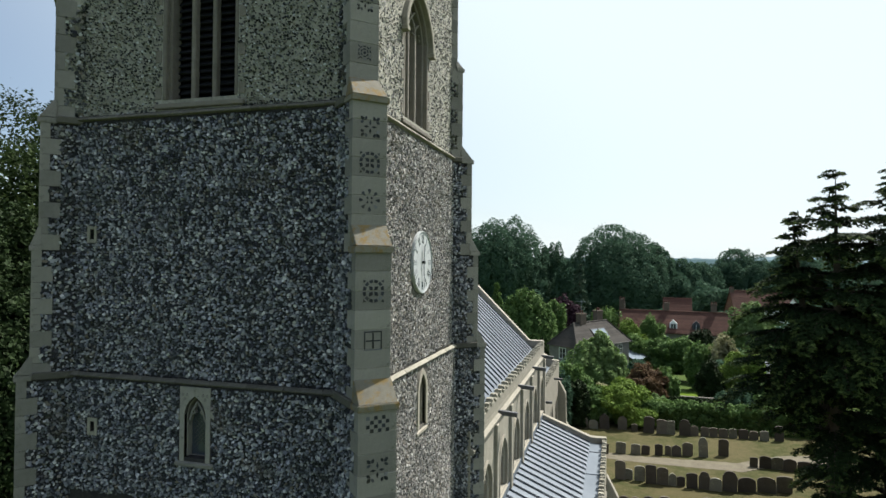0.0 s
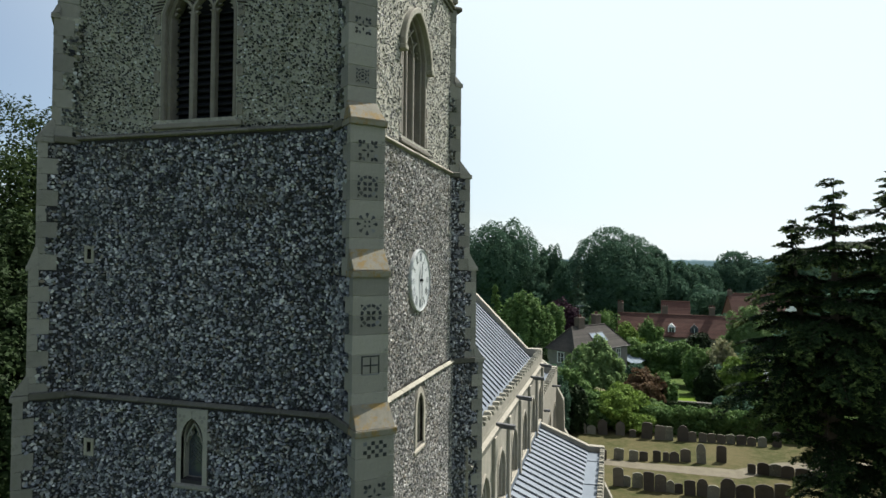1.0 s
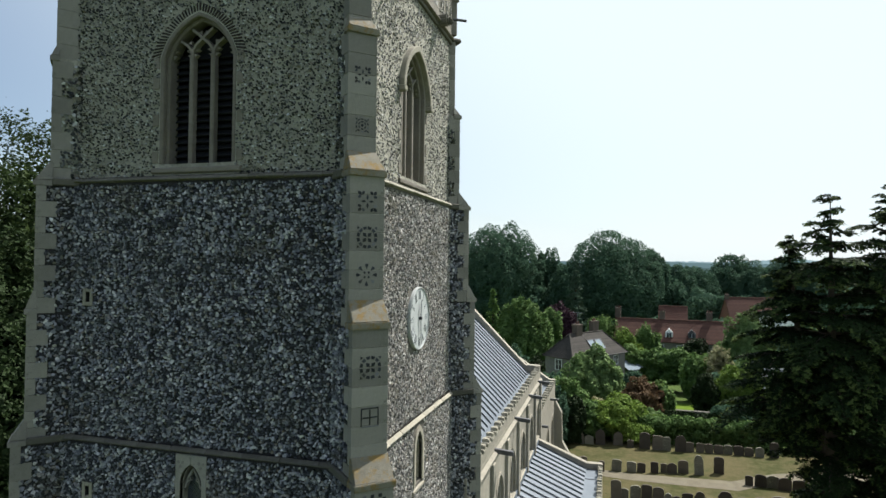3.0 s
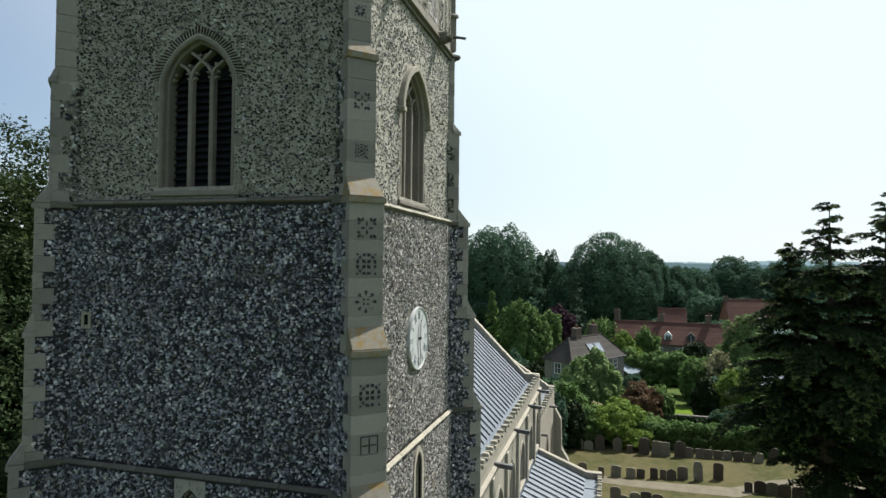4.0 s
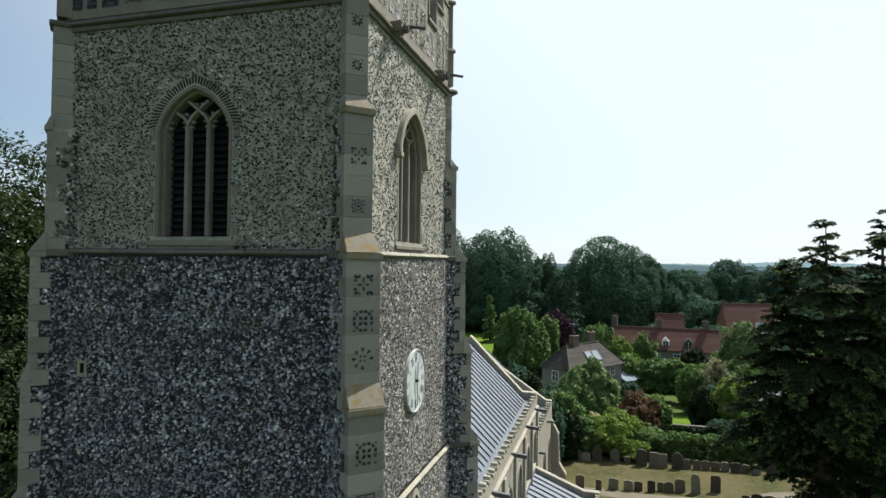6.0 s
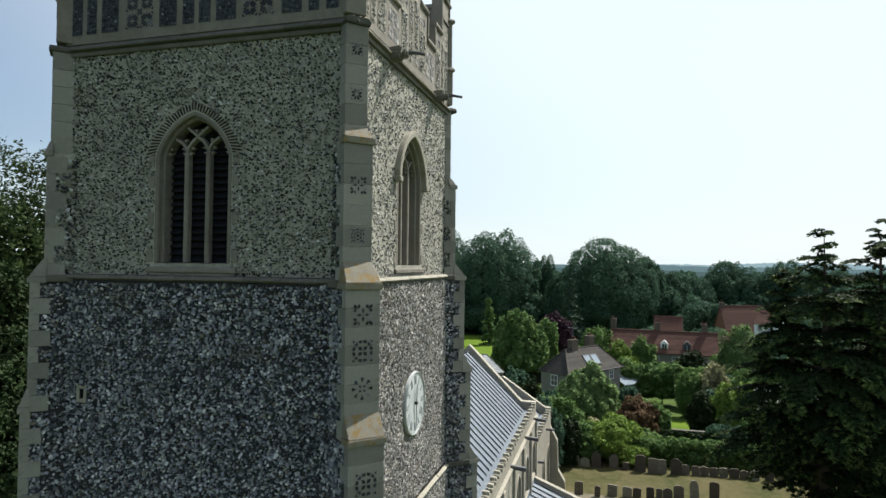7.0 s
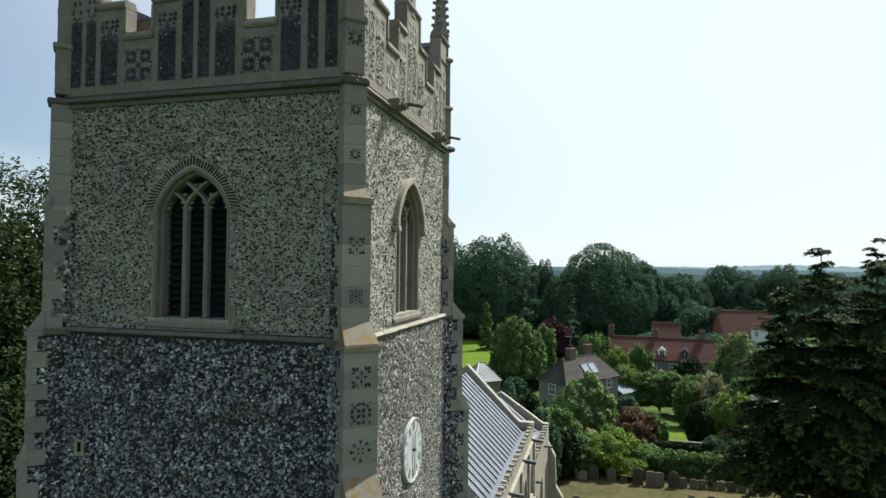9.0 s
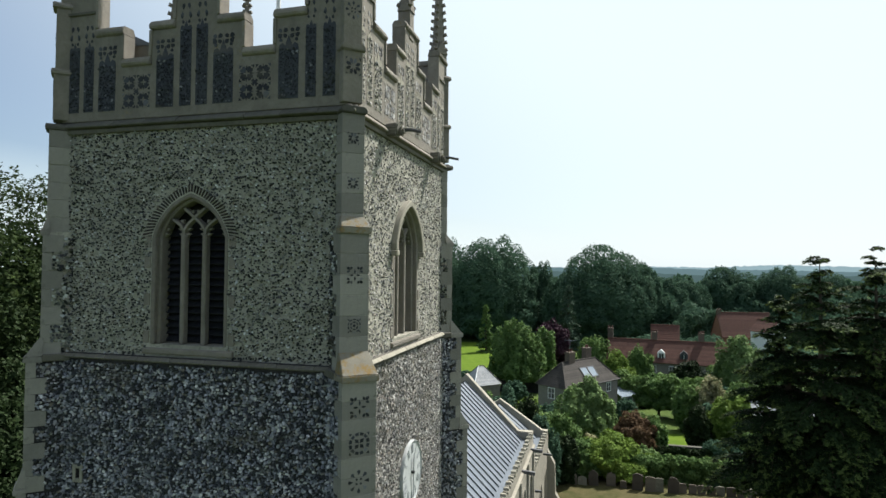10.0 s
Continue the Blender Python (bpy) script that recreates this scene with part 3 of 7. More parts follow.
def emblem(kind, size):
    """Pieces of dark knapped flint let into a stone face, as a small pattern on the plane y = 0."""
    s = Shape()
    h = size / 2
    if kind == "rose":
        for i in range(8):
            a = i * math.tau / 8 + 0.39
            c = Vector((math.cos(a), math.sin(a)))
            p = Vector((-c.y, c.x))
            s.prism([tuple(h * (c * x + p * y)) for x, y in ((0.28, 0.0), (0.55, -0.2), (0.95, -0.12), (0.95, 0.14), (0.6, 0.2))], -0.006, 0.01)
        for a, b in ((-1, -1), (1, -1), (1, 1), (-1, 1)):
            s.prism([(h * a * x, h * b * z) for x, z in ((0.98, 0.98), (0.72, 0.98), (0.98, 0.72))][::a * b], -0.006, 0.01)
    elif kind == "ring":
        for i in range(12):
            a0, a1 = i * math.tau / 12 + 0.07, (i + 1) * math.tau / 12 - 0.07
            s.prism([(h * r * math.cos(a), h * r * math.sin(a)) for r, a in ((0.7, a0), (0.95, a0), (0.95, a1), (0.7, a1))], -0.006, 0.01)
        for i in range(4):
            a = i * math.tau / 4 + 0.78
            c, p = Vector((math.cos(a), math.sin(a))), Vector((-math.sin(a), math.cos(a)))
            s.prism([tuple(h * (c * x + p * y)) for x, y in ((0.08, 0), (0.32, -0.17), (0.58, 0), (0.32, 0.17))], -0.006, 0.01)
            s.prism([tuple(h * (c * x + p * y)) for x, y in ((1.08, -0.14), (1.3, 0), (1.08, 0.14))], -0.006, 0.01)
    elif kind == "leaf":
        for a, b in ((-1, -1), (1, -1), (1, 1), (-1, 1)):
            for k, (away, r) in enumerate(((0.0, 0.40), (1.25, 0.34), (-1.25, 0.34))):
                t = math.atan2(b, a) + away
                c, p = Vector((math.cos(t), math.sin(t))), Vector((-math.sin(t), math.cos(t)))
                mid = Vector((a, b)) * 0.5
                s.prism([tuple(h * (mid + c * x * r + p * y * r)) for x, y in ((0.18, 0), (0.6, -0.36), (1.12, -0.2), (1.25, 0.1), (0.9, 0.36), (0.5, 0.3))], -0.006, 0.01)
            for t in (0.0, math.pi / 2):
                c, p = Vector((math.cos(t), math.sin(t))) * (a if t == 0 else b), Vector((-math.sin(t), math.cos(t)))
                s.prism([tuple(h * (c * x + p * y)) for x, y in ((0.12, 0), (0.34, -0.1), (0.62, 0), (0.34, 0.1))], -0.006, 0.01) if a == b else None
    elif kind == "spiral":
        for r0, r1, n, gap in ((0.80, 0.95, 10, 0.10), (0.42, 0.58, 6, 0.16), (0.0, 0.2, 1, 0.0)):
            for i in range(n):
                a0, a1 = i * math.tau / n + gap, (i + 1) * math.tau / n - gap
                arc = [a0 + (a1 - a0) * j / 3 for j in range(4)] if n > 1 else [j * math.tau / 7 for j in range(7)]
                out = [(h * r1 * math.cos(a), h * r1 * math.sin(a)) for a in arc]
                s.prism(out if n == 1 else [(h * r0 * math.cos(a), h * r0 * math.sin(a)) for a in arc[::-1]] + out, -0.006, 0.01)
        for i in range(4):
            a = i * math.tau / 4 + 0.785
            c, p = Vector((math.cos(a), math.sin(a))), Vector((-math.sin(a), math.cos(a)))
            s.prism([tuple(h * (c * x + p * y)) for x, y in ((1.02, -0.10), (1.34, -0.04), (1.34, 0.04), (1.02, 0.10))], -0.006, 0.01)
    elif kind == "star":
        for i in range(8):
            a = i * math.tau / 8
            c, p = Vector((math.cos(a), math.sin(a))), Vector((-math.sin(a), math.cos(a)))
            s.prism([tuple(h * (c * x + p * y)) for x, y in ((0.55, 0), (0.95, -0.18), (1.05, 0), (0.95, 0.18))], -0.006, 0.01)
            if i % 2:
                s.prism([tuple(h * (c * x + p * y)) for x, y in ((0.2, -0.09), (0.38, -0.09), (0.38, 0.09), (0.2, 0.09))], -0.006, 0.01)
    elif kind == "check":
        for i in range(6):
            for j in range(4):
                if (i + j) % 2:
                    s.box(-h + i * size / 6 + 0.004, -h + (i + 1) * size / 6 - 0.004, -0.006, 0.01, -h * 0.6 + j * size / 6 + 0.004, -h * 0.6 + (j + 1) * size / 6 - 0.004)
    else:
        for a, b, c, d in ((-1, 1, 0.88, 1), (-1, 1, -1, -0.88), (-1, -0.88, -0.85, 0.85), (0.88, 1, -0.85, 0.85), (-0.07, 0.07, -0.8, 0.8), (-0.8, -0.1, -0.07, 0.07), (0.1, 0.8, -0.07, 0.07)):
            s.box(h * a, h * b, -0.006, 0.01, h * c, h * d)
    return s


EMBLEMS = {k: emblem(k, 0.33).mesh("emblem_" + k) for k in ("rose", "ring", "star", "check", "cross", "leaf", "spiral")}
EMBLEM_ROWS = [("star", 10.2), ("leaf", 10.88), ("check", 11.50), ("cross", 12.63), ("ring", 13.33), ("star", 14.63), ("ring", 15.17), ("leaf", 15.69), ("spiral", 16.84), ("leaf", 17.59), ("rose", 18.98), ("rose", 19.66)]
EMBLEM_SIZE = {"check": 0.92, "cross": 0.74, "spiral": 0.72, "star": 0.88, "rose": 0.76}
BLOCKS = {}


def block_mesh(w, deep, h):
    key = (w, deep, round(h, 3), random.randrange(3))
    if key not in BLOCKS:
        BLOCKS[key] = Shape().box(-w / 2, w / 2, 0, deep, 0.003, h - 0.003).mesh("block", 0.004, jitter=0.002)
    return BLOCKS[key]


def buttress(deg, seen):
    less = {135: 0.10, 225: 0.05}.get(deg, 0.0)
    more = (-0.17, -0.15, -0.05, 0.01, 0.08) if deg == 315 else (0, 0, 0, 0, 0)
    stages = [(z0, z1, reach - less + d, w) for (z0, z1, reach, w), d in zip(STAGES, more)]
    b = part("buttress", Shape().box(-0.15, 0.15, -3.8, -3.3, 0, 20.03), MORTAR_DARK, tower, "diagonal buttress of flint with stone quoins", turn(deg))
    for i, (z0, z1, reach, w) in enumerate(stages):
        inner_w = w - 0.024
        flinty = i < 4
        part("core", Shape().box(-inner_w / 2, inner_w / 2, -reach + 0.03, -3.3, z0, z1 + 0.05), MORTAR_DARK if i < 3 else MORTAR, b, "flint and mortar core")
        part("bedding", Shape().box(-w / 2 + 0.012, w / 2 - 0.012, -reach + 0.009, -reach + 0.12, max(z0, 7.0), z1), MORTAR, b, "pale mortar in the joints")
        n = max(1, round((z1 - z0) / 0.29))
        h = (z1 - z0) / n
        for j in range(n):
            if z0 + j * h < 7.0:
                continue
            deep = (0.31 if j % 2 == 0 else 0.15) if flinty else 0.42
            part("block", block_mesh(w, deep, h), LIME_GREY, b, m=pose(0, -reach, z0 + j * h))
        if z0 < 7.0:
            part("plinth_face", Shape().box(-w / 2, w / 2, -reach, -reach + 0.3, 0, 7.0 - 0.01).mesh("plinth_face", 0.01), LIME_GREY, b, "plain ashlar face")
        if seen and flinty:
            vs, fs, off = [], None, 0
            for sign in (-1, 1):
                v, f = side_flints(w, reach, z0, h, max(z0, 8.0 if deg == 135 else 9.6), z1, 40 + i, sign)
                fs = [g + 0 for g in f] if fs is None else [np.concatenate([a, g + off]) for a, g in zip(fs, f)]
                vs.append(v)
                off += len(v)
            part("flintwork", fast_mesh("flintwork", np.concatenate(vs), fs), FLINT_BLUE if i < 3 else FLINT_MIX, b, "flints between the quoins", kind="stuff")
        # sloping cap above each stage
        if i + 1 < len(stages):
            up, wn_ = stages[i + 1][2], stages[i + 1][3]
            lip = 0.04
            rise = 0.40 if i < 3 else 0.26
            s = Shape()
            x0, x1, x2 = w / 2 + 0.02, w / 2 + 0.004, wn_ / 2 + 0.004
            yo, yi = -reach - lip, -up + 0.05
            s.box(-x0, x0, yo, yi, z1 - 0.01, z1 + 0.085)
            s.add([(-x1, yo + 0.02, z1 + 0.087), (x1, yo + 0.02, z1 + 0.087), (x1, yi, z1 + 0.087), (-x1, yi, z1 + 0.087),
                   (-x2, -up - 0.005, z1 + rise), (x2, -up - 0.005, z1 + rise), (x2, yi, z1 + rise), (-x2, yi, z1 + rise)],
                  [(0, 1, 5, 4), (1, 2, 6, 5), (2, 3, 7, 6), (3, 0, 4, 7), (4, 5, 6, 7), (0, 3, 2, 1)])
            if i in (0, 2):
                for sgn in (-1, 1):
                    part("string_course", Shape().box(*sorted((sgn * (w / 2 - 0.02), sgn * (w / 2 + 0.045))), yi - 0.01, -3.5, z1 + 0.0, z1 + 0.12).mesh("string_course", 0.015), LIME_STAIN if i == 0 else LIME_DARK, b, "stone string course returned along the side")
            part("cap", s.mesh("cap", 0.01, 2, jitter=0.004), LIME_LICHEN if deg == 45 else LIME_GREY, b, "sloping stone cap with yellow lichen" if deg == 45 else "sloping stone cap")
    for kind, z in EMBLEM_ROWS:
        reach, w = [(r, w) for z0, z1, r, w in stages if z0 <= z < z1][0]
        part("emblem", EMBLEMS[kind], FLINT_BLACK, b, "dark knapped flint pattern", pose(0, -reach - 0.001, z) @ Matrix.Diagonal((w / 0.5 * EMBLEM_SIZE.get(kind, 0.95), 1, w / 0.5 * EMBLEM_SIZE.get(kind, 0.95), 1)), "stuff")
    return b


for deg, seen in ((45, True), (135, True), (225, False), (315, True)):
    buttress(deg, seen)

# -- parapet --
PT = 0.22
PH = HALF["top"] + 0.03
PZ = ZC + 0.17


def parapet_outline():
    half = [(2.72, 22.55), (2.02, 22.55), (2.02, 21.65), (1.47, 21.65), (1.47, 21.085), (0.87, 21.085), (0.87, 21.67), (0.40, 21.67), (0.40, 22.30)]
    left = [(-u, z) for u, z in half]
    return [(-2.72, PZ), (2.72, PZ)] + half + left[::-1]


PANELS = [(-2.58, -2.36, 21.86, "tall"), (-2.26, -2.06, 21.86, "tall"), (-1.95, -1.60, 21.50, "wide"), (-1.46, -0.88, 20.95, "quatre"), (-0.77, -0.43, 21.52, "wide"), (-0.31, -0.09, 22.05, "tall"),
          (0.0, 0.22, 22.05, "tall"), (0.33, 0.70, 21.52, "wide"), (0.80, 1.40, 20.95, "quatre"), (1.52, 1.87, 21.50, "wide"), (1.99, 2.17, 21.86, "tall"), (2.29, 2.50, 21.86, "tall")]


def leafy(s, cx, cz, r, n, w=0.55, start=0.0, y0=-0.008):
    """Petals round a point."""
    for i in range(n):
        a = start + i * math.tau / n
        c, p = Vector((math.cos(a), math.sin(a))), Vector((-math.sin(a), math.cos(a)))
        s.prism([(cx + (c * x + p * y).x * r, cz + (c * x + p * y).y * r) for x, y in ((0.18, 0), (0.5, -w / 2), (0.85, -w / 2), (1.0, 0), (0.85, w / 2), (0.5, w / 2))], y0, 0.01)


def panel(u0, u1, z1, kind):
    """The plate, its small shaped pieces, and the flints of one flushwork panel."""
    z0 = PZ + 0.16
    w, c = u1 - u0, (u0 + u1) / 2
    plate, s = Shape(), Shape()
    if kind == "quatre":
        for i in range(2):
            for j in range(2):
                qx, qz, q = u0 + w * (i + 0.5) / 2, z0 + (z1 - z0) * (j + 0.5) / 2, w * 0.235
                for a in range(4):
                    t = a * math.pi / 2 + 0.785
                    c_, p_ = Vector((math.cos(t), math.sin(t))), Vector((-math.sin(t), math.cos(t)))
                    at = Vector((qx, qz))
                    # a petal, cleft towards the middle, and a thin three-cornered piece outside the wheel
                    s.prism([tuple(at + q * (c_ * x + p_ * y)) for x, y in ((0.16, 0), (0.42, -0.34), (0.78, -0.38), (0.92, -0.16), (0.80, 0.0), (0.92, 0.16), (0.78, 0.38), (0.42, 0.34))], -0.006, 0.01)
                    s.prism([tuple(at + q * (c_ * x + p_ * y)) for x, y in ((1.08, -0.24), (1.36, 0), (1.08, 0.24))], -0.006, 0.01)
                    t -= 0.785
                    c_, p_ = Vector((math.cos(t), math.sin(t))), Vector((-math.sin(t), math.cos(t)))
                    s.prism([tuple(at + q * (c_ * x + p_ * y)) for x, y in ((0.34, 0), (0.62, -0.09), (0.98, 0), (0.62, 0.09))], -0.006, 0.01)
        s.prism([(c - 0.05, (z0 + z1) / 2), (c, (z0 + z1) / 2 - 0.035), (c + 0.05, (z0 + z1) / 2), (c, (z0 + z1) / 2 + 0.035)], -0.006, 0.01)
        return None, s, None
    head = 0.34 if kind == "wide" else 0.40
    zs = z1 - head
    k = w / 0.35
    plate.prism([(u0, z0), (u1, z0), (u1, zs - 0.02), (c + w * 0.46, zs + 0.05 * k), (c + w * 0.30, zs + 0.075 * k), (c + w * 0.17, zs + 0.03 * k), (c + w * 0.12, zs + 0.09 * k), (c, zs + 0.20 * k),
                 (c - w * 0.12, zs + 0.09 * k), (c - w * 0.17, zs + 0.03 * k), (c - w * 0.30, zs + 0.075 * k), (c - w * 0.46, zs + 0.05 * k), (u0, zs - 0.02)], -0.006, 0.01)
    for sgn in (-1, 1):
        if kind == "wide":
            # crossed leaves above, a drop at the side of the ogee
            for t, r in ((0.75, 0.30), (2.35, 0.27), (-0.8, 0.27), (3.95, 0.30)):
                leafy(s, c + sgn * w * 0.30, z1 - w * 0.30, w * r, 1, 0.62, t)
            leafy(s, c + sgn * w * 0.43, zs + 0.045 * k + w * 0.34, w * 0.20, 2, 0.75, 1.57 - sgn * 0.3)
        else:
            leafy(s, c + sgn * w * 0.30, z1 - w * 0.48, w * 0.55, 2, 0.40, 1.57 + sgn * 0.16)
            leafy(s, c + sgn * w * 0.32, z1 - w * 1.15, w * 0.34, 2, 0.55, 1.57 - sgn * 0.3)
    def keep(u, z):
        return (u > u0 + 0.012) & (u < u1 - 0.012) & (z < zs - 0.02)
    return plate, s, flint_field(u0, u1, z0, zs, 0.048, 0.97, 0.54, keep, int(abs(c) * 1000) + 5, 0.014)


def coping_run(s, u0, u1, z):
    s.prism([(-0.02, z), (-0.05, z + 0.03), (-0.05, z + 0.075), (-0.005, z + 0.15), (PT - 0.02, z + 0.15), (PT + 0.025, z + 0.075), (PT + 0.025, z)], u0, u1, Matrix(((0, 1, 0, 0), (1, 0, 0, -PH), (0, 0, 1, 0), (0, 0, 0, 1))))


wall_me = Shape().prism(parapet_outline(), -PH, -PH + PT).mesh("parapet", 0.006)
cop_me = []
for u0, u1, z in ((-2.75, -1.97, 22.551), (-2.018, -1.43, 21.651), (-1.468, -0.872, 21.086), (-0.91, -0.402, 21.671), (-0.45, 0.45, 22.301), (0.402, 0.91, 21.671), (0.872, 1.468, 21.086), (1.43, 2.018, 21.651), (1.97, 2.75, 22.551)):
    c = Shape()
    coping_run(c, u0, u1, z)
    cop_me.append(c.mesh("coping_stone", 0.012, 2, jitter=0.006))
for u, z0, z1 in ((-2.0, 21.80, 22.55), (-1.45, 21.235, 21.65), (-0.89, 21.235, 21.67), (-0.42, 21.82, 22.30), (0.42, 21.82, 22.30), (0.89, 21.235, 21.67), (1.45, 21.235, 21.65), (2.0, 21.80, 22.55)):
    cop_me.append(Shape().box(u - 0.028, u + 0.028, -PH - 0.028, -PH + PT + 0.015, z0, z1 - 0.002).mesh("coping_stone", 0.008, jitter=0.004))
panel_meshes = []
for u0, u1, z1, kind in PANELS:
    pl, sm, fl = panel(u0, u1, z1, kind)
    panel_meshes.append((pl.mesh("flushwork_panel") if pl else None, sm.mesh("flushwork_pattern"), fast_mesh("flushwork", *fl) if fl else None))
sunlit_meshes = [tuple(me.copy() if me else None for me in row) for row in panel_meshes]
fillet_me = [Shape().box(u0, u1, -PH - 0.03, -PH + 0.02, 22.06, 22.12).mesh("fillet", 0.012) for u0, u1 in ((-2.72, -2.03), (2.03, 2.72))]
for k in FACES:
    par = part("parapet", wall_me, LIME_WEATHERED, tower, "stepped stone battlement with dark flint panels", turn(k))
    for me in cop_me:
        part("coping_stone", me, LIME_WEATHERED, par)
    for me in fillet_me:
        part("fillet", me, LIME_DARK, par, "thin moulding across the corner merlon")
    for pl, sm, fl in sunlit_meshes if k == 90 else panel_meshes:
        sunlit_side = k == 90                                  # south side: black flints painted pale, as sunlight shows them
        if pl:
            part("flushwork_panel", pl, LIME if sunlit_side else FLINT_BLACK, par, "knapped flint panel with a cusped head", pose(0, -PH, 0))
        part("flushwork_pattern", sm, FLINT_SUNLIT if sunlit_side else FLINT_BLACK, par, "small shaped pieces of black flint", pose(0, -PH, 0), "stuff")
        if fl and k in (0, 90):
            part("flushwork", fl, FLINT_SUNLIT if sunlit_side else FLINT_BLACK, par, "small flints painted pale as in sunlight" if sunlit_side else "small black flints", pose(0, -PH - 0.004, 0), "stuff")


def pinnacle_mesh(w, base, top):
    """A square shaft that tapers, with knobs of leaf up each edge."""
    s = Shape()
    shaft = base + 0.55
    s.box(-w / 2, w / 2, -w / 2, w / 2, base, shaft)
    for a in range(4):
        m = turn(a * 90)
        s.prism([(-w * 0.55, shaft), (w * 0.55, shaft), (0, shaft + w * 1.1)], -w * 0.58, -w * 0.3, m)
    tip = 0.035
    s.add([(x * w * 0.42, y * w * 0.42, shaft) for x, y in ((-1, -1), (1, -1), (1, 1), (-1, 1))] + [(x * tip, y * tip, top) for x, y in ((-1, -1), (1, -1), (1, 1), (-1, 1))],
          [(0, 1, 5, 4), (1, 2, 6, 5), (2, 3, 7, 6), (3, 0, 4, 7), (4, 5, 6, 7)])
    n = int((top - shaft) / 0.19)
    for i in range(n):
        z = shaft + 0.10 + i * (top - shaft - 0.1) / n
        r = (w * 0.42 + (tip - w * 0.42) * (z - shaft) / (top - shaft)) * 1.35
        for a in range(4):
            m = turn(45 + a * 90) @ pose(0, -r, z)
            s.add([(-0.03, 0.05, -0.03), (0.03, 0.05, -0.03), (0.03, 0.03, 0.05), (-0.03, 0.03, 0.05), (-0.045, -0.07, 0.01), (0.045, -0.07, 0.01), (0.035, -0.055, 0.075), (-0.035, -0.055, 0.075)],
                  [(0, 1, 5, 4), (1, 2, 6, 5), (2, 3, 7, 6), (3, 0, 4, 7), (4, 5, 6, 7), (0, 3, 2, 1)], m)
    s.tube([(0, 0, top - 0.02), (0, 0, top + 0.05), (0, 0, top + 0.12), (0, 0, top + 0.17)], [0.03, 0.075, 0.07, 0.01], 6)
    return s.mesh("pinnacle", 0.008)


mid_pin = pinnacle_mesh(0.25, 22.2, 24.0)
corner_pin = pinnacle_mesh(0.30, 22.25, 24.9)
for k in FACES:
    part("pinnacle", mid_pin, LIME_WEATHERED, tower, "slender crocketed stone pinnacle", turn(k) @ pose(0, -PH + PT / 2, 0))
for k in (45, 135, 225, 315):
    pier = Shape()
    pier.box(-0.165, 0.165, -3.95, -3.40, ZC + 0.2, 21.05)
    pier.box(-0.155, 0.155, -3.93, -3.40, 21.10, 22.20)
    pier_ob = part("corner_pier", pier.mesh("corner_pier", 0.012), LIME_WEATHERED, tower, "plain stone corner pier of the battlements", turn(k) @ pose(0, -0.09 if k == 315 else 0, 0))
    for z, r, w in ((ZC, 4.05, 0.205), (21.0, 3.99, 0.19), (22.17, 3.99, 0.185)):
        lips = Shape().prism([(-w, 0), (w, 0), (w + 0.01, 0.03), (w, 0.065), (w - 0.03, 0.11), (-w + 0.03, 0.11), (-w, 0.065), (-w - 0.01, 0.03)], -r, -3.52)
        part("moulding", lips.mesh("moulding", 0.015, 2), LIME_STAIN if z < 21 else LIME_WEATHERED, pier_ob, "moulded band", pose(0, 0, z + 0.02))
    for kind, z in (("rose", 20.78), ("star", 21.65)):
        part("emblem", EMBLEMS[kind], FLINT_BLACK, pier_ob, "dark knapped flint pattern", pose(0, -3.952 if z < 21 else -3.932, z) @ Matrix.Diagonal((0.75, 1, 0.8, 1)), "stuff")
    part("pinnacle", corner_pin, LIME_WEATHERED, tower, "tall crocketed stone corner pinnacle", turn(k) @ pose(0, -3.81 if k == 315 else -3.72, 0))

prop = part("parapet_prop", Shape().box(-2.0, -1.30, -PH + 0.42, -PH + 0.62, 20.5, 21.63).mesh("parapet_prop", 0.01), LIME_WEATHERED, tower, "stone prop behind the battlements")
part("flashing", Shape().add([(-2.0, -PH + 0.40, 21.98), (-1.28, -PH + 0.40, 21.64), (-1.28, -PH + 0.64, 21.64), (-2.0, -PH + 0.64, 21.98), (-2.0, -PH + 0.40, 21.632), (-1.28, -PH + 0.40, 21.60), (-1.28, -PH + 0.64, 21.60), (-2.0, -PH + 0.64, 21.632)],
                             [(0, 1, 2, 3), (7, 6, 5, 4), (0, 4, 5, 1), (1, 5, 6, 2), (2, 6, 7, 3), (3, 7, 4, 0)]), LEAD, prop, "sloping lead cover")
# tower roof and flagpole
part("tower_roof", Shape().add([(-2.5, -2.5, 20.35), (2.5, -2.5, 20.35), (2.5, 2.5, 20.35), (-2.5, 2.5, 20.35), (0, 0, 20.75)], [(0, 1, 4), (1, 2, 4), (2, 3, 4), (3, 0, 4)]), LEAD, tower, "low lead roof behind the battlements")
thing("flagpole", "white painted flagpole on the tower roof", "flagpole", pose(CX - 0.15, CY, 20.72), me=Shape().tube([(0, 0, 0), (0, 0, 3), (0, 0, 6)], [0.05, 0.045, 0.03], 10).mesh("flagpole", smooth=True), material=WHITE_PAINT)

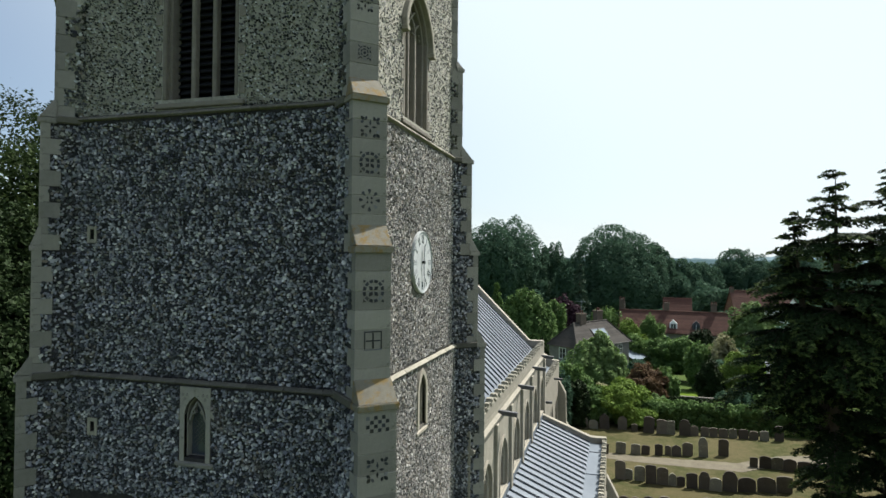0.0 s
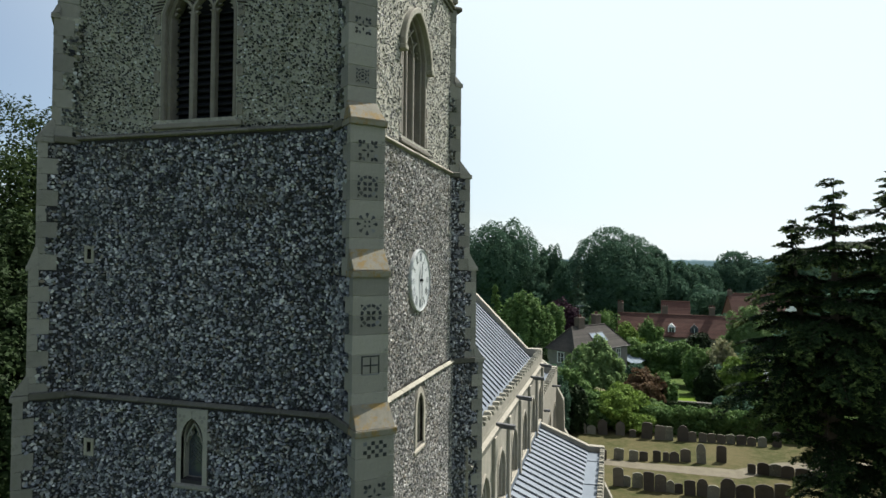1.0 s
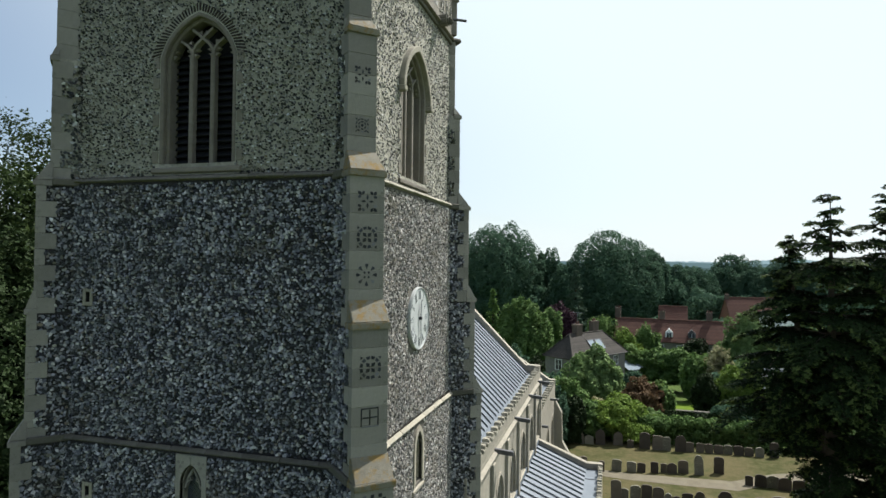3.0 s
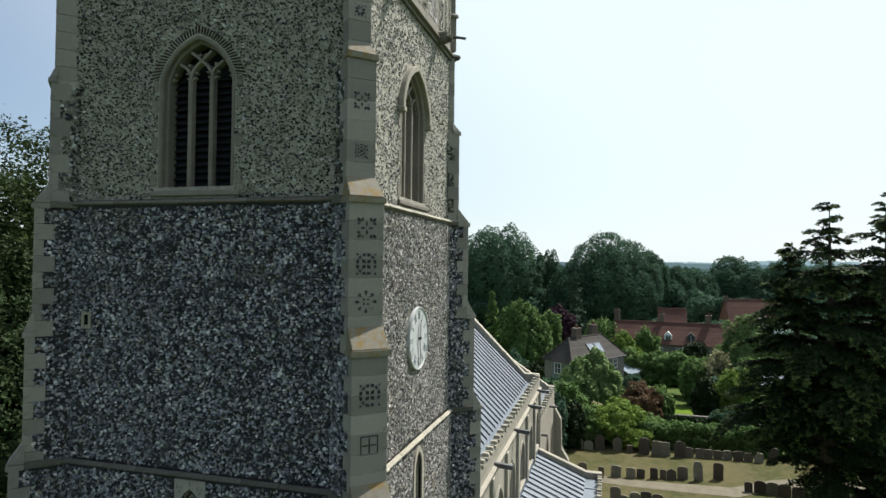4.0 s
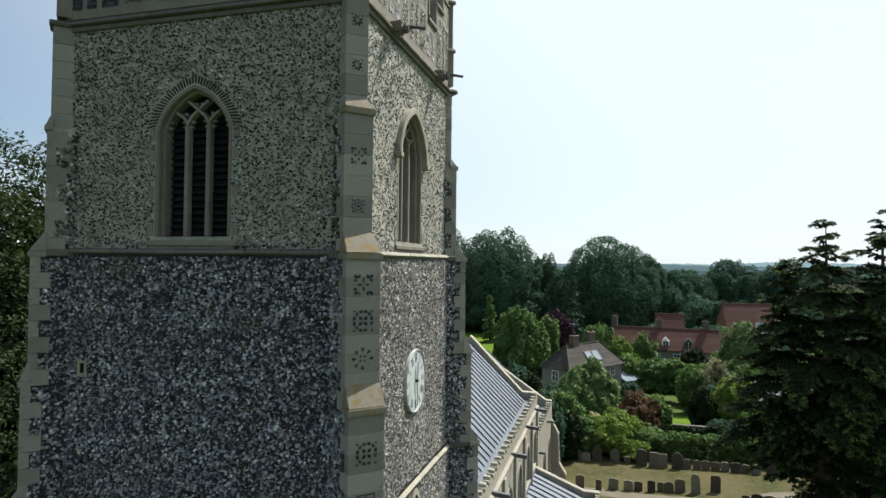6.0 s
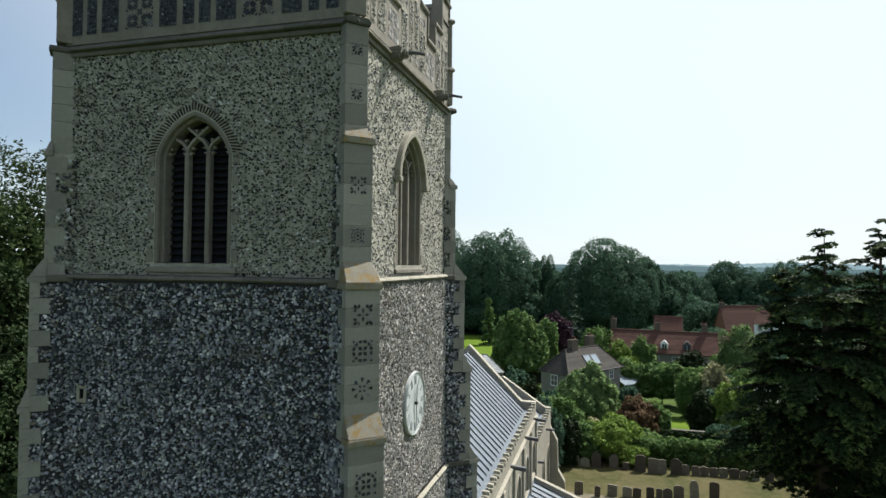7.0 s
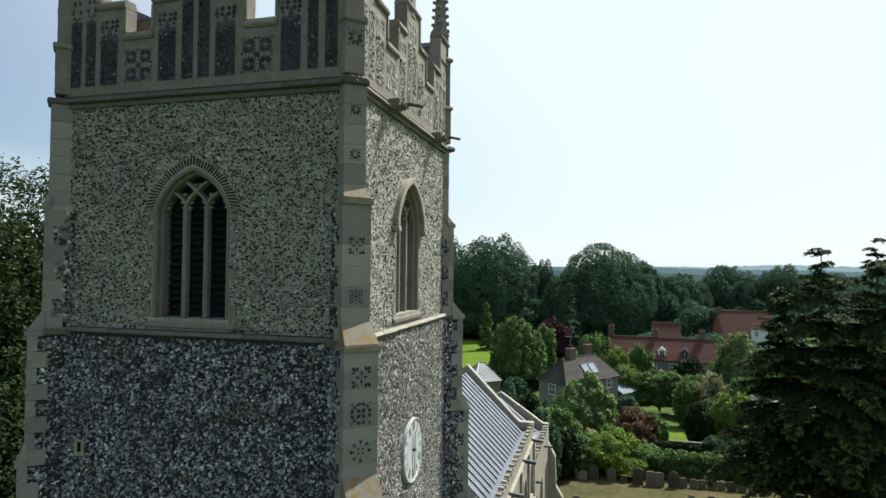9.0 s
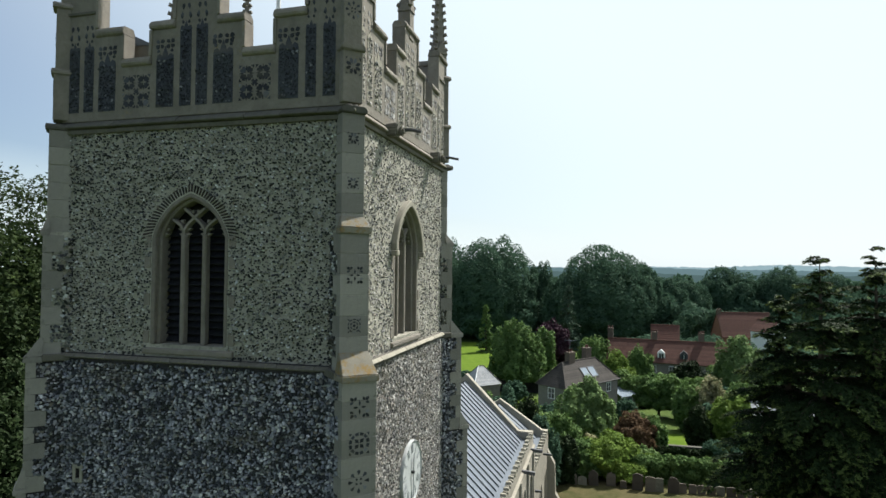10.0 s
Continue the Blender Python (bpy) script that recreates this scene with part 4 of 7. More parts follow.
# -- spouts with carved heads under the south and north battlements --
for k in (90, 270):
    for u in (-1.28, 1.5):
        s = Shape()
        s.prism([(-0.13, -0.13), (0.11, -0.11), (0.14, 0.02), (0.10, 0.10), (-0.10, 0.11), (-0.15, 0.0)], -0.20, 0.1)
        s.prism([(-0.08, -0.11), (0.08, -0.09), (0.09, 0.03), (-0.08, 0.04)], -0.29, -0.19)
        g = part("gargoyle", s.mesh("gargoyle", 0.03, 2, jitter=0.01), LIME_DARK, tower, "worn carved stone head", turn(k) @ pose(u, -HALF["top"] - 0.06, ZC + 0.10))
        part("spout", Shape().tube([(0.03, -0.15, 0.02), (0.04, -0.40, 0.0), (0.05, -0.58, -0.04)], [0.035, 0.03, 0.028], 7), LEAD_DARK, g, "lead pipe")


# -- belfry windows --
def bar(s, pts, w, y0, y1):
    """A flat bar of width w along a path of (u, z)."""
    ps = [Vector(p) for p in pts]
    inner, outer = [], []
    for i, p in enumerate(ps):
        d = (ps[min(i + 1, len(ps) - 1)] - ps[max(i - 1, 0)]).normalized()
        nrm = Vector((-d.y, d.x)) * w / 2
        inner.append(tuple(p - nrm))
        outer.append(tuple(p + nrm))
    s.ring(inner, outer, y0, y1)


def belfry_meshes():
    frame_, trac = Shape(), Shape()
    inner, outer = arch(0.61, 18.16, 0.62, 10, 16.40), arch(0.70, 18.18, 0.68, 10, 16.40)
    frame_.ring(inner, outer, 0.08, 0.30)
    frame_.ring(arch(0.66, 18.17, 0.66, 10, 16.40), arch(0.735, 18.18, 0.725, 10, 16.40), -0.008, 0.09)
    mull = []
    for u in (-0.205, 0.205):
        s = Shape()
        s.prism([(u - 0.042, 16.40), (u + 0.042, 16.40), (u + 0.042, 18.24), (u - 0.042, 18.24)], 0.09, 0.22)
        mull.append(s.mesh("mullion", 0.018))
    for sgn in (-1, 1):
        # each mullion divides and runs on to both sides of the arch
        bar(trac, [(sgn * 0.205, 18.20), (sgn * 0.195, 18.30), (sgn * 0.12, 18.41), (0, 18.505), (-sgn * 0.09, 18.58), (-sgn * 0.20, 18.66)], 0.046, 0.10, 0.22)
        bar(trac, [(sgn * 0.205, 18.20), (sgn * 0.215, 18.30), (sgn * 0.28, 18.39), (sgn * 0.42, 18.48)], 0.046, 0.10, 0.22)
    for c in (-0.41, 0.0, 0.41):
        # pointed cusps in the heads of the lights
        for sgn in (-1, 1):
            for z, deep, tall in ((18.22, 0.075, 0.07), (18.31, 0.06, 0.05)):
                e0 = 0.172 - (z - 18.22) * 0.45
                trac.prism([(c + sgn * e0, z - tall / 2), (c + sgn * (e0 - deep), z + tall * 0.3), (c + sgn * e0, z + tall / 2)][::sgn], 0.13, 0.20)
    for sgn in (-1, 1):
        for u, z in ((0.20, 18.46), (0.0, 18.62)):
            trac.prism([(sgn * (u + 0.03), z - 0.05), (sgn * (u + 0.10), z), (sgn * (u + 0.03), z + 0.02)][::-sgn], 0.13, 0.20)
    a, b = arch(0.75, 18.18, 0.75, 15), arch(0.94, 18.13, 0.93, 15)
    vous = []
    n = 44
    def at(pts, t):
        x = t * (len(pts) - 1)
        i = min(int(x), len(pts) - 2)
        return Vector(pts[i]).lerp(Vector(pts[i + 1]), x - i)
    for i in range(n):
        t0, t1 = i / n + 0.0058, (i + 1) / n - 0.0058
        s = Shape().prism([tuple(at(a, t0)), tuple(at(a, t1)), tuple(at(b, t1)), tuple(at(b, t0))][::-1], -0.012 + random.uniform(-0.006, 0.004), 0.02)
        vous.append(s.mesh("brick", 0.003))
    quo = []
    for sgn in (-1, 1):
        for i in range(4):
            z = 16.42 + i * 0.62
            if i == 3:
                z = 18.0
            quo.append(Shape().box(*(sorted((sgn * 0.745, sgn * 0.87))), -0.014, 0.03, z, z + 0.20).mesh("quoin", 0.008))
    sill = Shape().prism([(0.0, 16.24), (-0.05, 16.25), (-0.05, 16.33), (0.30, 16.42), (0.32, 16.24)], -0.86, 0.86, Matrix(((0, 1, 0, 0), (1, 0, 0, 0), (0, 0, 1, 0), (0, 0, 0, 1)))).mesh("sill", 0.012, jitter=0.003)
    slat = Shape().add([(-0.61, 0.235, -0.02), (0.61, 0.235, -0.02), (0.61, 0.36, 0.10), (-0.61, 0.36, 0.10), (-0.61, 0.25, -0.035), (0.61, 0.25, -0.035), (0.61, 0.375, 0.085), (-0.61, 0.375, 0.085)],
                       [(0, 1, 2, 3), (7, 6, 5, 4), (0, 4, 5, 1), (1, 5, 6, 2), (2, 6, 7, 3), (3, 7, 4, 0)]).mesh("slat")
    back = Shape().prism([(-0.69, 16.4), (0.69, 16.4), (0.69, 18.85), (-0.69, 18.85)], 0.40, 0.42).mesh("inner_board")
    return frame_.mesh("window_frame", 0.015), mull, trac.mesh("tracery", 0.006), vous, quo, sill, slat, back


W_FRAME, W_MULL, W_TRAC, W_VOUS, W_QUO, W_SILL, W_SLAT, W_BACK = belfry_meshes()
for k in FACES:
    win = part("belfry_window", W_FRAME, LIME_WEATHERED, tower, "three-light traceried belfry window with louvres", turn(k) @ pose(BU, -HALF["top"], 0))
    for me in W_MULL:
        part("mullion", me, LIME_WEATHERED, win)
    part("tracery", W_TRAC, LIME_WEATHERED, win, "curved stone tracery")
    part("sill", W_SILL, LIME_WEATHERED, win, "sloping stone sill")
    for me in W_QUO:
        part("quoin", me, LIME_WEATHERED, win)
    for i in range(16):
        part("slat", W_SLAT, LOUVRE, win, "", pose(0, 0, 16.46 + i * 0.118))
    part("inner_board", W_BACK, VOID, win, "dark sheet for the shade inside the bell chamber")
    if k == 90:
        hood = Shape().ring(arch(0.755, 18.14, 0.755, 10, 18.02), arch(0.87, 18.14, 0.88, 10, 18.02), -0.11, 0.02)
        for sgn in (-1, 1):
            hood.box(*sorted((sgn * 0.74, sgn * 0.90)), -0.13, 0.02, 17.92, 18.02)
        part("hood_mould", hood.mesh("hood_mould", 0.015), LIME, win, "projecting stone hood with square stops")
    if k == 0:
        for me in W_VOUS:
            part("brick", me, BRICK_EDGE, win)


# -- small windows of the lower stage --
def lancet(k, square):
    c = 0.04
    inner = arch(0.186, 11.25, 0.285, 6, 10.57, c)
    outer = arch(0.20, 11.25, 0.30, 6, 10.56, c)
    s = Shape().ring(inner, arch(0.198, 11.25, 0.298, 6, 10.562, c), 0.052, 0.24)
    if square:
        s.prism([(-0.25, 10.5), (-0.16, 10.5), (-0.16, 11.25)] + [(u, z) for u, z in outer if u <= c and z > 11.25] + [(c, 11.70), (-0.25, 11.70)], -0.014, 0.05)
        s.prism([(0.33, 11.70), (c, 11.70)] + [(u, z) for u, z in outer if u >= c and z > 11.25] + [(0.24, 11.25), (0.24, 10.5), (0.33, 10.5)], -0.014, 0.05)
        for u0, u1, z in ((-0.32, -0.25, 11.16), (0.33, 0.40, 11.2)):
            s.box(u0, u1, -0.013, 0.04, z, z + 0.14)
    else:
        s.ring(outer, arch(0.31, 11.25, 0.42, 6, 10.52, c), -0.03, 0.05)
    w = part("lancet_window", s.mesh("lancet_window", 0.01), LIME_GREY if square else LIME_PALE, tower, "single-light stone window with leaded glass", turn(k) @ pose(0, -HALF["low"], 0))
    part("sill", Shape().prism([(0, 10.42), (-0.04, 10.43), (-0.04, 10.49), (0.25, 10.60), (0.25, 10.42)], c - 0.36, c + 0.36 if square else c + 0.3, Matrix(((0, 1, 0, 0), (1, 0, 0, 0), (0, 0, 1, 0), (0, 0, 0, 1)))).mesh("sill", 0.01), LIME_GREY if square else LIME_PALE, w)
    part("pane", Shape().prism([(c - 0.19, 10.56), (c + 0.19, 10.56), (c + 0.19, 11.22), (c, 11.52), (c - 0.19, 11.22)], 0.17, 0.185), GLASS_DARK, w, "dark leaded glass")
    lead = Shape()
    for i in range(-8, 16):
        for sgn in (-1, 1):
            u0, u1, z0 = c - 0.14, c + 0.14, 10.6 + i * 0.075
            pts = [(u0, z0), (u1, z0 + 0.28)] if sgn > 0 else [(u0, z0 + 0.28), (u1, z0)]
            pts = [(u, z) for u, z in pts]
            if min(z for u, z in pts) > 10.6 and max(z for u, z in pts) < 11.28:
                bar(lead, pts, 0.006, 0.163, 0.172)
    part("lead_cames", lead, LEAD_DARK, w, "diagonal lead cames")
    if square:
        sp = Shape()
        for sgn in (-1, 1):
            bar(sp, [(c + sgn * 0.145, 11.15), (c + sgn * 0.10, 11.30), (c, 11.46)], 0.03, 0.05, 0.12)
            bar(sp, [(c + sgn * 0.14, 11.22), (c + sgn * 0.05, 11.28), (c + sgn * 0.09, 11.36)], 0.025, 0.06, 0.12)
            leafy(sp, c + sgn * 0.19, 11.55, 0.07, 3, 0.7, 0.5 if sgn > 0 else 2.6, -0.018)
        part("cusping", sp, LIME_GREY, w, "cusped stone head")
    return w


lancet(0, True)
lancet(90, False)
for u, z, half in ((-2.15, 14.16, HALF["mid"]), (-2.01, 10.90, HALF["low"])):
    s = Shape()
    for box in ((-0.105, -0.042, -0.15, 0.15), (0.042, 0.105, -0.15, 0.15), (-0.042, 0.042, 0.085, 0.15), (-0.042, 0.042, -0.15, -0.085)):
        s.box(box[0], box[1], -0.014, 0.12, box[2], box[3])
    sl = part("slit_window", s.mesh("slit_window", 0.006), LIME, tower, "small stone-framed slit", pose(u, -half, z))
    part("dark_back", Shape().box(-0.041, 0.041, 0.25, 0.26, -0.09, 0.09), VOID, sl, "dark sheet for the shade inside the slit")

# -- the clock on the south face --
CLK = turn(90) @ pose(0.08, -HALF["mid"] - 0.03, 13.72)
clock = thing("church_clock", "round pale painted clock dial on the flint wall", "clock", Matrix.Translation((CX, CY, 0)) @ CLK)
circle = [(0.58 * math.cos(i * math.tau / 48), 0.58 * math.sin(i * math.tau / 48)) for i in range(48)]
part("dial", Shape().prism(circle, -0.015, 0.05).mesh("dial", 0.004), DIAL, clock, "pale grey painted dial")
part("rim", Shape().ring(circle, [(x * 1.05, z * 1.05) for x, z in circle], -0.035, 0.05, closed=True).mesh("rim", 0.012, 2), DIAL, clock, "moulded round rim")
NUMS = ["XII", "I", "II", "III", "IIII", "V", "VI", "VII", "VIII", "IX", "X", "XI"]
for i, txt in enumerate(NUMS):
    a = i * math.tau / 12
    s = Shape()
    wide = {"I": 0.035, "V": 0.075, "X": 0.075}
    total = sum(wide[c] for c in txt)
    x = -total / 2
    for ch in txt:
        w = wide[ch]
        if ch == "I":
            bar(s, [(x + w / 2, -0.08), (x + w / 2, 0.08)], 0.018, -0.005, 0.004)
        elif ch == "V":
            bar(s, [(x + 0.012, 0.08), (x + w / 2, -0.08)], 0.02, -0.005, 0.004)
            bar(s, [(x + w / 2, -0.08), (x + w - 0.012, 0.08)], 0.01, -0.004, 0.004)
        else:
            bar(s, [(x + 0.012, 0.08), (x + w - 0.012, -0.08)], 0.02, -0.005, 0.004)
            bar(s, [(x + 0.012, -0.08), (x + w - 0.012, 0.08)], 0.01, -0.004, 0.004)
        x += w
    part("numeral", s, DIAL_INK, clock, "", pose(0.45 * math.sin(a), -0.017, 0.45 * math.cos(a), 0, math.degrees(a), 0))
for length, w, deg in ((0.36, 0.05, 6), (0.50, 0.03, 176)):
    s = Shape().prism([(-w * 0.4, -0.09), (w * 0.4, -0.09), (w * 0.6, length * 0.7), (0, length), (-w * 0.6, length * 0.7)], -0.012, 0.0)
    part("pointer", s, DIAL_INK, clock, "slim grey clock pointer", pose(0, -0.035 - w * 0.2, 0, 0, deg, 0))
part("boss", Shape().tube([(0, -0.07, 0), (0, -0.015, 0)], 0.03, 10), IRON, clock, "small iron boss")

# ---- nave, aisle and chancel east of the tower ----
NY = 13.9                                   # where the nave begins
SIDE = turn(90)                             # outlines run east, thickness runs inwards from the south


def wall_run(u0, u1, z0, z1, holes, front, thick=0.55):
    """A straight wall with openings; its outer face stands at depth front towards -y."""
    s = Shape()
    cuts = [u0] + [(a[-1][0] + b[0][0]) / 2 for a, b in zip(holes[:-1], holes[1:])] + [u1]
    for h, a, b in zip(holes, cuts[:-1], cuts[1:]):
        for outline in wall_piece(a, b, z0, z1, h):
            s.prism(outline, -front, -front + thick)
    if not holes:
        s.box(u0, u1, -front, -front + thick, z0, z1)
    return s


def bays(parent, u0, u1, z1, holes, front, label):
    """One wall, bay by bay, each with its window opening."""
    cuts = [u0] + [(a[-1][0] + b[0][0]) / 2 for a, b in zip(holes[:-1], holes[1:])] + [u1]
    for h, a, b in zip(holes, cuts[:-1], cuts[1:]):
        part("wall", wall_run(a, b, 0, z1, [h], front), LIME_PALE, parent, label, SIDE)


def crest(parent, u0, u1, front, z, thick, step, tall, long, mat):
    """A row of small stepped merlons on a wall head."""
    n = int((u1 - u0) / step)
    me = []
    for i in range(3):
        s = Shape().prism([(0, 0), (long, 0), (long, tall * 0.55), (long * 0.72, tall * 0.6), (long * 0.70, tall), (long * 0.28, tall), (long * 0.26, tall * 0.6), (0, tall * 0.55)], -0.02, thick + 0.015)
        me.append(s.mesh("merlon", 0.02, 2, jitter=0.012))
    for i in range(n + 1):
        part("merlon", me[i % 3], mat, parent, m=pose(u0 + i * step, -front, z))


def lead_slope(parent, y0, y1, top, foot, step, sag=0.0):
    """A lead-covered slope between (x, z) top and foot, with wooden rolls under the lead."""
    (xa, za), (xb, zb) = top, foot
    s = Shape().add([(xa, y0, za), (xb, y0, zb), (xb, y1, zb), (xa, y1, za), (xa, y0, za - 0.12), (xb, y0, zb - 0.12), (xb, y1, zb - 0.12), (xa, y1, za - 0.12)],
                    [(0, 1, 2, 3), (7, 6, 5, 4), (0, 4, 5, 1), (1, 5, 6, 2), (2, 6, 7, 3), (3, 7, 4, 0)])
    roof = part("roof", s, LEAD, parent, "grey lead roof slope with raised rolls")
    roll = Shape().add([(xa, -0.028, za), (xa, 0.028, za), (xa, 0.018, za + 0.068), (xa, -0.018, za + 0.068), (xb, -0.028, zb), (xb, 0.028, zb), (xb, 0.018, zb + 0.068), (xb, -0.018, zb + 0.068)],
                       [(0, 1, 2, 3), (7, 6, 5, 4), (0, 4, 5, 1), (1, 5, 6, 2), (2, 6, 7, 3), (3, 7, 4, 0)]).mesh("roll", 0.02, 2)
    n = int((y1 - y0 - 0.2) / step)
    for i in range(n + 1):
        part("roll", roll, LEAD_ROLL_SHADED, roof, m=pose(0, y0 + 0.2 + i * step, 0))
    return roof


def clerestory_window(parent, c, hw, z0, spring, rise, front, lights, mat):
    outer = arch(hw, spring, rise, 8, z0, c)
    inner = arch(hw - 0.12, spring, rise - 0.12, 8, z0 + 0.05, c)
    w = part("window", Shape().ring(inner, outer, -front + 0.06, -front + 0.3).mesh("window", 0.012), mat, parent, "arched stone window with leaded lights", SIDE)
    hood = Shape().ring(outer, arch(hw + 0.10, spring, rise + 0.10, 8, z0 + 1.0, c), -front - 0.05, -front + 0.02)
    part("hood_mould", hood.mesh("hood_mould", 0.012), mat, w, "stone hood mould")
    wide = 2 * (hw - 0.12) / lights
    for i in range(1, lights):
        u = c - hw + 0.12 + wide * i
        part("mullion", Shape().box(u - 0.05, u + 0.05, -front + 0.08, -front + 0.26, z0 + 0.02, spring + rise * 0.55).mesh("mullion", 0.015), mat, w)
    t = Shape()
    for i in range(lights):
        bar(t, arch(wide / 2 - 0.02, spring - 0.12, wide * 0.5, 5, None, c - hw + 0.12 + wide * (i + 0.5)), 0.06, -front + 0.1, -front + 0.24)
    part("tracery", t, mat, w, "pointed heads of the lights")
    part("pane", Shape().prism([(c - hw + 0.05, z0), (c + hw - 0.05, z0), (c + hw - 0.05, spring + 0.05), (c, spring + rise - 0.05), (c - hw + 0.05, spring + 0.05)], -front + 0.19, -front + 0.2), GLASS_DARK, w, "dark leaded glass")
    part("sill", Shape().prism([(-0.05, z0 - 0.1), (-0.05, z0 - 0.05), (0.25, z0 + 0.05), (0.25, z0 - 0.1)], c - hw - 0.08, c + hw + 0.08, SWAP).mesh("sill", 0.01), mat, w, "", pose(0, -front, 0))
    return w


nave = thing("church_nave", "pale limestone church nave with a steep lead roof", "church", pose(CX, NY, 0))
NX, NL, NZ = 3.23, 15.2, 9.45
holes = [arch(0.62, 7.75, 0.60, 8, 6.75, c) for c in (1.9, 4.35, 6.8, 9.25, 11.7, 14.05)]
bays(nave, 0.0, NL, NZ, holes, NX, "cream limestone clerestory wall")
part("wall", wall_run(-NL, 0.0, 0, NZ, [], NX), LIME_PALE, nave, "limestone north wall", turn(270))
part("gable_wall", Shape().prism([(-NX + 0.56, 0), (NX - 0.56, 0), (NX - 0.56, 9.4), (2.36, 9.4), (0, 12.05), (-2.36, 9.4), (-NX + 0.56, 9.4)], 0, 0.5), LIME_PALE, nave, "stone east gable", pose(0, NL - 0.5, 0))
for c in (1.9, 4.35, 6.8, 9.25, 11.7, 14.05):
    clerestory_window(nave, c, 0.62, 6.75, 7.75, 0.60, NX, 2, LIME_PALE)
lead_slope(nave, 0.0, NL - 0.32, (0.0, 12.18), (2.74, 9.56), 0.48)
lead_slope(nave, 0.0, NL - 0.32, (0.0, 12.18), (-2.74, 9.56), 0.48)
part("gutter", Shape().box(2.70, NX - 0.17, 0, NL - 0.3, NZ + 0.01, NZ + 0.10), LEAD, nave, "flat lead gutter behind the parapet")
par = part("parapet", Shape().box(0.0, NL, -NX, -NX + 0.17, NZ + 0.001, 9.72).mesh("parapet", 0.01), LIME_PALE, nave, "stone parapet with stepped crest", SIDE)
crest(par, 0.1, NL - 0.4, NX, 9.721, 0.17, 0.60, 0.19, 0.40, LIME)
mould = Shape().prism([(0, 9.16), (-0.10, 9.19), (-0.11, 9.27), (0, 9.32), (0.02, 9.32), (0.02, 9.16)], 0.0, NL, SWAP)
part("string_course", mould.mesh("string_course", 0.01), LIME_PALE, nave, "moulded string below the parapet", SIDE @ pose(0, -NX, 0))
cope = Shape().ring([(-NX + 0.2, 9.50), (-2.35, 9.50), (0, 12.10), (2.35, 9.50), (NX - 0.0, 9.50)], [(-NX + 0.2, 9.93), (-2.55, 9.93), (0, 12.50), (2.55, 9.93), (NX - 0.0, 9.93)], NL - 0.33, NL + 0.04)
part("coping", cope.mesh("coping", 0.02, 2), LIME_PALE, nave, "raised stone coping of the east gable")
for c in (3.6, 7.35, 11.1, 14.2):
    sp = Shape().box(-0.07, 0.07, -0.55, 0.1, -0.07, 0.06)
    part("spout", sp.mesh("spout", 0.01), LEAD_DARK, nave, "dark lead spout thrown out from the gutter", SIDE @ pose(c, -NX, 9.32, 4, 0, 0))
for c in (0.65, 3.12, 5.57, 8.02, 10.47, 12.9, 14.95):
    pil = Shape().box(c - 0.16, c + 0.16, -NX - 0.10, -NX + 0.02, 6.3, 9.1)
    part("pilaster", pil.mesh("pilaster", 0.02), LIME_PALE, nave, "flat stone pilaster between windows", SIDE)

aisle = thing("church_aisle", "south aisle with a shallow lead roof and stone parapet", "church", pose(CX, NY, 0))
AX, A0, A1 = 6.13, 0.6, 14.62
ah = [arch(0.75, 3.2, 0.75, 8, 1.8, c) for c in (2.6, 6.0, 9.4, 12.6)]
bays(aisle, A0, A1, 5.40, ah, AX, "limestone aisle wall")
for c in (2.6, 6.0, 9.4, 12.6):
    clerestory_window(aisle, c, 0.75, 1.8, 3.2, 0.75, AX, 3, LIME_PALE)
for y in (A0, A1 - 0.45):
    part("end_wall", Shape().prism([(NX + 0.01, 0), (AX - 0.56, 0), (AX - 0.56, 5.42), (NX + 0.01, 6.30)], y, y + 0.45), LIME_PALE, aisle, "end wall of the aisle")
lead_slope(aisle, A0 + 0.3, A1 - 0.3, (NX + 0.02, 6.46), (5.42, 5.56), 0.52)
part("gutter", Shape().box(5.42, AX - 0.16, A0 + 0.3, A1 - 0.3, 5.42, 5.50), LEAD, aisle, "flat lead gutter behind the parapet")
for i in range(5):
    part("gutter_step", Shape().box(5.40, AX - 0.17, A0 + 1.2 + i * 2.8, A0 + 1.28 + i * 2.8, 5.50, 5.53), LEAD, aisle, "step in the lead gutter")
part("flashing", Shape().box(NX + 0.005, NX + 0.05, A0 + 0.3, A1 - 0.1, 6.44, 6.66).mesh("flashing", 0.01), LEAD, aisle, "lead flashing against the clerestory")
par = part("parapet", Shape().box(A0, A1, -AX, -AX + 0.16, 5.401, 5.66).mesh("parapet", 0.01), LIME_PALE, aisle, "stone parapet with stepped crest", SIDE)
crest(par, A0 + 0.1, A1 - 0.5, AX, 5.661, 0.16, 0.66, 0.20, 0.44, LIME)
cope = Shape().ring([(NX + 0.02, 6.30), (5.45, 5.42), (AX, 5.42)], [(NX + 0.02, 6.62), (5.45, 5.76), (AX, 5.76)], A1 - 0.3, A1 + 0.03)
part("coping", cope.mesh("coping", 0.02, 2), LIME_PALE, aisle, "raised stone coping of the aisle's east end")
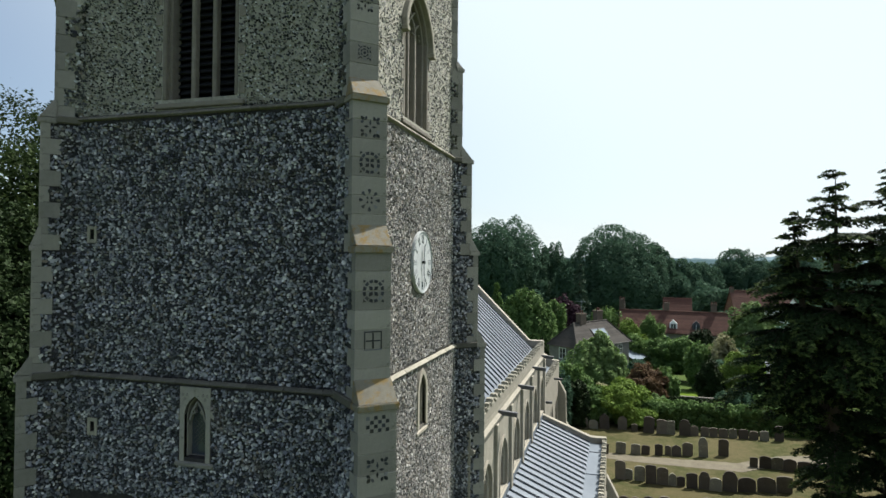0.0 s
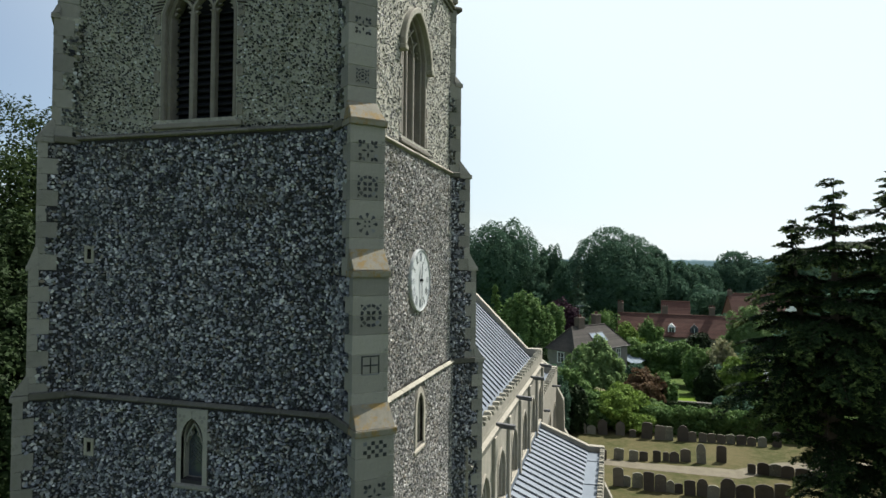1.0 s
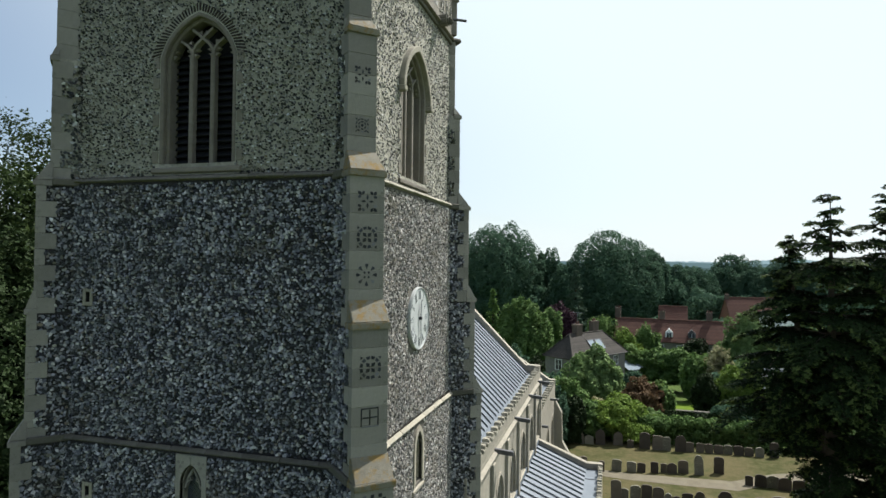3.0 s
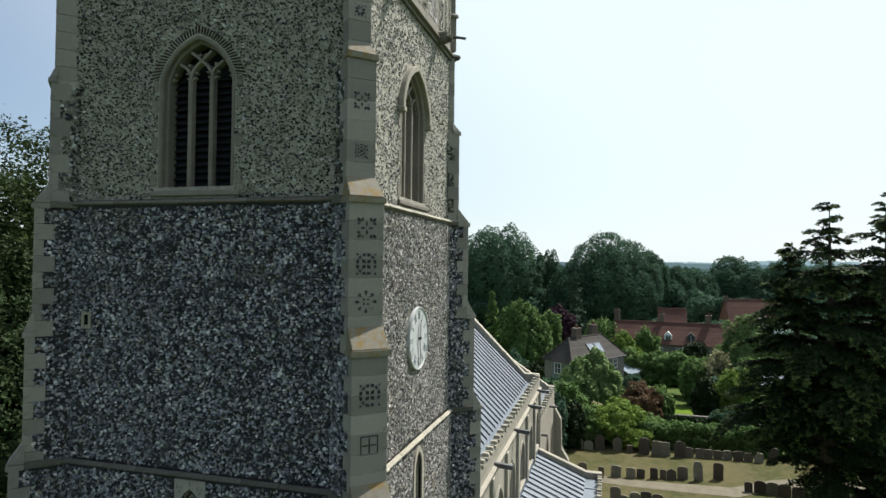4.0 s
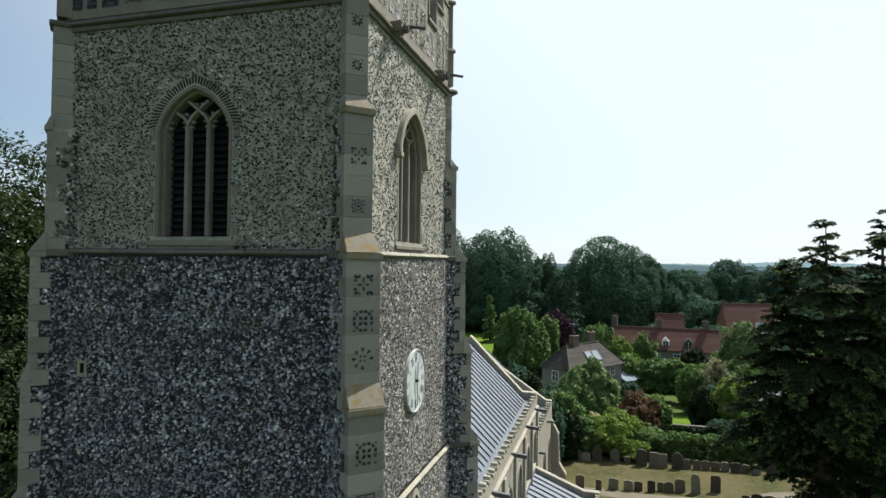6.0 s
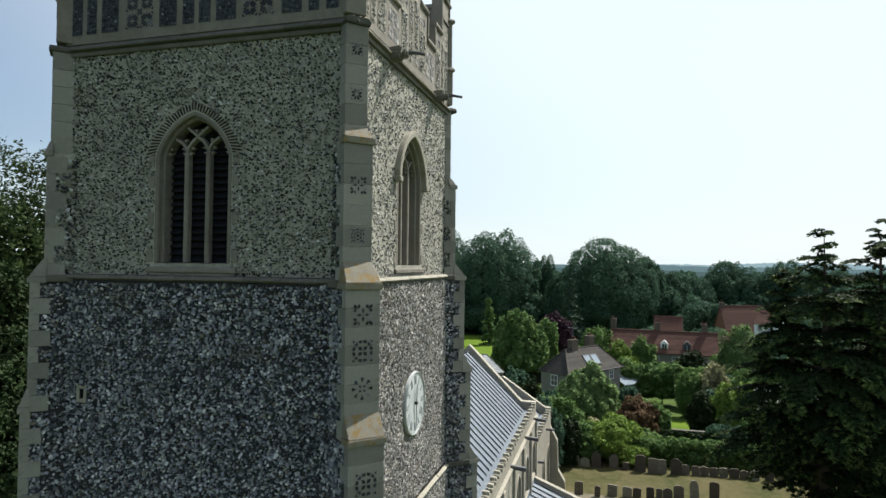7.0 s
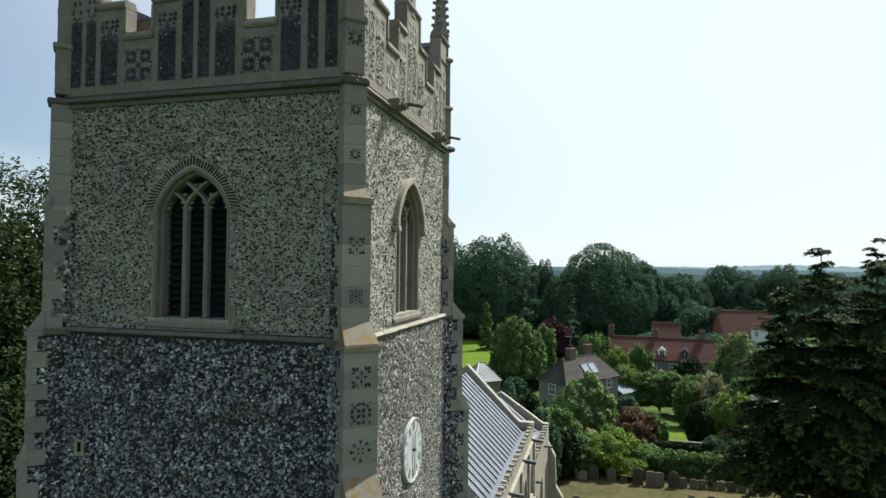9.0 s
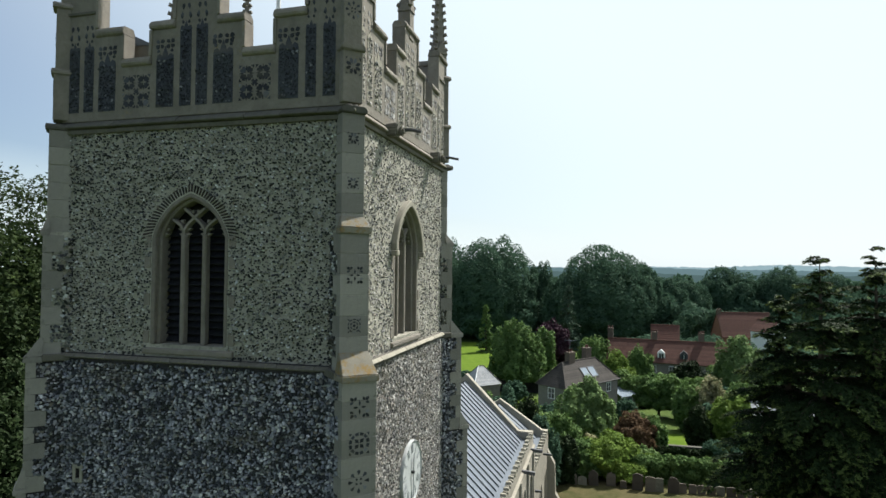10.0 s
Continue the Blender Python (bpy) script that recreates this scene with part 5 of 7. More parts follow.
for c in (4.3, 7.7, 11.0, 14.3):
    b = Shape()
    b.box(c - 0.22, c + 0.22, -AX - 0.55, -AX + 0.01, 0, 3.2)
    b.add([(c - 0.22, -AX - 0.55, 3.2), (c + 0.22, -AX - 0.55, 3.2), (c + 0.22, -AX + 0.01, 3.2), (c - 0.22, -AX + 0.01, 3.2), (c - 0.22, -AX - 0.02, 4.2), (c + 0.22, -AX - 0.02, 4.2)],
          [(0, 1, 5, 4), (1, 2, 5), (3, 0, 4), (2, 3, 4, 5), (0, 3, 2, 1)])
    part("buttress", b.mesh("buttress", 0.02), LIME_PALE, aisle, "stone aisle buttress", SIDE)

chancel = thing("church_chancel", "lower chancel with crenellated parapet and lead roof", "church", pose(CX, NY, 0))
HX, H0, H1 = 3.05, NL + 0.005, 25.2
ch = [arch(0.5, 4.9, 0.6, 8, 2.6, c) for c in (17.8, 20.6, 23.4)]
bays(chancel, H0, H1, 6.95, ch, HX, "cream rendered chancel wall")
for c in (17.8, 20.6, 23.4):
    clerestory_window(chancel, c, 0.5, 2.6, 4.9, 0.6, HX, 2, LIME_PALE)
part("wall", wall_run(-H1, -H0, 0, 6.95, [], HX), LIME_PALE, chancel, "north chancel wall", turn(270))
part("gable_wall", Shape().prism([(-HX + 0.56, 0), (HX - 0.56, 0), (HX - 0.56, 6.9), (0, 8.75), (-HX + 0.56, 6.9)], 0, 0.5), LIME_PALE, chancel, "east gable", pose(0, H1 - 0.5, 0))
lead_slope(chancel, H0 + 0.05, H1 - 0.3, (0.0, 8.92), (2.35, 7.02), 0.66)
lead_slope(chancel, H0 + 0.05, H1 - 0.3, (0.0, 8.92), (-2.35, 7.02), 0.66)
part("gutter", Shape().box(2.35, HX - 0.27, H0, H1 - 0.3, 6.9, 6.98), LEAD, chancel, "lead gutter")
par = part("parapet", Shape().box(H0, H1, -HX, -HX + 0.27, 6.951, 7.16).mesh("parapet", 0.01), LIME_PALE, chancel, "small crenellated parapet", SIDE)
crest(par, H0 + 0.1, H1 - 0.4, HX, 7.161, 0.27, 0.62, 0.26, 0.40, LIME)
cope = Shape().ring([(-HX, 6.9), (-2.4, 6.9), (0, 8.85), (2.4, 6.9), (HX, 6.9)], [(-HX, 7.4), (-2.7, 7.4), (0, 9.2), (2.7, 7.4), (HX, 7.4)], H1 - 0.32, H1 + 0.04)
part("coping", cope.mesh("coping", 0.02, 2), LIME, chancel, "raised stone gable coping")
for c, out in ((16.5, 0.5), (24.9, 0.95)):
    b = Shape().prism([(0, 0), (-out, 0), (-out, 2.9), (-out * 0.55, 3.6), (-out * 0.5, 5.4), (0, 6.3)], c - 0.25, c + 0.25, SWAP)
    part("buttress", b.mesh("buttress", 0.02), LIME, chancel, "stepped stone buttress", SIDE @ pose(0, -HX + 0.01, 0))
part("spout", Shape().box(-0.06, 0.06, -0.5, 0.1, -0.06, 0.05).mesh("spout", 0.01), LEAD_DARK, chancel, "dark lead spout", SIDE @ pose(16.0, -HX, 6.8))
part("spout", Shape().box(-0.06, 0.06, -0.5, 0.1, -0.06, 0.05).mesh("spout", 0.01), LEAD_DARK, chancel, "dark lead spout", SIDE @ pose(22.0, -HX, 6.8))

# ---- gravestones ----
def headstone(w, h, style):
    """An upright slab: r round-headed, f low curved head, o pointed, s shouldered."""
    a = w / 2
    if style == "r":
        head = [(a * math.cos(t * math.pi / 10), h - a * 0.55 + a * 0.55 * math.sin(t * math.pi / 10)) for t in range(11)]
    elif style == "f":
        head = [(a, h - 0.07), (a * 0.6, h - 0.02), (0, h), (-a * 0.6, h - 0.02), (-a, h - 0.07)]
    elif style == "o":
        head = [(a, h * 0.72), (a * 0.7, h * 0.88), (0, h), (-a * 0.7, h * 0.88), (-a, h * 0.72)]
    else:
        head = [(a, h - 0.30), (a * 0.78, h - 0.22), (a * 0.78, h - 0.16)] + [(a * 0.72 * math.cos(t * math.pi / 8), h - 0.16 + 0.16 * math.sin(t * math.pi / 8)) for t in range(1, 8)] + [(-a * 0.78, h - 0.16), (-a * 0.78, h - 0.22), (-a, h - 0.30)]
    d = random.uniform(0.045, 0.07)
    return Shape().prism([(-a, -0.15), (a, -0.15)] + head, -d, d).mesh("gravestone", 0.012, 1, jitter=0.004)


LOOKS = {"r": "round-headed", "f": "flat-topped", "o": "pointed", "s": "shouldered"}
GRAVE_ROWS = {
    "middle": [(-0.61, 44.57, 0.4, 0.8, "r"), (0.4, 45.02, 0.68, 0.84, "f"), (1.43, 45.09, 0.64, 0.76, "f"), (2.09, 45.3, 0.56, 0.68, "f"), (2.99, 45.33, 0.52, 0.83, "f"), (3.62, 45.66, 0.41, 0.68, "f"), (4.17, 45.58, 0.65, 0.79, "o"), (4.95, 45.95, 0.69, 0.95, "r"), (5.98, 45.9, 0.61, 1.38, "s"), (7.36, 46.59, 0.66, 1.23, "r")],
    "near": [(0.36, 39.73, 0.64, 1.2, "r"), (0.84, 39.88, 0.5, 0.7, "r"), (1.51, 39.79, 0.64, 0.98, "r"), (2.16, 39.5, 0.63, 1.18, "f"), (2.82, 39.52, 0.67, 1.1, "r"), (3.41, 39.6, 0.46, 0.79, "o"), (3.9, 39.66, 0.46, 0.62, "f"), (4.52, 39.48, 0.63, 0.95, "f"), (5.19, 39.5, 0.63, 1.08, "s"), (5.8, 39.42, 0.67, 0.81, "r"), (6.6, 39.58, 0.81, 1.24, "s"), (7.59, 39.8, 1.0, 0.9, "r"), (8.71, 40.06, 1.0, 0.94, "r"), (9.72, 40.37, 0.86, 1.0, "f")],
    "side": [(8.93, 44.69, 0.48, 0.71, "f"), (9.61, 44.67, 0.71, 0.86, "r"), (10.35, 44.69, 0.79, 0.85, "r"), (11.03, 44.46, 0.79, 0.84, "r"), (11.8, 44.16, 0.86, 0.87, "f"), (12.62, 44.0, 0.9, 0.86, "r"), (13.57, 44.09, 0.95, 0.93, "r")],
    "hedge": [(-3.13, 50.96, 0.63, 0.83, "r"), (-2.44, 50.84, 0.63, 1.01, "s"), (-1.69, 50.91, 0.72, 0.73, "r"), (-0.8, 51.02, 0.77, 1.28, "o"), (0.57, 51.3, 0.73, 1.14, "o"), (1.52, 51.1, 0.5, 0.63, "f"), (2.59, 50.96, 0.82, 1.34, "r"), (3.56, 50.95, 0.78, 1.16, "f"), (4.28, 51.02, 0.6, 1.11, "f")],
    "wall": [(5.28, 51.02, 0.82, 1.28, "s"), (6.01, 51.26, 0.6, 0.8, "r"), (6.76, 51.34, 0.59, 0.75, "f"), (7.42, 51.4, 0.6, 0.75, "f"), (8.12, 51.47, 0.66, 0.7, "f"), (8.82, 51.54, 0.6, 0.74, "f"), (9.56, 51.47, 0.7, 0.78, "f"), (10.29, 51.55, 0.64, 0.69, "r"), (11.02, 51.48, 0.64, 0.78, "r"), (12.08, 51.67, 0.64, 1.2, "r")],
    "front": [(0.53, 34.67, 0.55, 0.92, "r"), (1.1, 34.85, 0.43, 0.86, "r"), (1.8, 34.92, 0.62, 0.92, "r"), (2.68, 35.04, 0.69, 0.97, "r"), (3.41, 35.19, 0.44, 0.91, "o"), (4.14, 35.34, 0.5, 0.91, "r"), (4.83, 35.48, 0.63, 1.0, "r"), (-1.9, 44.7, 0.6, 0.95, "r"), (-1.15, 40.2, 0.6, 0.95, "r")]}
for row, stones in GRAVE_ROWS.items():
    for x, y, w, h, style in stones:
        tall = "tall " if h > 1.1 else "low " if h < 0.75 else ""
        shade = random.choice((0, 0, 1, 1, 2))
        g = thing("gravestone", tall + LOOKS[style] + (" dark", " weathered brown", " pale lichened")[shade] + " headstone standing in dry grass", "gravestone", pose(x, y, 0.0, random.uniform(-4, 3), random.uniform(-2, 2), random.uniform(-6, 6)), "rows of churchyard gravestones", me=headstone(w, h, style), material=GRAVE[shade])

# ---- trees, shrubs and hedges ----
def leaf_cards(centres, normals, size, g, aspect=1.5, single=False, loose=0.6):
    """Small pointed leaves or leaf clumps, each a folded blade (single: one flat blade), facing about along the normals."""
    n = len(centres)
    nrm = normals + g.normal(0, loose, (n, 3))
    nrm /= np.linalg.norm(nrm, axis=1, keepdims=True) + 1e-9
    ref = g.normal(0, 1, (n, 3))
    a = np.cross(nrm, ref)
    a /= np.linalg.norm(a, axis=1, keepdims=True) + 1e-9
    b = np.cross(nrm, a)
    s = size * g.uniform(0.55, 1.35, (n, 1))
    p0, p2 = centres - a * s * aspect / 2, centres + a * s * aspect / 2
    p1, p3 = centres + b * s / 2 - nrm * s * 0.18, centres - b * s / 2 - nrm * s * 0.18
    if single:
        verts = np.stack([p0 - b * s * 0.2, p1 + b * s * 0.25, p2 - b * s * 0.2], 1).reshape(-1, 3)
        return verts, [np.arange(n)[:, None] * 3 + np.array([[0, 1, 2]])]
    verts = np.stack([p0, p1, p2, p3], 1).reshape(-1, 3)
    o = np.arange(n)[:, None] * 4
    return verts, [np.concatenate([o + np.array([[0, 1, 2]]), o + np.array([[0, 2, 3]])])]


def lump_leaves(lumps, count, size, g, aspect=1.5, up=0.25, single=True):
    """Leaves spread over the outsides of many lumps (x, y, z, radius, flatness)."""
    lumps = np.array(lumps)
    weight = lumps[:, 3] ** 2
    pick = g.choice(len(lumps), count, p=weight / weight.sum())
    d = g.normal(0, 1, (count, 3))
    d[:, 2] += up
    d /= np.linalg.norm(d, axis=1, keepdims=True)
    r = lumps[pick, 3:4] * g.uniform(0.72, 1.05, (count, 1)) ** 0.7
    c = lumps[pick, :3] + d * r * np.stack([np.ones(count), np.ones(count), lumps[pick, 4]], -1)
    return leaf_cards(c, d, size, g, aspect, single)


def trunk_mesh(height, radius, limbs, g):
    s = Shape()
    lean = g.uniform(-0.03, 0.03, 2) * height
    s.tube([(0, 0, -0.3), (lean[0] * 0.2, lean[1] * 0.2, height * 0.15), (lean[0] * 0.6, lean[1] * 0.6, height * 0.45), (lean[0], lean[1], height * 0.8)], [radius * 1.35, radius, radius * 0.75, radius * 0.2], 8)
    for x, y, z in limbs:
        f = min(0.72, max(0.18, z / height * 0.6))
        s.tube([(lean[0] * f, lean[1] * f, height * f), (x * 0.5, y * 0.5, (height * f + z) / 2 + 0.04 * height), (x, y, z)], [radius * 0.45, radius * 0.28, radius * 0.08], 5)
    return s.mesh("trunk", smooth=True)


def crown_points(count, h, width, clear, g, big=11, small=70, full=2.05):
    """Leaf places and facings on an uneven crown: billows on billows with creases between them, and some leaves deep inside."""
    e = g.normal(0, 1, (count, 3))
    e[:, 2] += 0.12
    e /= np.linalg.norm(e, axis=1, keepdims=True)
    def billow(n, spread, z_lift):
        b = g.normal(0, 1, (n, 3))
        b[:, 2] += z_lift
        b /= np.linalg.norm(b, axis=1, keepdims=True)
        amp = g.uniform(0.45, 1.0, n)
        best, face = np.zeros(len(e)), np.zeros((len(e), 3))
        for k in range(n):
            w = spread * g.uniform(0.75, 1.3)
            r = amp[k] * np.sqrt(np.clip(1 - (1 - e @ b[k]) / (w * w * 0.5), 0, 1))
            up = r > best
            best[up] = r[up]
            face[up] = (e[up] - b[k]) / w
        return best, face
    r1, f1 = billow(big, 0.85, 0.3)
    r2, f2 = billow(small, 0.36, 0.2)
    r3, f3 = billow(small * 2, 0.17, 0.1)
    R = 0.28 + 0.30 * r1 + 0.30 * r2 + 0.20 * r3
    deep = g.random(count) < 0.26
    R *= np.where(deep, g.uniform(0.62, 0.86, count), 1.02 - 0.09 * g.random(count) ** 1.6)
    stray = g.random(count) < 0.06
    R *= np.where(stray, g.uniform(1.0, 1.045, count), 1.0)
    p = e / (np.abs(e) ** full).sum(1, keepdims=True) ** (1 / full)
    cz = h * (clear + (1 - clear) * (0.36 if clear > 0.1 else 0.27))
    q = p * R[:, None]
    q[:, :2] *= width / 2 / np.percentile(np.hypot(q[:, 0], q[:, 1]), 97.5)
    zs = q[:, 2]
    zs = np.where(zs > 0, zs * (h - cz) / np.percentile(zs, 99.5), zs * (cz - clear * h) / -np.percentile(zs, 1))
    q = np.stack([q[:, 0], q[:, 1], zs + cz], -1)
    nrm = e + 0.5 * f1 + 0.8 * f2 + 0.6 * f3
    nrm[:, 2] += 0.45
    nrm /= np.linalg.norm(nrm, axis=1, keepdims=True) + 1e-6
    keep = q[:, 2] > 0.05
    return q[keep], nrm[keep], cz, np.where(deep, 2.1, 1.0)[keep][:, None]


def broad_tree(name, label, x, y, top, width, mat, leaf, count, seed, clear=0.22, category="tree", lumps_n=34, group="", ragged=0.0, full=2.05):
    """A broad-leaved tree or bush: trunk with limbs and a billowing crown."""
    g = np.random.default_rng(seed)
    z0 = gz(x, y)
    h = top - z0
    q, d, cz, grow = crown_points(count, h, width, clear, g, 7 + lumps_n // 9, 30 + lumps_n, full)
    inner = g.choice(len(q), min(1600, len(q) // 6))
    hub = np.array([0, 0, cz])
    q2 = hub + (q[inner] - hub) * g.uniform(0.45, 0.82, (len(inner), 1))
    v, f = leaf_cards(np.concatenate([q, q2]), np.concatenate([d, d[inner]]), np.concatenate([leaf * grow, np.full((len(inner), 1), leaf * 4.2)]), g, 1.5, True)
    if ragged:
        # thin shoots that stand out of the outline
        cs, ds = [], []
        pick = g.choice(len(q), int(420 * ragged))
        for i in pick:
            way = q[i] - np.array([0, 0, cz * 0.6])
            way /= np.linalg.norm(way) + 1e-6
            n = 8
            t_ = np.linspace(0, 1, n)[:, None]
            cs.append(q[i] + way * t_ * ragged * width * g.uniform(0.3, 0.8) + g.normal(0, leaf * 0.3, (n, 3)))
            ds.append(np.tile(way, (n, 1)))
        v2, f2 = leaf_cards(np.concatenate(cs), np.concatenate(ds), leaf * 0.8, g, 1.5, True)
        f = [np.concatenate([f[0], f2[0] + len(v)])]
        v = np.concatenate([v, v2])
    t = thing(name, label, category, pose(x, y, z0), group)
    limbs = [tuple(q[i] * 0.8) for i in g.choice(len(q), 9)]
    part("trunk", trunk_mesh(h * 0.8, max(0.05, min(0.03 * h, 0.5)), limbs, g), BARK, t, "bare brown trunk and limbs")
    part("crown", fast_mesh("crown", v, f), mat, t, "dense leafy crown")
    return t


def conifer(name, label, x, y, top, width, mat, leaf, seed, tiers=16, group="", base=0.05, per=55):
    """A spire of drooping tiers."""
    g = np.random.default_rng(seed)
    z0 = gz(x, y)
    h = top - z0
    cs, ns = [], []
    sticks = Shape().tube([(0, 0, -0.3), (0, 0, h * 0.5), (0, 0, h * 0.99)], [0.022 * h, 0.014 * h, 0.01], 7)
    for i in range(tiers):
        f = base + (1 - base) * i / tiers
        reach = width / 2 * (1 - f) ** 0.8 + 0.03 * width
        for j in range(7):
            a = g.uniform(0, math.tau)
            L = reach * g.uniform(0.7, 1.1)
            z = h * f + g.uniform(-0.3, 0.3) * h / tiers
            t = g.uniform(0.1, 1, per) ** 0.7
            side = g.normal(0, 0.13, per) * L * (1.2 - t)
            px, py = np.cos(a) * t * L - np.sin(a) * side, np.sin(a) * t * L + np.cos(a) * side
            pz = z - 0.22 * L * t ** 1.5 + g.normal(0, 0.04 * L, per)
            cs.append(np.stack([px, py, pz], -1))
            ns.append(np.tile([np.cos(a) * 0.4, np.sin(a) * 0.4, 0.9], (per, 1)))
            sticks.tube([(0, 0, z), (math.cos(a) * L * 0.9, math.sin(a) * L * 0.9, z - 0.19 * L)], [0.005 * h, 0.002 * h], 4)
    v, f = leaf_cards(np.concatenate(cs), np.concatenate(ns), leaf, g, 2.0)
    t = thing(name, label, "tree", pose(x, y, z0), group)
    part("trunk", sticks.mesh("trunk"), BARK, t, "straight trunk with side branches")
    part("crown", fast_mesh("crown", v, f), mat, t, "tiers of needles")
    return t


def cedar(x, y, top, reach, seed, label, low=0.13, levels=13, root=(0, 0), skirt=0.36):
    """A cedar: plates of needles with drooping tips on long spreading boughs, and a thin leading shoot."""
    g = np.random.default_rng(seed)
    h = top
    wood = Shape().tube([(root[0], root[1], -0.3), (root[0] * 0.9 + 0.1, root[1] * 0.9 + 0.05, h * 0.25), (root[0] * 0.25 + 0.05, root[1] * 0.25 - 0.05, h * 0.6), (0, 0, h * 0.985)], [0.50, 0.38, 0.20, 0.02], 10)
    cs, ns, tips = [], [], []
    heights = list(np.linspace(low, 0.78, levels)) + list(np.linspace(0.80, 0.99, 9))
    for i, f in enumerate(heights):
        span = reach * float(np.interp(1 - f, [0, 0.05, 0.11, 0.17, 0.24, 0.36, 0.44, 0.60, 0.67, 0.73, 0.83, 0.92], [0.05, 0.16, 0.27, 0.44, 0.65, 0.82, 1.02, 0.98, 0.86, max(0.46, skirt), skirt, skirt]))
        top_part = f > 0.84
        count = 4 if top_part else 6
        for j in range(count):
            a = i * 2.4 + j * math.tau / count + g.uniform(-0.5, 0.5)
            L = span * (g.uniform(0.4, 1.3) if j % 2 or top_part else g.uniform(0.75, 1.1)) + 0.12
            z = h * f + g.normal(0, 0.011 if top_part else 0.004) * h
            lift = g.uniform(-0.05, 0.20) + (g.uniform(0.1, 0.4) if top_part else 0.0)
            droop = g.uniform(0.22, 0.50) if not top_part else g.uniform(0.3, 0.55)
            def bough(t):
                return z + L * (lift * t * 1.3 - droop * t ** 3)
            wood.tube([(math.cos(a) * L * t, math.sin(a) * L * t, bough(t) - 0.03) for t in (0.0, 0.33, 0.66, 0.97)], [0.018 * L + 0.02, 0.014 * L + 0.015, 0.01 * L + 0.01, 0.008], 5)
            # short twigs in pairs along the bough, hung with needles, make one feathery plate
            for t0 in np.arange(0.10 + g.uniform(0, 0.05), 1.0, 0.21 / max(L, 0.5)):
                for sgn in (-1, 1):
                    R = (0.46 * L * (1.02 - t0) ** 0.7 * min(1, 3 * t0) + 0.16) * g.uniform(0.6, 1.15)
                    R = min(R, 1.7)
                    fan = a + sgn * g.uniform(0.6, 0.95)
                    n = int(10 + 24 * R)
                    q = g.uniform(0, 1.04, n)
                    ca, sa = math.cos(a), math.sin(a)
                    px = ca * t0 * L + math.cos(fan) * q * R + g.normal(0, 0.045, n)
                    py = sa * t0 * L + math.sin(fan) * q * R + g.normal(0, 0.045, n)
                    pz = bough(t0) - 0.30 * R * q ** 1.8 - g.random(n) ** 3 * 0.10 + g.normal(0, 0.012, n)
                    cs.append(np.stack([px, py, pz], -1))
                    tips.append(q * (0.55 + 0.45 * t0) + (t0 > 0.85) * 0.3 + g.normal(0, 0.12, n) + 0.25 * (f - 0.6))
                    ns.append(np.stack([0.25 * ca + 0.3 * np.cos(fan) * q, 0.25 * sa + 0.3 * np.sin(fan) * q, np.ones(n)], -1))
    cs, ns, tips = np.concatenate(cs), np.concatenate(ns), np.concatenate(tips)
    # bough tips, more of them higher up: pale new growth with sunlight painted in
    young = tips > 0.80
    t = thing("cedar_tree", label, "tree", pose(x, y, gz(x, y)))
    part("trunk", wood.mesh("trunk"), BARK, t, "dark trunk with long level boughs")
    for name, pick, mat, note in (("crown", ~young, LEAF_CEDAR, "flat dark plates of cedar needles"), ("new_growth", young, LEAF_SHOOT_LIT, "yellow-green needles at the tips of the boughs")):
        v, f = leaf_cards(cs[pick], ns[pick], 0.09, g, 2.6, True, 0.35)
        part(name, fast_mesh(name, v, f), mat, t, note)
    return t


def hedge(name, label, pts, width, height, mat, leaf, count, seed, category="hedge", loose=0.15):
    """A run of foliage along a line of (x, y)."""
    g = np.random.default_rng(seed)
    P = np.array(pts, float)
    lumps = []
    total = np.linalg.norm(np.diff(P, axis=0), axis=1).sum()
    n = int(total / (width * 0.33)) + 2
    for i in range(n):
        t = i / (n - 1)
        c = [np.interp(t, np.linspace(0, 1, len(P)), P[:, k]) for k in (0, 1)]
        for z in np.arange(0.25, height, width * 0.4):
            r = width * g.uniform(0.36, 0.5)
            lumps.append((c[0] + g.normal(0, loose * width), c[1] + g.normal(0, loose * width), gz(c[0], c[1]) + min(z, height - r * 0.8) + g.normal(0, loose * 0.3), r, 0.85))
    v, f = lump_leaves(lumps, count, leaf, g)
    core = Shape()
    for a, b in zip(P[:-1], P[1:]):
        core.tube([(a[0], a[1], gz(*a) + height * 0.4), (b[0], b[1], gz(*b) + height * 0.4)], width * 0.12, 6)
    t = thing(name, label, category, kind="")
    part("stems", core, BARK, t, "woody stems inside")
    part("foliage", fast_mesh("foliage", v, f), mat, t, "close leaves")
    return t


# churchyard edge
cedar(10.6, 34.5, 18.3, 4.5, 11, "large dark cedar with level plates beside the churchyard")
cedar(8.9, 35.4, 16.3, 3.0, 14, "narrower dark cedar stem leaning out of its neighbour", 0.40, 11, (2.2, -0.6))
cedar(13.4, 35.4, 18.5, 5.2, 12, "second large dark cedar with spreading boughs", 0.06, 15, skirt=0.8)
cedar(17.2, 38.5, 17.5, 5.0, 13, "further dark cedar with spreading boughs", 0.06, 15, skirt=0.8)
hedge("hedge", "clipped dense green hedge behind the gravestones", [(2.6, 53.6), (7, 54.0), (13.5, 54.2), (21, 54.4)], 1.5, 2.15, LEAF_MID, 0.16, 44000, 21)
hedge("hedge", "low dark hedge on the garden boundary", [(3.2, 60.5), (8, 60.6), (13, 60.5)], 0.9, 1.5, LEAF_DARK, 0.16, 11400, 22)
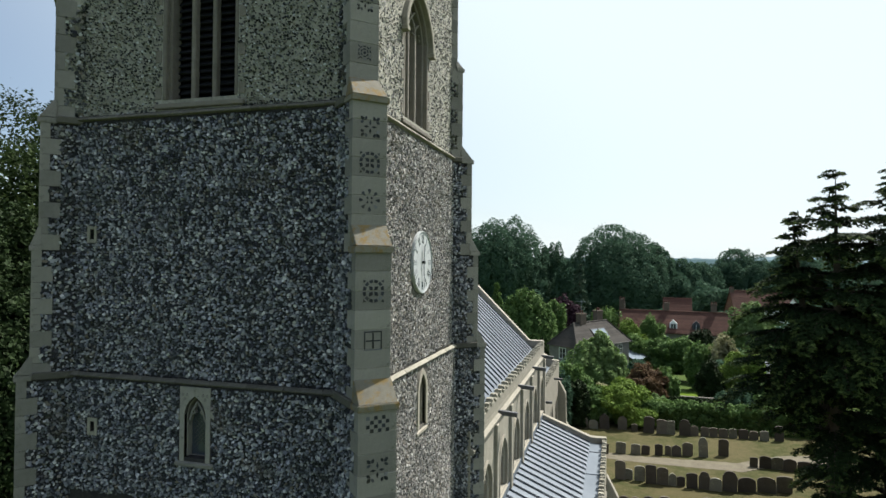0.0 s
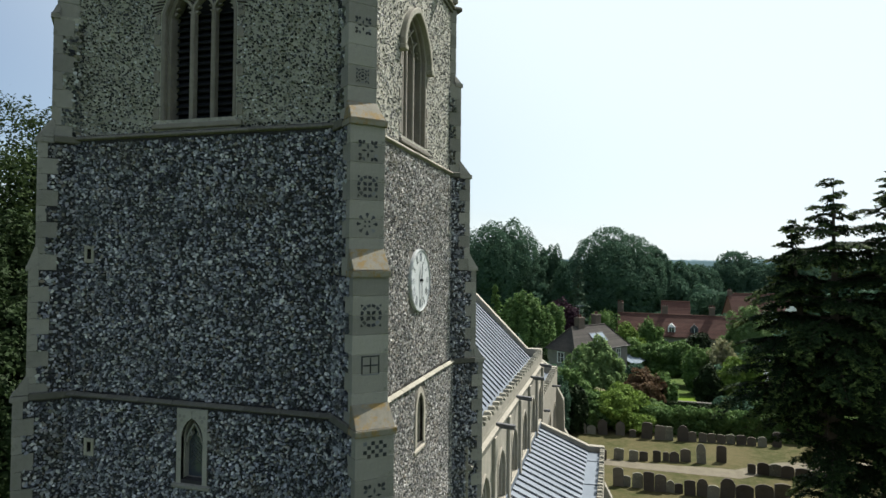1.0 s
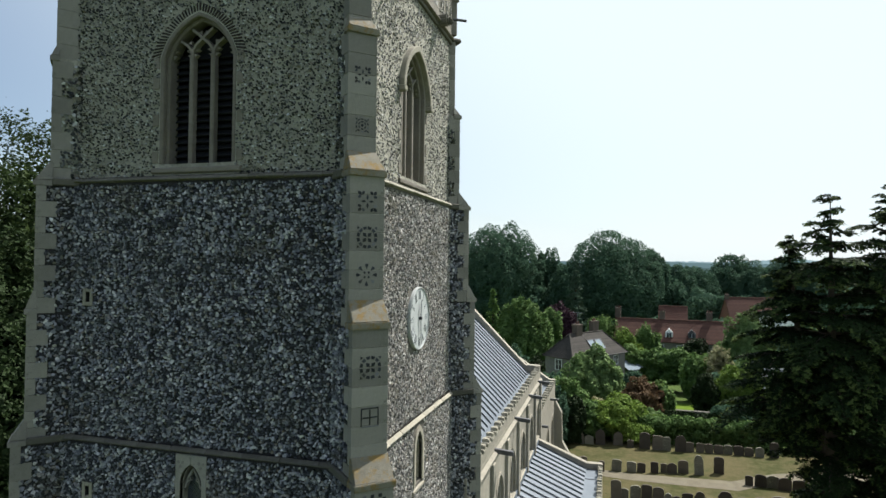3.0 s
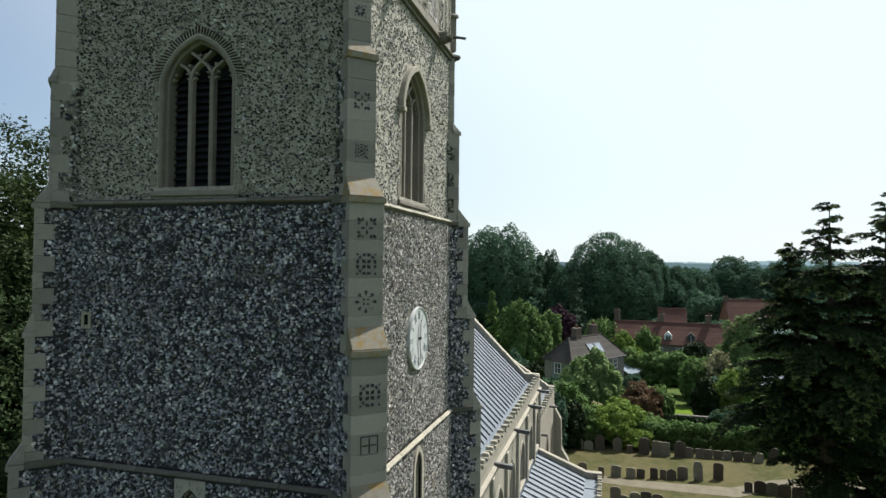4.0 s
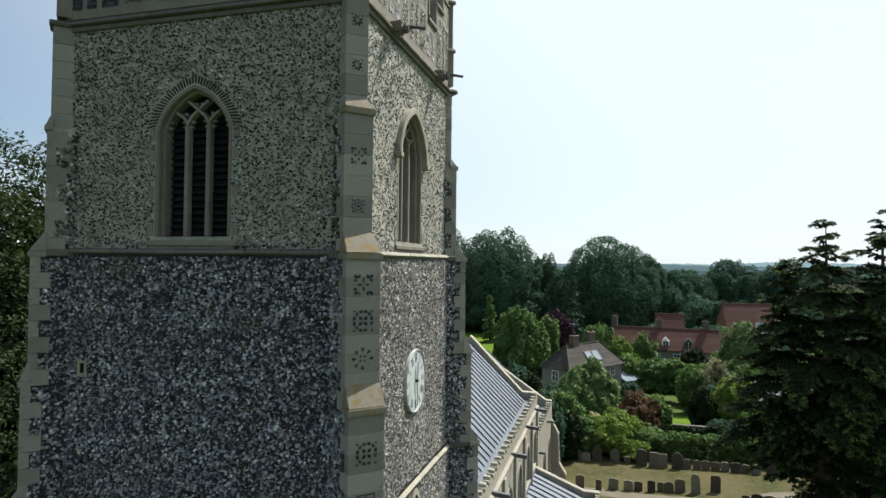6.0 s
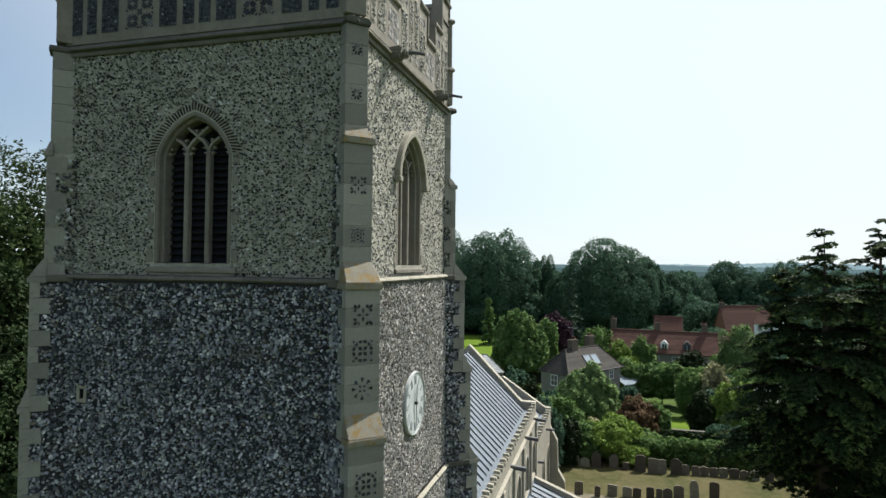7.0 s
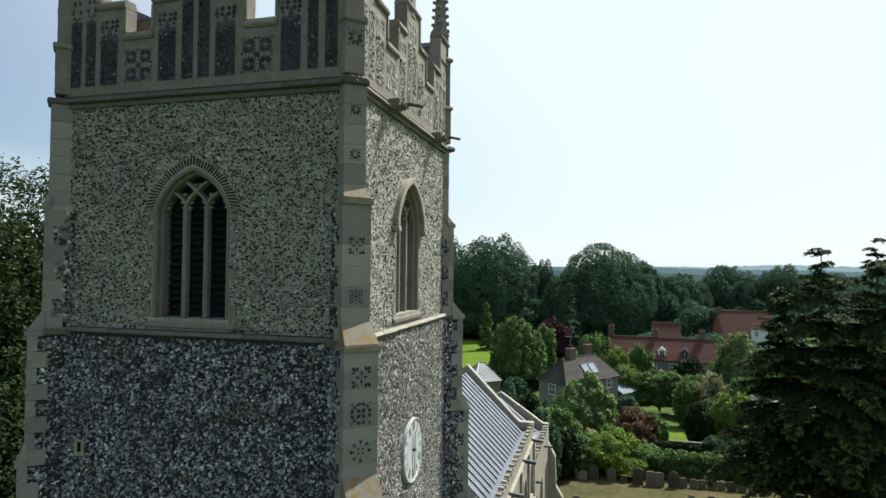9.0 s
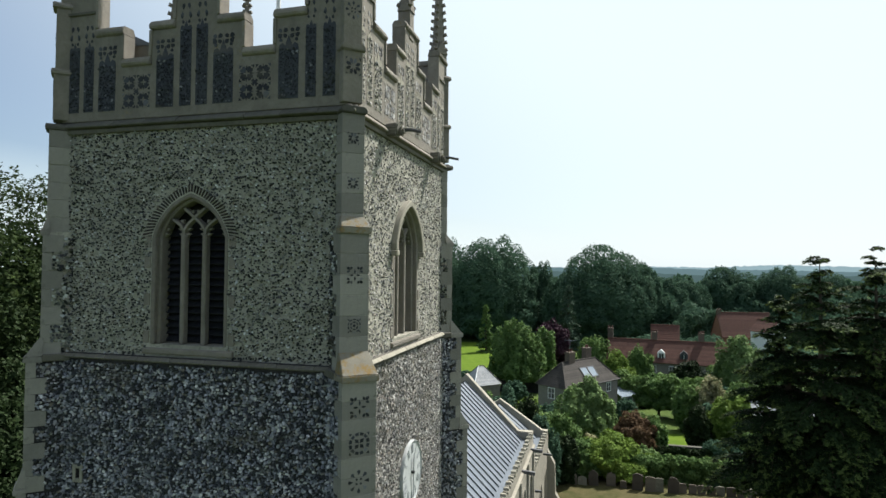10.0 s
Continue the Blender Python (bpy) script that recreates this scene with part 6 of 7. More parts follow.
broad_tree("ivy_bush", "rambling bright ivy bush at the churchyard edge", 0.8, 54.2, 3.3, 6.4, LEAF_LIME, 0.17, 17000, 23, 0.0, "bush")
broad_tree("ivy_bush", "rambling green ivy bush at the churchyard edge", -1.9, 53.0, 2.9, 4.0, LEAF_MID, 0.18, 11400, 24, 0.0, "bush")
for i, (x, y, top, w) in enumerate(((-8.2, 50.5, 7.3, 3.4), (-6.3, 49.5, 6.9, 3.2), (-4.6, 49.0, 5.7, 3.0), (-3.2, 51.5, 3.7, 3.0), (-10.5, 51.5, 6.8, 3.8))):
    broad_tree("yew_tree", "dark evergreen yew growing against the chancel", x, y, top, w, LEAF_DARK if i % 2 else LEAF_OAK, 0.17, 13300, 30 + i, 0.0, "tree", 40)

# gardens
broad_tree("willow_bush", "grey-green feathery garden bush", -1.7, 66, 5.8, 6.6, LEAF_GREY, 0.24, 17100, 41, 0.02, "bush", 44, ragged=0.08)
broad_tree("rust_bush", "brown-leaved bushy shrub beside the garden", 2.8, 61.5, 3.6, 5.2, LEAF_RUST, 0.19, 11400, 42, 0.0, "bush", ragged=0.06)
broad_tree("green_bush", "small dull green shrub", 4.9, 62.0, 3.3, 2.2, LEAF_MID, 0.18, 4940, 43, 0.0, "bush")
broad_tree("blossom_bush", "pale pinkish flowering shrub", -1.2, 57.2, 2.4, 2.3, BLOOM, 0.15, 4940, 44, 0.0, "bush")
broad_tree("yew_bush", "rounded very dark yew bush", 9.3, 66.8, 3.6, 3.3, LEAF_DARK, 0.17, 12350, 45, 0.0, "bush", 40)
broad_tree("green_bush", "bright green leafy garden shrub", 12.7, 67.5, 4.4, 5.0, LEAF_LIME, 0.22, 12350, 46, 0.0, "bush", ragged=0.08)
broad_tree("green_bush", "bright green leafy garden shrub", 16.2, 66, 3.2, 4.2, LEAF_GREY, 0.2, 8550, 47, 0.0, "bush")
broad_tree("flowering_tree", "small tree covered in cream blossom", 11.9, 76, 5.1, 3.6, BLOOM, 0.2, 6080, 48, 0.1, "tree")
broad_tree("green_bush", "mid green garden shrub", 9.6, 77, 3.9, 3.8, LEAF_MID, 0.22, 7600, 49, 0.0, "bush")
broad_tree("apple_tree", "spreading old apple tree over a lawn", 7.0, 85, 3.6, 6.2, LEAF_MID, 0.26, 11400, 50, 0.25)
broad_tree("apple_tree", "spreading garden fruit tree", 3.2, 88.5, 3.2, 4.8, LEAF_MID, 0.26, 8550, 51, 0.2)
broad_tree("willow_tree", "tall pale green willow tree", 19.3, 100, 7.2, 8.6, LEAF_GREY, 0.3, 17100, 52, 0.02, ragged=0.1)
broad_tree("green_bush", "tall mixed garden shrub", 17.5, 82, 3.6, 6.6, LEAF_MID, 0.26, 10450, 53, 0.0, "bush")
broad_tree("green_bush", "low dark garden shrub", 13.3, 108, 2.3, 6.6, LEAF_DARK, 0.28, 6650, 54, 0.0, "bush")
for i, (x, y, top, w) in enumerate(((1.9, 105, 3.6, 5.0), (6.1, 108, 4.1, 4.4), (-2.0, 118, 4.6, 6.6), (9.5, 103, 0.9, 6.5), (3.0, 97, 2.4, 5.0), (14.5, 102, 0.7, 7.0), (24, 92, 3.8, 7.5), (12.5, 90, 1.5, 5), (28, 80, 3.2, 8), (22, 74, 2.6, 6))):
    broad_tree("garden_tree", "small round-headed garden tree among shrubs", x, y, top, w, (LEAF_LIME, LEAF_MID, LEAF_MID, LEAF_GREY)[i % 4], 0.26, 8500, 60 + i, 0.05, "tree")
broad_tree("lime_tree", "dense round-crowned tree standing on grass", -14.2, 103, 8.2, 10.6, LEAF_MID, 0.32, 22800, 75, 0.04, lumps_n=60)
broad_tree("garden_tree", "smaller bushy tree beside the round tree", -12.2, 124, 5.2, 5.6, LEAF_MID, 0.34, 8550, 76, 0.05)
conifer("larch_tree", "slender young larch on the grass", -31.5, 165, 7.6, 6.0, LEAF_MID, 0.5, 77, 13, per=26)
broad_tree("copper_beech", "purple-leaved copper beech before the wood", -12.6, 150, 4.3, 9.6, LEAF_PURPLE, 0.42, 9500, 78, 0.05)
conifer("spruce_tree", "tall dark spruce before the wood", -10.1, 180, 13.0, 8.6, LEAF_SPRUCE, 0.55, 79, 16, per=40)
hedge("hedge", "dark field hedge below the park grass", [(-26, 108), (-16, 112), (-6, 112)], 2.0, 2.2, LEAF_OAK, 0.3, 9500, 80)

# close planting between the larger shrubs
for i, (x, y, top, w) in enumerate(((-12.5, 54, 6.2, 5), (-9.3, 56, 5.2, 5), (-6.5, 55, 4.8, 4.6), (-4.2, 57.5, 4.0, 4.4), (-7.2, 61, 3.6, 5), (-10.5, 64, 3.8, 5.5), (-13.5, 68, 3.4, 5), (-5.5, 68, 2.6, 4.5), (-9, 73, 2.0, 4.2), (0.5, 58.5, 2.3, 3), (3.6, 57.2, 1.7, 3), (10.8, 61.5, 1.6, 4), (14, 62.5, 2.4, 4.4), (11.8, 72, 2.6, 4.6), (14.8, 73, 3.4, 4.8), (19.5, 69, 3.0, 5), (3.4, 72, 1.4, 2.6), (2.6, 78, 1.4, 3.0), (10.9, 82, 2.4, 4.6), (14.2, 85, 2.6, 5), (19, 90, 2.4, 6), (5.0, 93, 1.2, 4), (9, 95, 1.0, 5), (24, 104, 2.8, 7), (-6, 96, 1.2, 5), (-1.5, 99, 1.8, 5), (-8, 104, 0.8, 5), (29, 95, 3, 8), (-18, 92, 1.5, 6), (-12.5, 88, 1.0, 4))):
    broad_tree("garden_shrub", "leafy shrub crowded among other garden plants", x, y, top, w, (LEAF_MID, LEAF_OAK, LEAF_LIME, LEAF_MID, LEAF_GREY, LEAF_OAK)[i % 6], 0.17 if y < 70 else 0.24, 8500, 300 + i, 0.0, "bush", 30, "garden shrubs", 0.03)

# the wood on the skyline
WOOD = [(-58, 218, 26.0, 24), (-37, 206, 26.8, 35), (-22, 216, 18.5, 15), (0.5, 208, 24.2, 39), (13, 209, 18.4, 15), (21.5, 222, 13.8, 15), (31, 248, 12.4, 19), (47, 262, 17.8, 26), (67, 262, 18.0, 24), (84, 270, 16, 26), (-74, 214, 27, 26), (-90, 220, 26, 26), (104, 260, 17, 28), (-14, 200, 13, 12)]
for i, (x, y, top, w) in enumerate(WOOD):
    broad_tree("woodland_tree", "tall dark broad-leaved tree at the wood's edge", x, y, top, w, LEAF_OAK, 0.42, int(1550 * w) if -70 < x < 90 else 6000, 100 + i, 0.0, "tree", 60 + int(3 * w), "trees of the skyline wood", 0.010, 2.05)


def far_belt(name, label, x0, x1, y0, y1, low, high, count, leaf, seed):
    g = np.random.default_rng(seed)
    lumps = []
    for i in range(int((x1 - x0) / 3)):
        x, y = g.uniform(x0, x1), g.uniform(y0, y1)
        t = g.uniform(low, high) * (1 + 0.25 * math.sin(x * 0.11))
        for k in range(5):
            lumps.append((x + g.normal(0, 2.5), y + g.normal(0, 2), gz(x, y) + t * (0.2 + 0.18 * k), 3.2 * g.uniform(0.7, 1.2), 0.85))
    v, f = lump_leaves(lumps, count, leaf, g)
    return thing(name, label, "woodland", kind="stuff", me=fast_mesh(name, v, f), material=LEAF_OAK)


far_belt("wood_undergrowth", "dark undergrowth and lower trees of the wood", -110, 40, 196, 222, 6, 13, 42000, 0.85, 201)
far_belt("far_woods", "belt of distant trees beyond the village", 18, 150, 235, 300, 8, 14, 36000, 1.1, 202)
far_belt("far_woods", "distant woods beyond the fields", -300, 600, 420, 640, 11, 15, 34000, 2.2, 203)


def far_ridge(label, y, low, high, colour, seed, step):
    """The distance as one long uneven skyline, its haze painted as a glowing colour."""
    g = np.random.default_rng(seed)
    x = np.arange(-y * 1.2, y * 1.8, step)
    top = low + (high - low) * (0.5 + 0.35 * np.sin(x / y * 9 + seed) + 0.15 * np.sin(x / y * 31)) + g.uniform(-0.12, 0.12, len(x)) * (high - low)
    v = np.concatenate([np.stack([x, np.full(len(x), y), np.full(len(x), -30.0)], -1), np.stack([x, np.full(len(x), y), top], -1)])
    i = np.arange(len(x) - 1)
    n = Nodes("painted_haze")
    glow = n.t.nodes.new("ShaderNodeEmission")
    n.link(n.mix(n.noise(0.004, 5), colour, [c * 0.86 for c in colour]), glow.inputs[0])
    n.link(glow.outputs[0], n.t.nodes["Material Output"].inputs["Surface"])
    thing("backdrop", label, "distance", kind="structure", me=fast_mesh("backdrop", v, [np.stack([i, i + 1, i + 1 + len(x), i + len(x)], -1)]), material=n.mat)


# further ridges are painted paler and bluer, as haze would turn them
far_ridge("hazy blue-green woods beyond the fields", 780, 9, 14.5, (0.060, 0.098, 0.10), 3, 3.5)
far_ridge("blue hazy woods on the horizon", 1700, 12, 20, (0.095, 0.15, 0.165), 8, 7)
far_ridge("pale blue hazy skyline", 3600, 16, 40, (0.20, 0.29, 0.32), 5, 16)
far_belt("wood_undergrowth", "dark trees closing the view behind the village", 52, 170, 185, 236, 7, 11, 30000, 0.8, 206)
far_belt("village_trees", "garden trees among the village roofs", 4, 60, 134, 175, 3, 5.5, 26000, 0.42, 205)

# tall trees north of the tower
for i, (x, y, top, w) in enumerate(((-31.0, 27.0, 22.3, 13), (-27.5, 21.0, 16.0, 11), (-36, 33, 20.5, 13), (-40, 22, 19, 12))):
    broad_tree("churchyard_tree", "tall leafy tree close to the north side of the tower", x, y, top, w, LEAF_NORTH if i == 0 else LEAF_DARK, 0.145, (70000, 50000, 22000, 8000)[i], 130 + i, 0.03, "tree", 130, "", 0.045)

# ---- houses beyond the churchyard ----
def tiled_slope(parent, corners, courses, mat, proud=0.035):
    """A roof slope of overlapping tile courses between four corners: eave left, eave right, top right, top left."""
    e0, e1, t1, t0 = (Vector(c) for c in corners)
    nrm = (e1 - e0).cross(t0 - e0).normalized()
    for i in range(courses):
        a, b = i / courses, (i + 1) / courses + 0.01
        s = Shape()
        lo0, lo1, hi0, hi1 = e0.lerp(t0, a), e1.lerp(t1, a), e0.lerp(t0, min(1, b)), e1.lerp(t1, min(1, b))
        s.add([lo0 + nrm * proud, lo1 + nrm * proud, hi1 + nrm * 0.004, hi0 + nrm * 0.004, lo0 - nrm * 0.02, lo1 - nrm * 0.02, hi1 - nrm * 0.02, hi0 - nrm * 0.02],
              [(0, 1, 2, 3), (7, 6, 5, 4), (0, 4, 5, 1), (1, 5, 6, 2), (2, 6, 7, 3), (3, 7, 4, 0)])
        part("tile_course", s, mat, parent)


def sash(parent, m, w, h):
    win = part("window", Shape().ring([(-w / 2, 0), (w / 2, 0), (w / 2, h), (-w / 2, h)], [(-w / 2 - 0.09, -0.09), (w / 2 + 0.09, -0.09), (w / 2 + 0.09, h + 0.09), (-w / 2 - 0.09, h + 0.09)], -0.06, 0.05, closed=True), WHITE_PAINT, parent, "white painted window", m)
    part("glazing_bar", Shape().box(-0.025, 0.025, -0.05, 0.0, 0, h), WHITE_PAINT, win)
    part("glazing_bar", Shape().box(-w / 2, w / 2, -0.045, 0.0, h / 2 - 0.025, h / 2 + 0.025), WHITE_PAINT, win)
    part("pane", Shape().box(-w / 2, w / 2, 0.0, 0.02, 0, h), GLASS_DARK, win, "dark window glass")
    return win


def chimney(parent, m, w, d, h, pots, mat):
    s = Shape().box(-w / 2, w / 2, -d / 2, d / 2, -0.8, h)
    s.box(-w / 2 - 0.06, w / 2 + 0.06, -d / 2 - 0.06, d / 2 + 0.06, h - 0.22, h - 0.05)
    c = part("chimney", s, mat, parent, "dark brick chimney stack", m)
    for i in range(pots):
        part("chimney_pot", Shape().tube([((i - (pots - 1) / 2) * 0.34, 0, h - 0.02), ((i - (pots - 1) / 2) * 0.34, 0, h + 0.35)], [0.12, 0.10], 8), PANTILE, c, "clay pot")
    return c


# grey house with hipped roof
HG = gz(-4, 78)
house = thing("grey_house", "grey rendered house with hipped brown tile roof and skylights", "house", pose(-4.44, 74.15, HG, 0, 0, 55.65))
FL, DL, EZ, RZ = 11.67, 4.8, 3.16 - HG, 5.75 - HG
part("wall", Shape().box(0.3, FL - 0.3, 0.3, DL - 0.3, 0, EZ), RENDER_WALL, house, "grey rendered walls")
ov = 0.25
e = [(-ov + 0.3, -ov + 0.3, EZ - 0.1), (FL + ov - 0.3, -ov + 0.3, EZ - 0.1), (FL + ov - 0.3, DL + ov - 0.3, EZ - 0.1), (-ov + 0.3, DL + ov - 0.3, EZ - 0.1)]
ra, rb = (DL / 2, DL / 2, RZ), (FL - DL / 2, DL / 2, RZ)
roof = part("roof", Shape().add(e + [ra, rb], [(0, 1, 5, 4), (1, 2, 5), (2, 3, 4, 5), (3, 0, 4), (3, 2, 1, 0)]), ROOF_TILE, house, "brown plain-tiled hipped roof")
tiled_slope(roof, (e[0], e[1], rb, ra), 22, ROOF_TILE)
tiled_slope(roof, (e[3], e[0], ra, ra), 22, ROOF_TILE)
for a, b in ((e[0], ra), (e[1], rb), (ra, rb), (e[3], ra)):
    part("ridge_tile", Shape().tube([Vector(a) + Vector((0, 0, 0.04)), Vector(b) + Vector((0, 0, 0.06))], 0.09, 6), ROOF_TILE, roof, "rounded ridge tiles")
gut = Shape().tube([Vector(e[0]) + Vector((0, -0.06, 0.0)), Vector(e[1]) + Vector((0, -0.06, 0.0))], 0.06, 6)
part("gutter", gut, IRON, house, "dark gutter")
slope = (Vector(ra) - Vector((ra[0], e[0][1], EZ - 0.1)))
up = slope.normalized()
for i in range(2):
    m = Matrix.Translation(Vector((5.45 + i * 1.5, e[0][1], EZ - 0.1)) + slope * 0.28) @ Matrix(((1, 0, 0, 0), (0, up.y, -up.z, 0), (0, up.z, up.y, 0), (0, 0, 0, 1)))
    fr = part("skylight", Shape().ring([(-0.6, 0), (0.6, 0), (0.6, 1), (-0.6, 1)], [(-0.7, -0.08), (0.7, -0.08), (0.7, 1.08), (-0.7, 1.08)], 0, 0.1, Matrix(((1, 0, 0, 0), (0, 0, 1.35, 0), (0, -1, 0, 0.14), (0, 0, 0, 1))), True), LEAD_DARK, house, "roof window with grey frame", m)
    part("pane", Shape().box(-0.6, 0.6, 0.0, 1.35, 0.08, 0.10), SKY_GLASS, fr, "pale reflecting glass")
chimney(house, pose(4.1, DL / 2 + 0.1, RZ), 1.2, 0.7, 1.2, 2, CHIMNEY)
chimney(house, pose(8.7, DL / 2 + 0.9, RZ - 0.6), 1.2, 0.7, 1.9, 2, CHIMNEY)
aerial = Shape().tube([(0, 0, 0), (0, 0, 1.6)], 0.025, 5)
for i in range(6):
    aerial.tube([(-0.5 + 0.03 * i, -0.6 + i * 0.24, 1.5), (0.5 - 0.03 * i, -0.6 + i * 0.24, 1.5)], 0.015, 4)
aerial.tube([(0, -0.7, 1.5), (0, 0.7, 1.5)], 0.02, 4)
part("aerial", aerial, LEAD, house, "metal television aerial", pose(4.1, DL / 2 + 0.1, RZ + 1.15))
for u, z, w, h in ((1.6, 2.9, 0.9, 1.15), (9.3, 3.2, 0.8, 1.05), (5.2, 0.7, 1.2, 1.2)):
    sash(house, pose(u, 0.3, z), w, h)
for v, z in ((2.4, 3.1), (3.3, 0.6)):
    sash(house, pose(0.3, v, z, 0, 0, -90), 0.9, 1.2)
cons = thing("conservatory", "white framed conservatory with a pale glass roof", "conservatory", pose(2.3, 84.2, gz(3, 84), 0, 0, 45))
cf = Shape()
for x in (0, 1.0, 2.0, 3.0):
    cf.box(x - 0.05, x + 0.05, -0.05, 0.05, 0, 2.3)
cf.box(-0.05, 3.05, -0.06, 0.06, 2.3, 2.42)
for y in (1.2, 2.4):
    cf.box(2.95, 3.05, y - 0.05, y + 0.05, 0, 2.3)
part("post", cf, WHITE_PAINT, cons, "white window posts")
for x in (0, 1.0, 2.0):
    part("pane", Shape().box(x + 0.06, x + 0.94, -0.015, 0.015, 0.6, 2.28), SKY_GLASS, cons, "clear side glass")
    part("base_wall", Shape().box(x + 0.051, x + 0.949, -0.06, 0.06, 0, 0.58), RENDER_WALL, cons)
    part("roof_pane", Shape().add([(x, -0.1, 2.44), (x + 0.96, -0.1, 2.44), (x + 0.96, 2.4, 3.3), (x, 2.4, 3.3), (x, -0.1, 2.41), (x + 0.96, -0.1, 2.41), (x + 0.96, 2.4, 3.27), (x, 2.4, 3.27)], [(0, 1, 2, 3), (7, 6, 5, 4), (0, 4, 5, 1), (1, 5, 6, 2), (2, 6, 7, 3), (3, 7, 4, 0)]), SKY_GLASS, cons, "pale blue roof glass")


# long red-roofed range
def gabled(name, label, x, y, deg, length, depth, eave, ridge, wall_mat, roof_mat, courses=16):
    z0 = gz(x, y)
    h = thing(name, label, "house", pose(x, y, z0, 0, 0, deg))
    ez, rz = eave - z0, ridge - z0
    part("wall", Shape().box(0, length, 0, depth, 0, ez), wall_mat, h, "plain walls")
    for a in (0, length - 0.3):
        part("gable", Shape().add([(a, 0, ez), (a, depth, ez), (a, depth / 2, rz - 0.1), (a + 0.3, 0, ez), (a + 0.3, depth, ez), (a + 0.3, depth / 2, rz - 0.1)], [(0, 2, 1), (3, 4, 5), (0, 3, 5, 2), (1, 2, 5, 4), (0, 1, 4, 3)]), wall_mat, h, "gable end")
    f0, f1, r0, r1, b0, b1 = (-0.2, -0.3, ez - 0.2), (length + 0.2, -0.3, ez - 0.2), (-0.2, depth / 2, rz), (length + 0.2, depth / 2, rz), (-0.2, depth + 0.3, ez - 0.2), (length + 0.2, depth + 0.3, ez - 0.2)
    up_ = Vector((0, 0, 0.12))
    pts = [Vector(p) for p in (f0, f1, r1, r0, b1, b0)]
    roof = part("roof", Shape().add([p for p in pts] + [p - up_ for p in pts], [(0, 1, 2, 3), (3, 2, 4, 5), (6, 9, 8, 7), (9, 11, 10, 8), (0, 6, 7, 1), (1, 7, 8, 2), (2, 8, 10, 4), (4, 10, 11, 5), (5, 11, 9, 3), (3, 9, 6, 0)]), roof_mat, h, "pitched tile roof")
    tiled_slope(roof, (f0, f1, r1, r0), courses, roof_mat, 0.04)
    part("ridge_tile", Shape().tube([Vector(r0) + Vector((0, 0, 0.05)), Vector(r1) + Vector((0, 0, 0.05))], 0.12, 6), roof_mat, roof, "ridge tiles")
    for i in range(int(length / 3.2)):
        sash(h, pose(1.6 + i * 3.2, 0, max(0.5, ez - 2.0)), 0.9, 1.2)
    return h, ez, rz


rng_house, ez, rz = gabled("red_roofed_house", "long old house with red pantile roof, dormers and chimneys", 0.6, 116.5, -5, 22.5, 6.0, 0.9, 4.35, RENDER_WALL, PANTILE, 20)
for x in (0.3, 8.2, 16.2):
    chimney(rng_house, pose(x, 3.3, rz), 1.0, 0.7, 2.0 if x < 1 else 1.6, 3, CHIMNEY)
for x in (9.4, 13.2):
    d = part("dormer", Shape().prism([(-0.65, 0), (0.65, 0), (0.65, 1.1), (0, 1.75), (-0.65, 1.1)], 0.4, 2.4), WHITE_PAINT if x < 12 else LEAD_DARK, rng_house, "small gabled dormer", pose(x, 0.0, ez + 0.35))
    part("pane", Shape().box(-0.4, 0.4, 0.37, 0.395, 0.2, 1.05), GLASS_DARK, d, "dark dormer glass")
    part("glazing_bar", Shape().box(-0.03, 0.03, 0.35, 0.368, 0.2, 1.05), WHITE_PAINT, d)
gabled("red_roofed_cottage", "small cottage with red pantile roof", 9.4, 131, -5, 5.2, 5.0, 2.6, 5.9, BRICK_RED, PANTILE, 10)
big, _, _ = gabled("red_roofed_barn", "large brick building with steep red roof", 31.6, 181, 10, 14, 9, -0.9, 5.4, BRICK_RED, PANTILE, 14)
chimney(big, pose(0.4, 4.5, 5.4 - gz(31.6, 181)), 1.1, 0.8, 0.9, 2, CHIMNEY)
gabled("white_cottage", "white gabled cottage with red roof", 36.2, 170, -52, 6, 5.0, 2.2, 4.8, WHITE_PAINT, PANTILE, 10)
slate = thing("slate_outbuilding", "low outbuilding with lichened slate hipped roof", "outbuilding", pose(-17.6, 83.4, gz(-17, 84), 0, 0, 45))
sz = gz(-17, 84)
part("wall", Shape().box(0.2, 4.6, 0.2, 3.8, 0, 0.9 - sz), RENDER_WALL, slate, "plain stone walls")
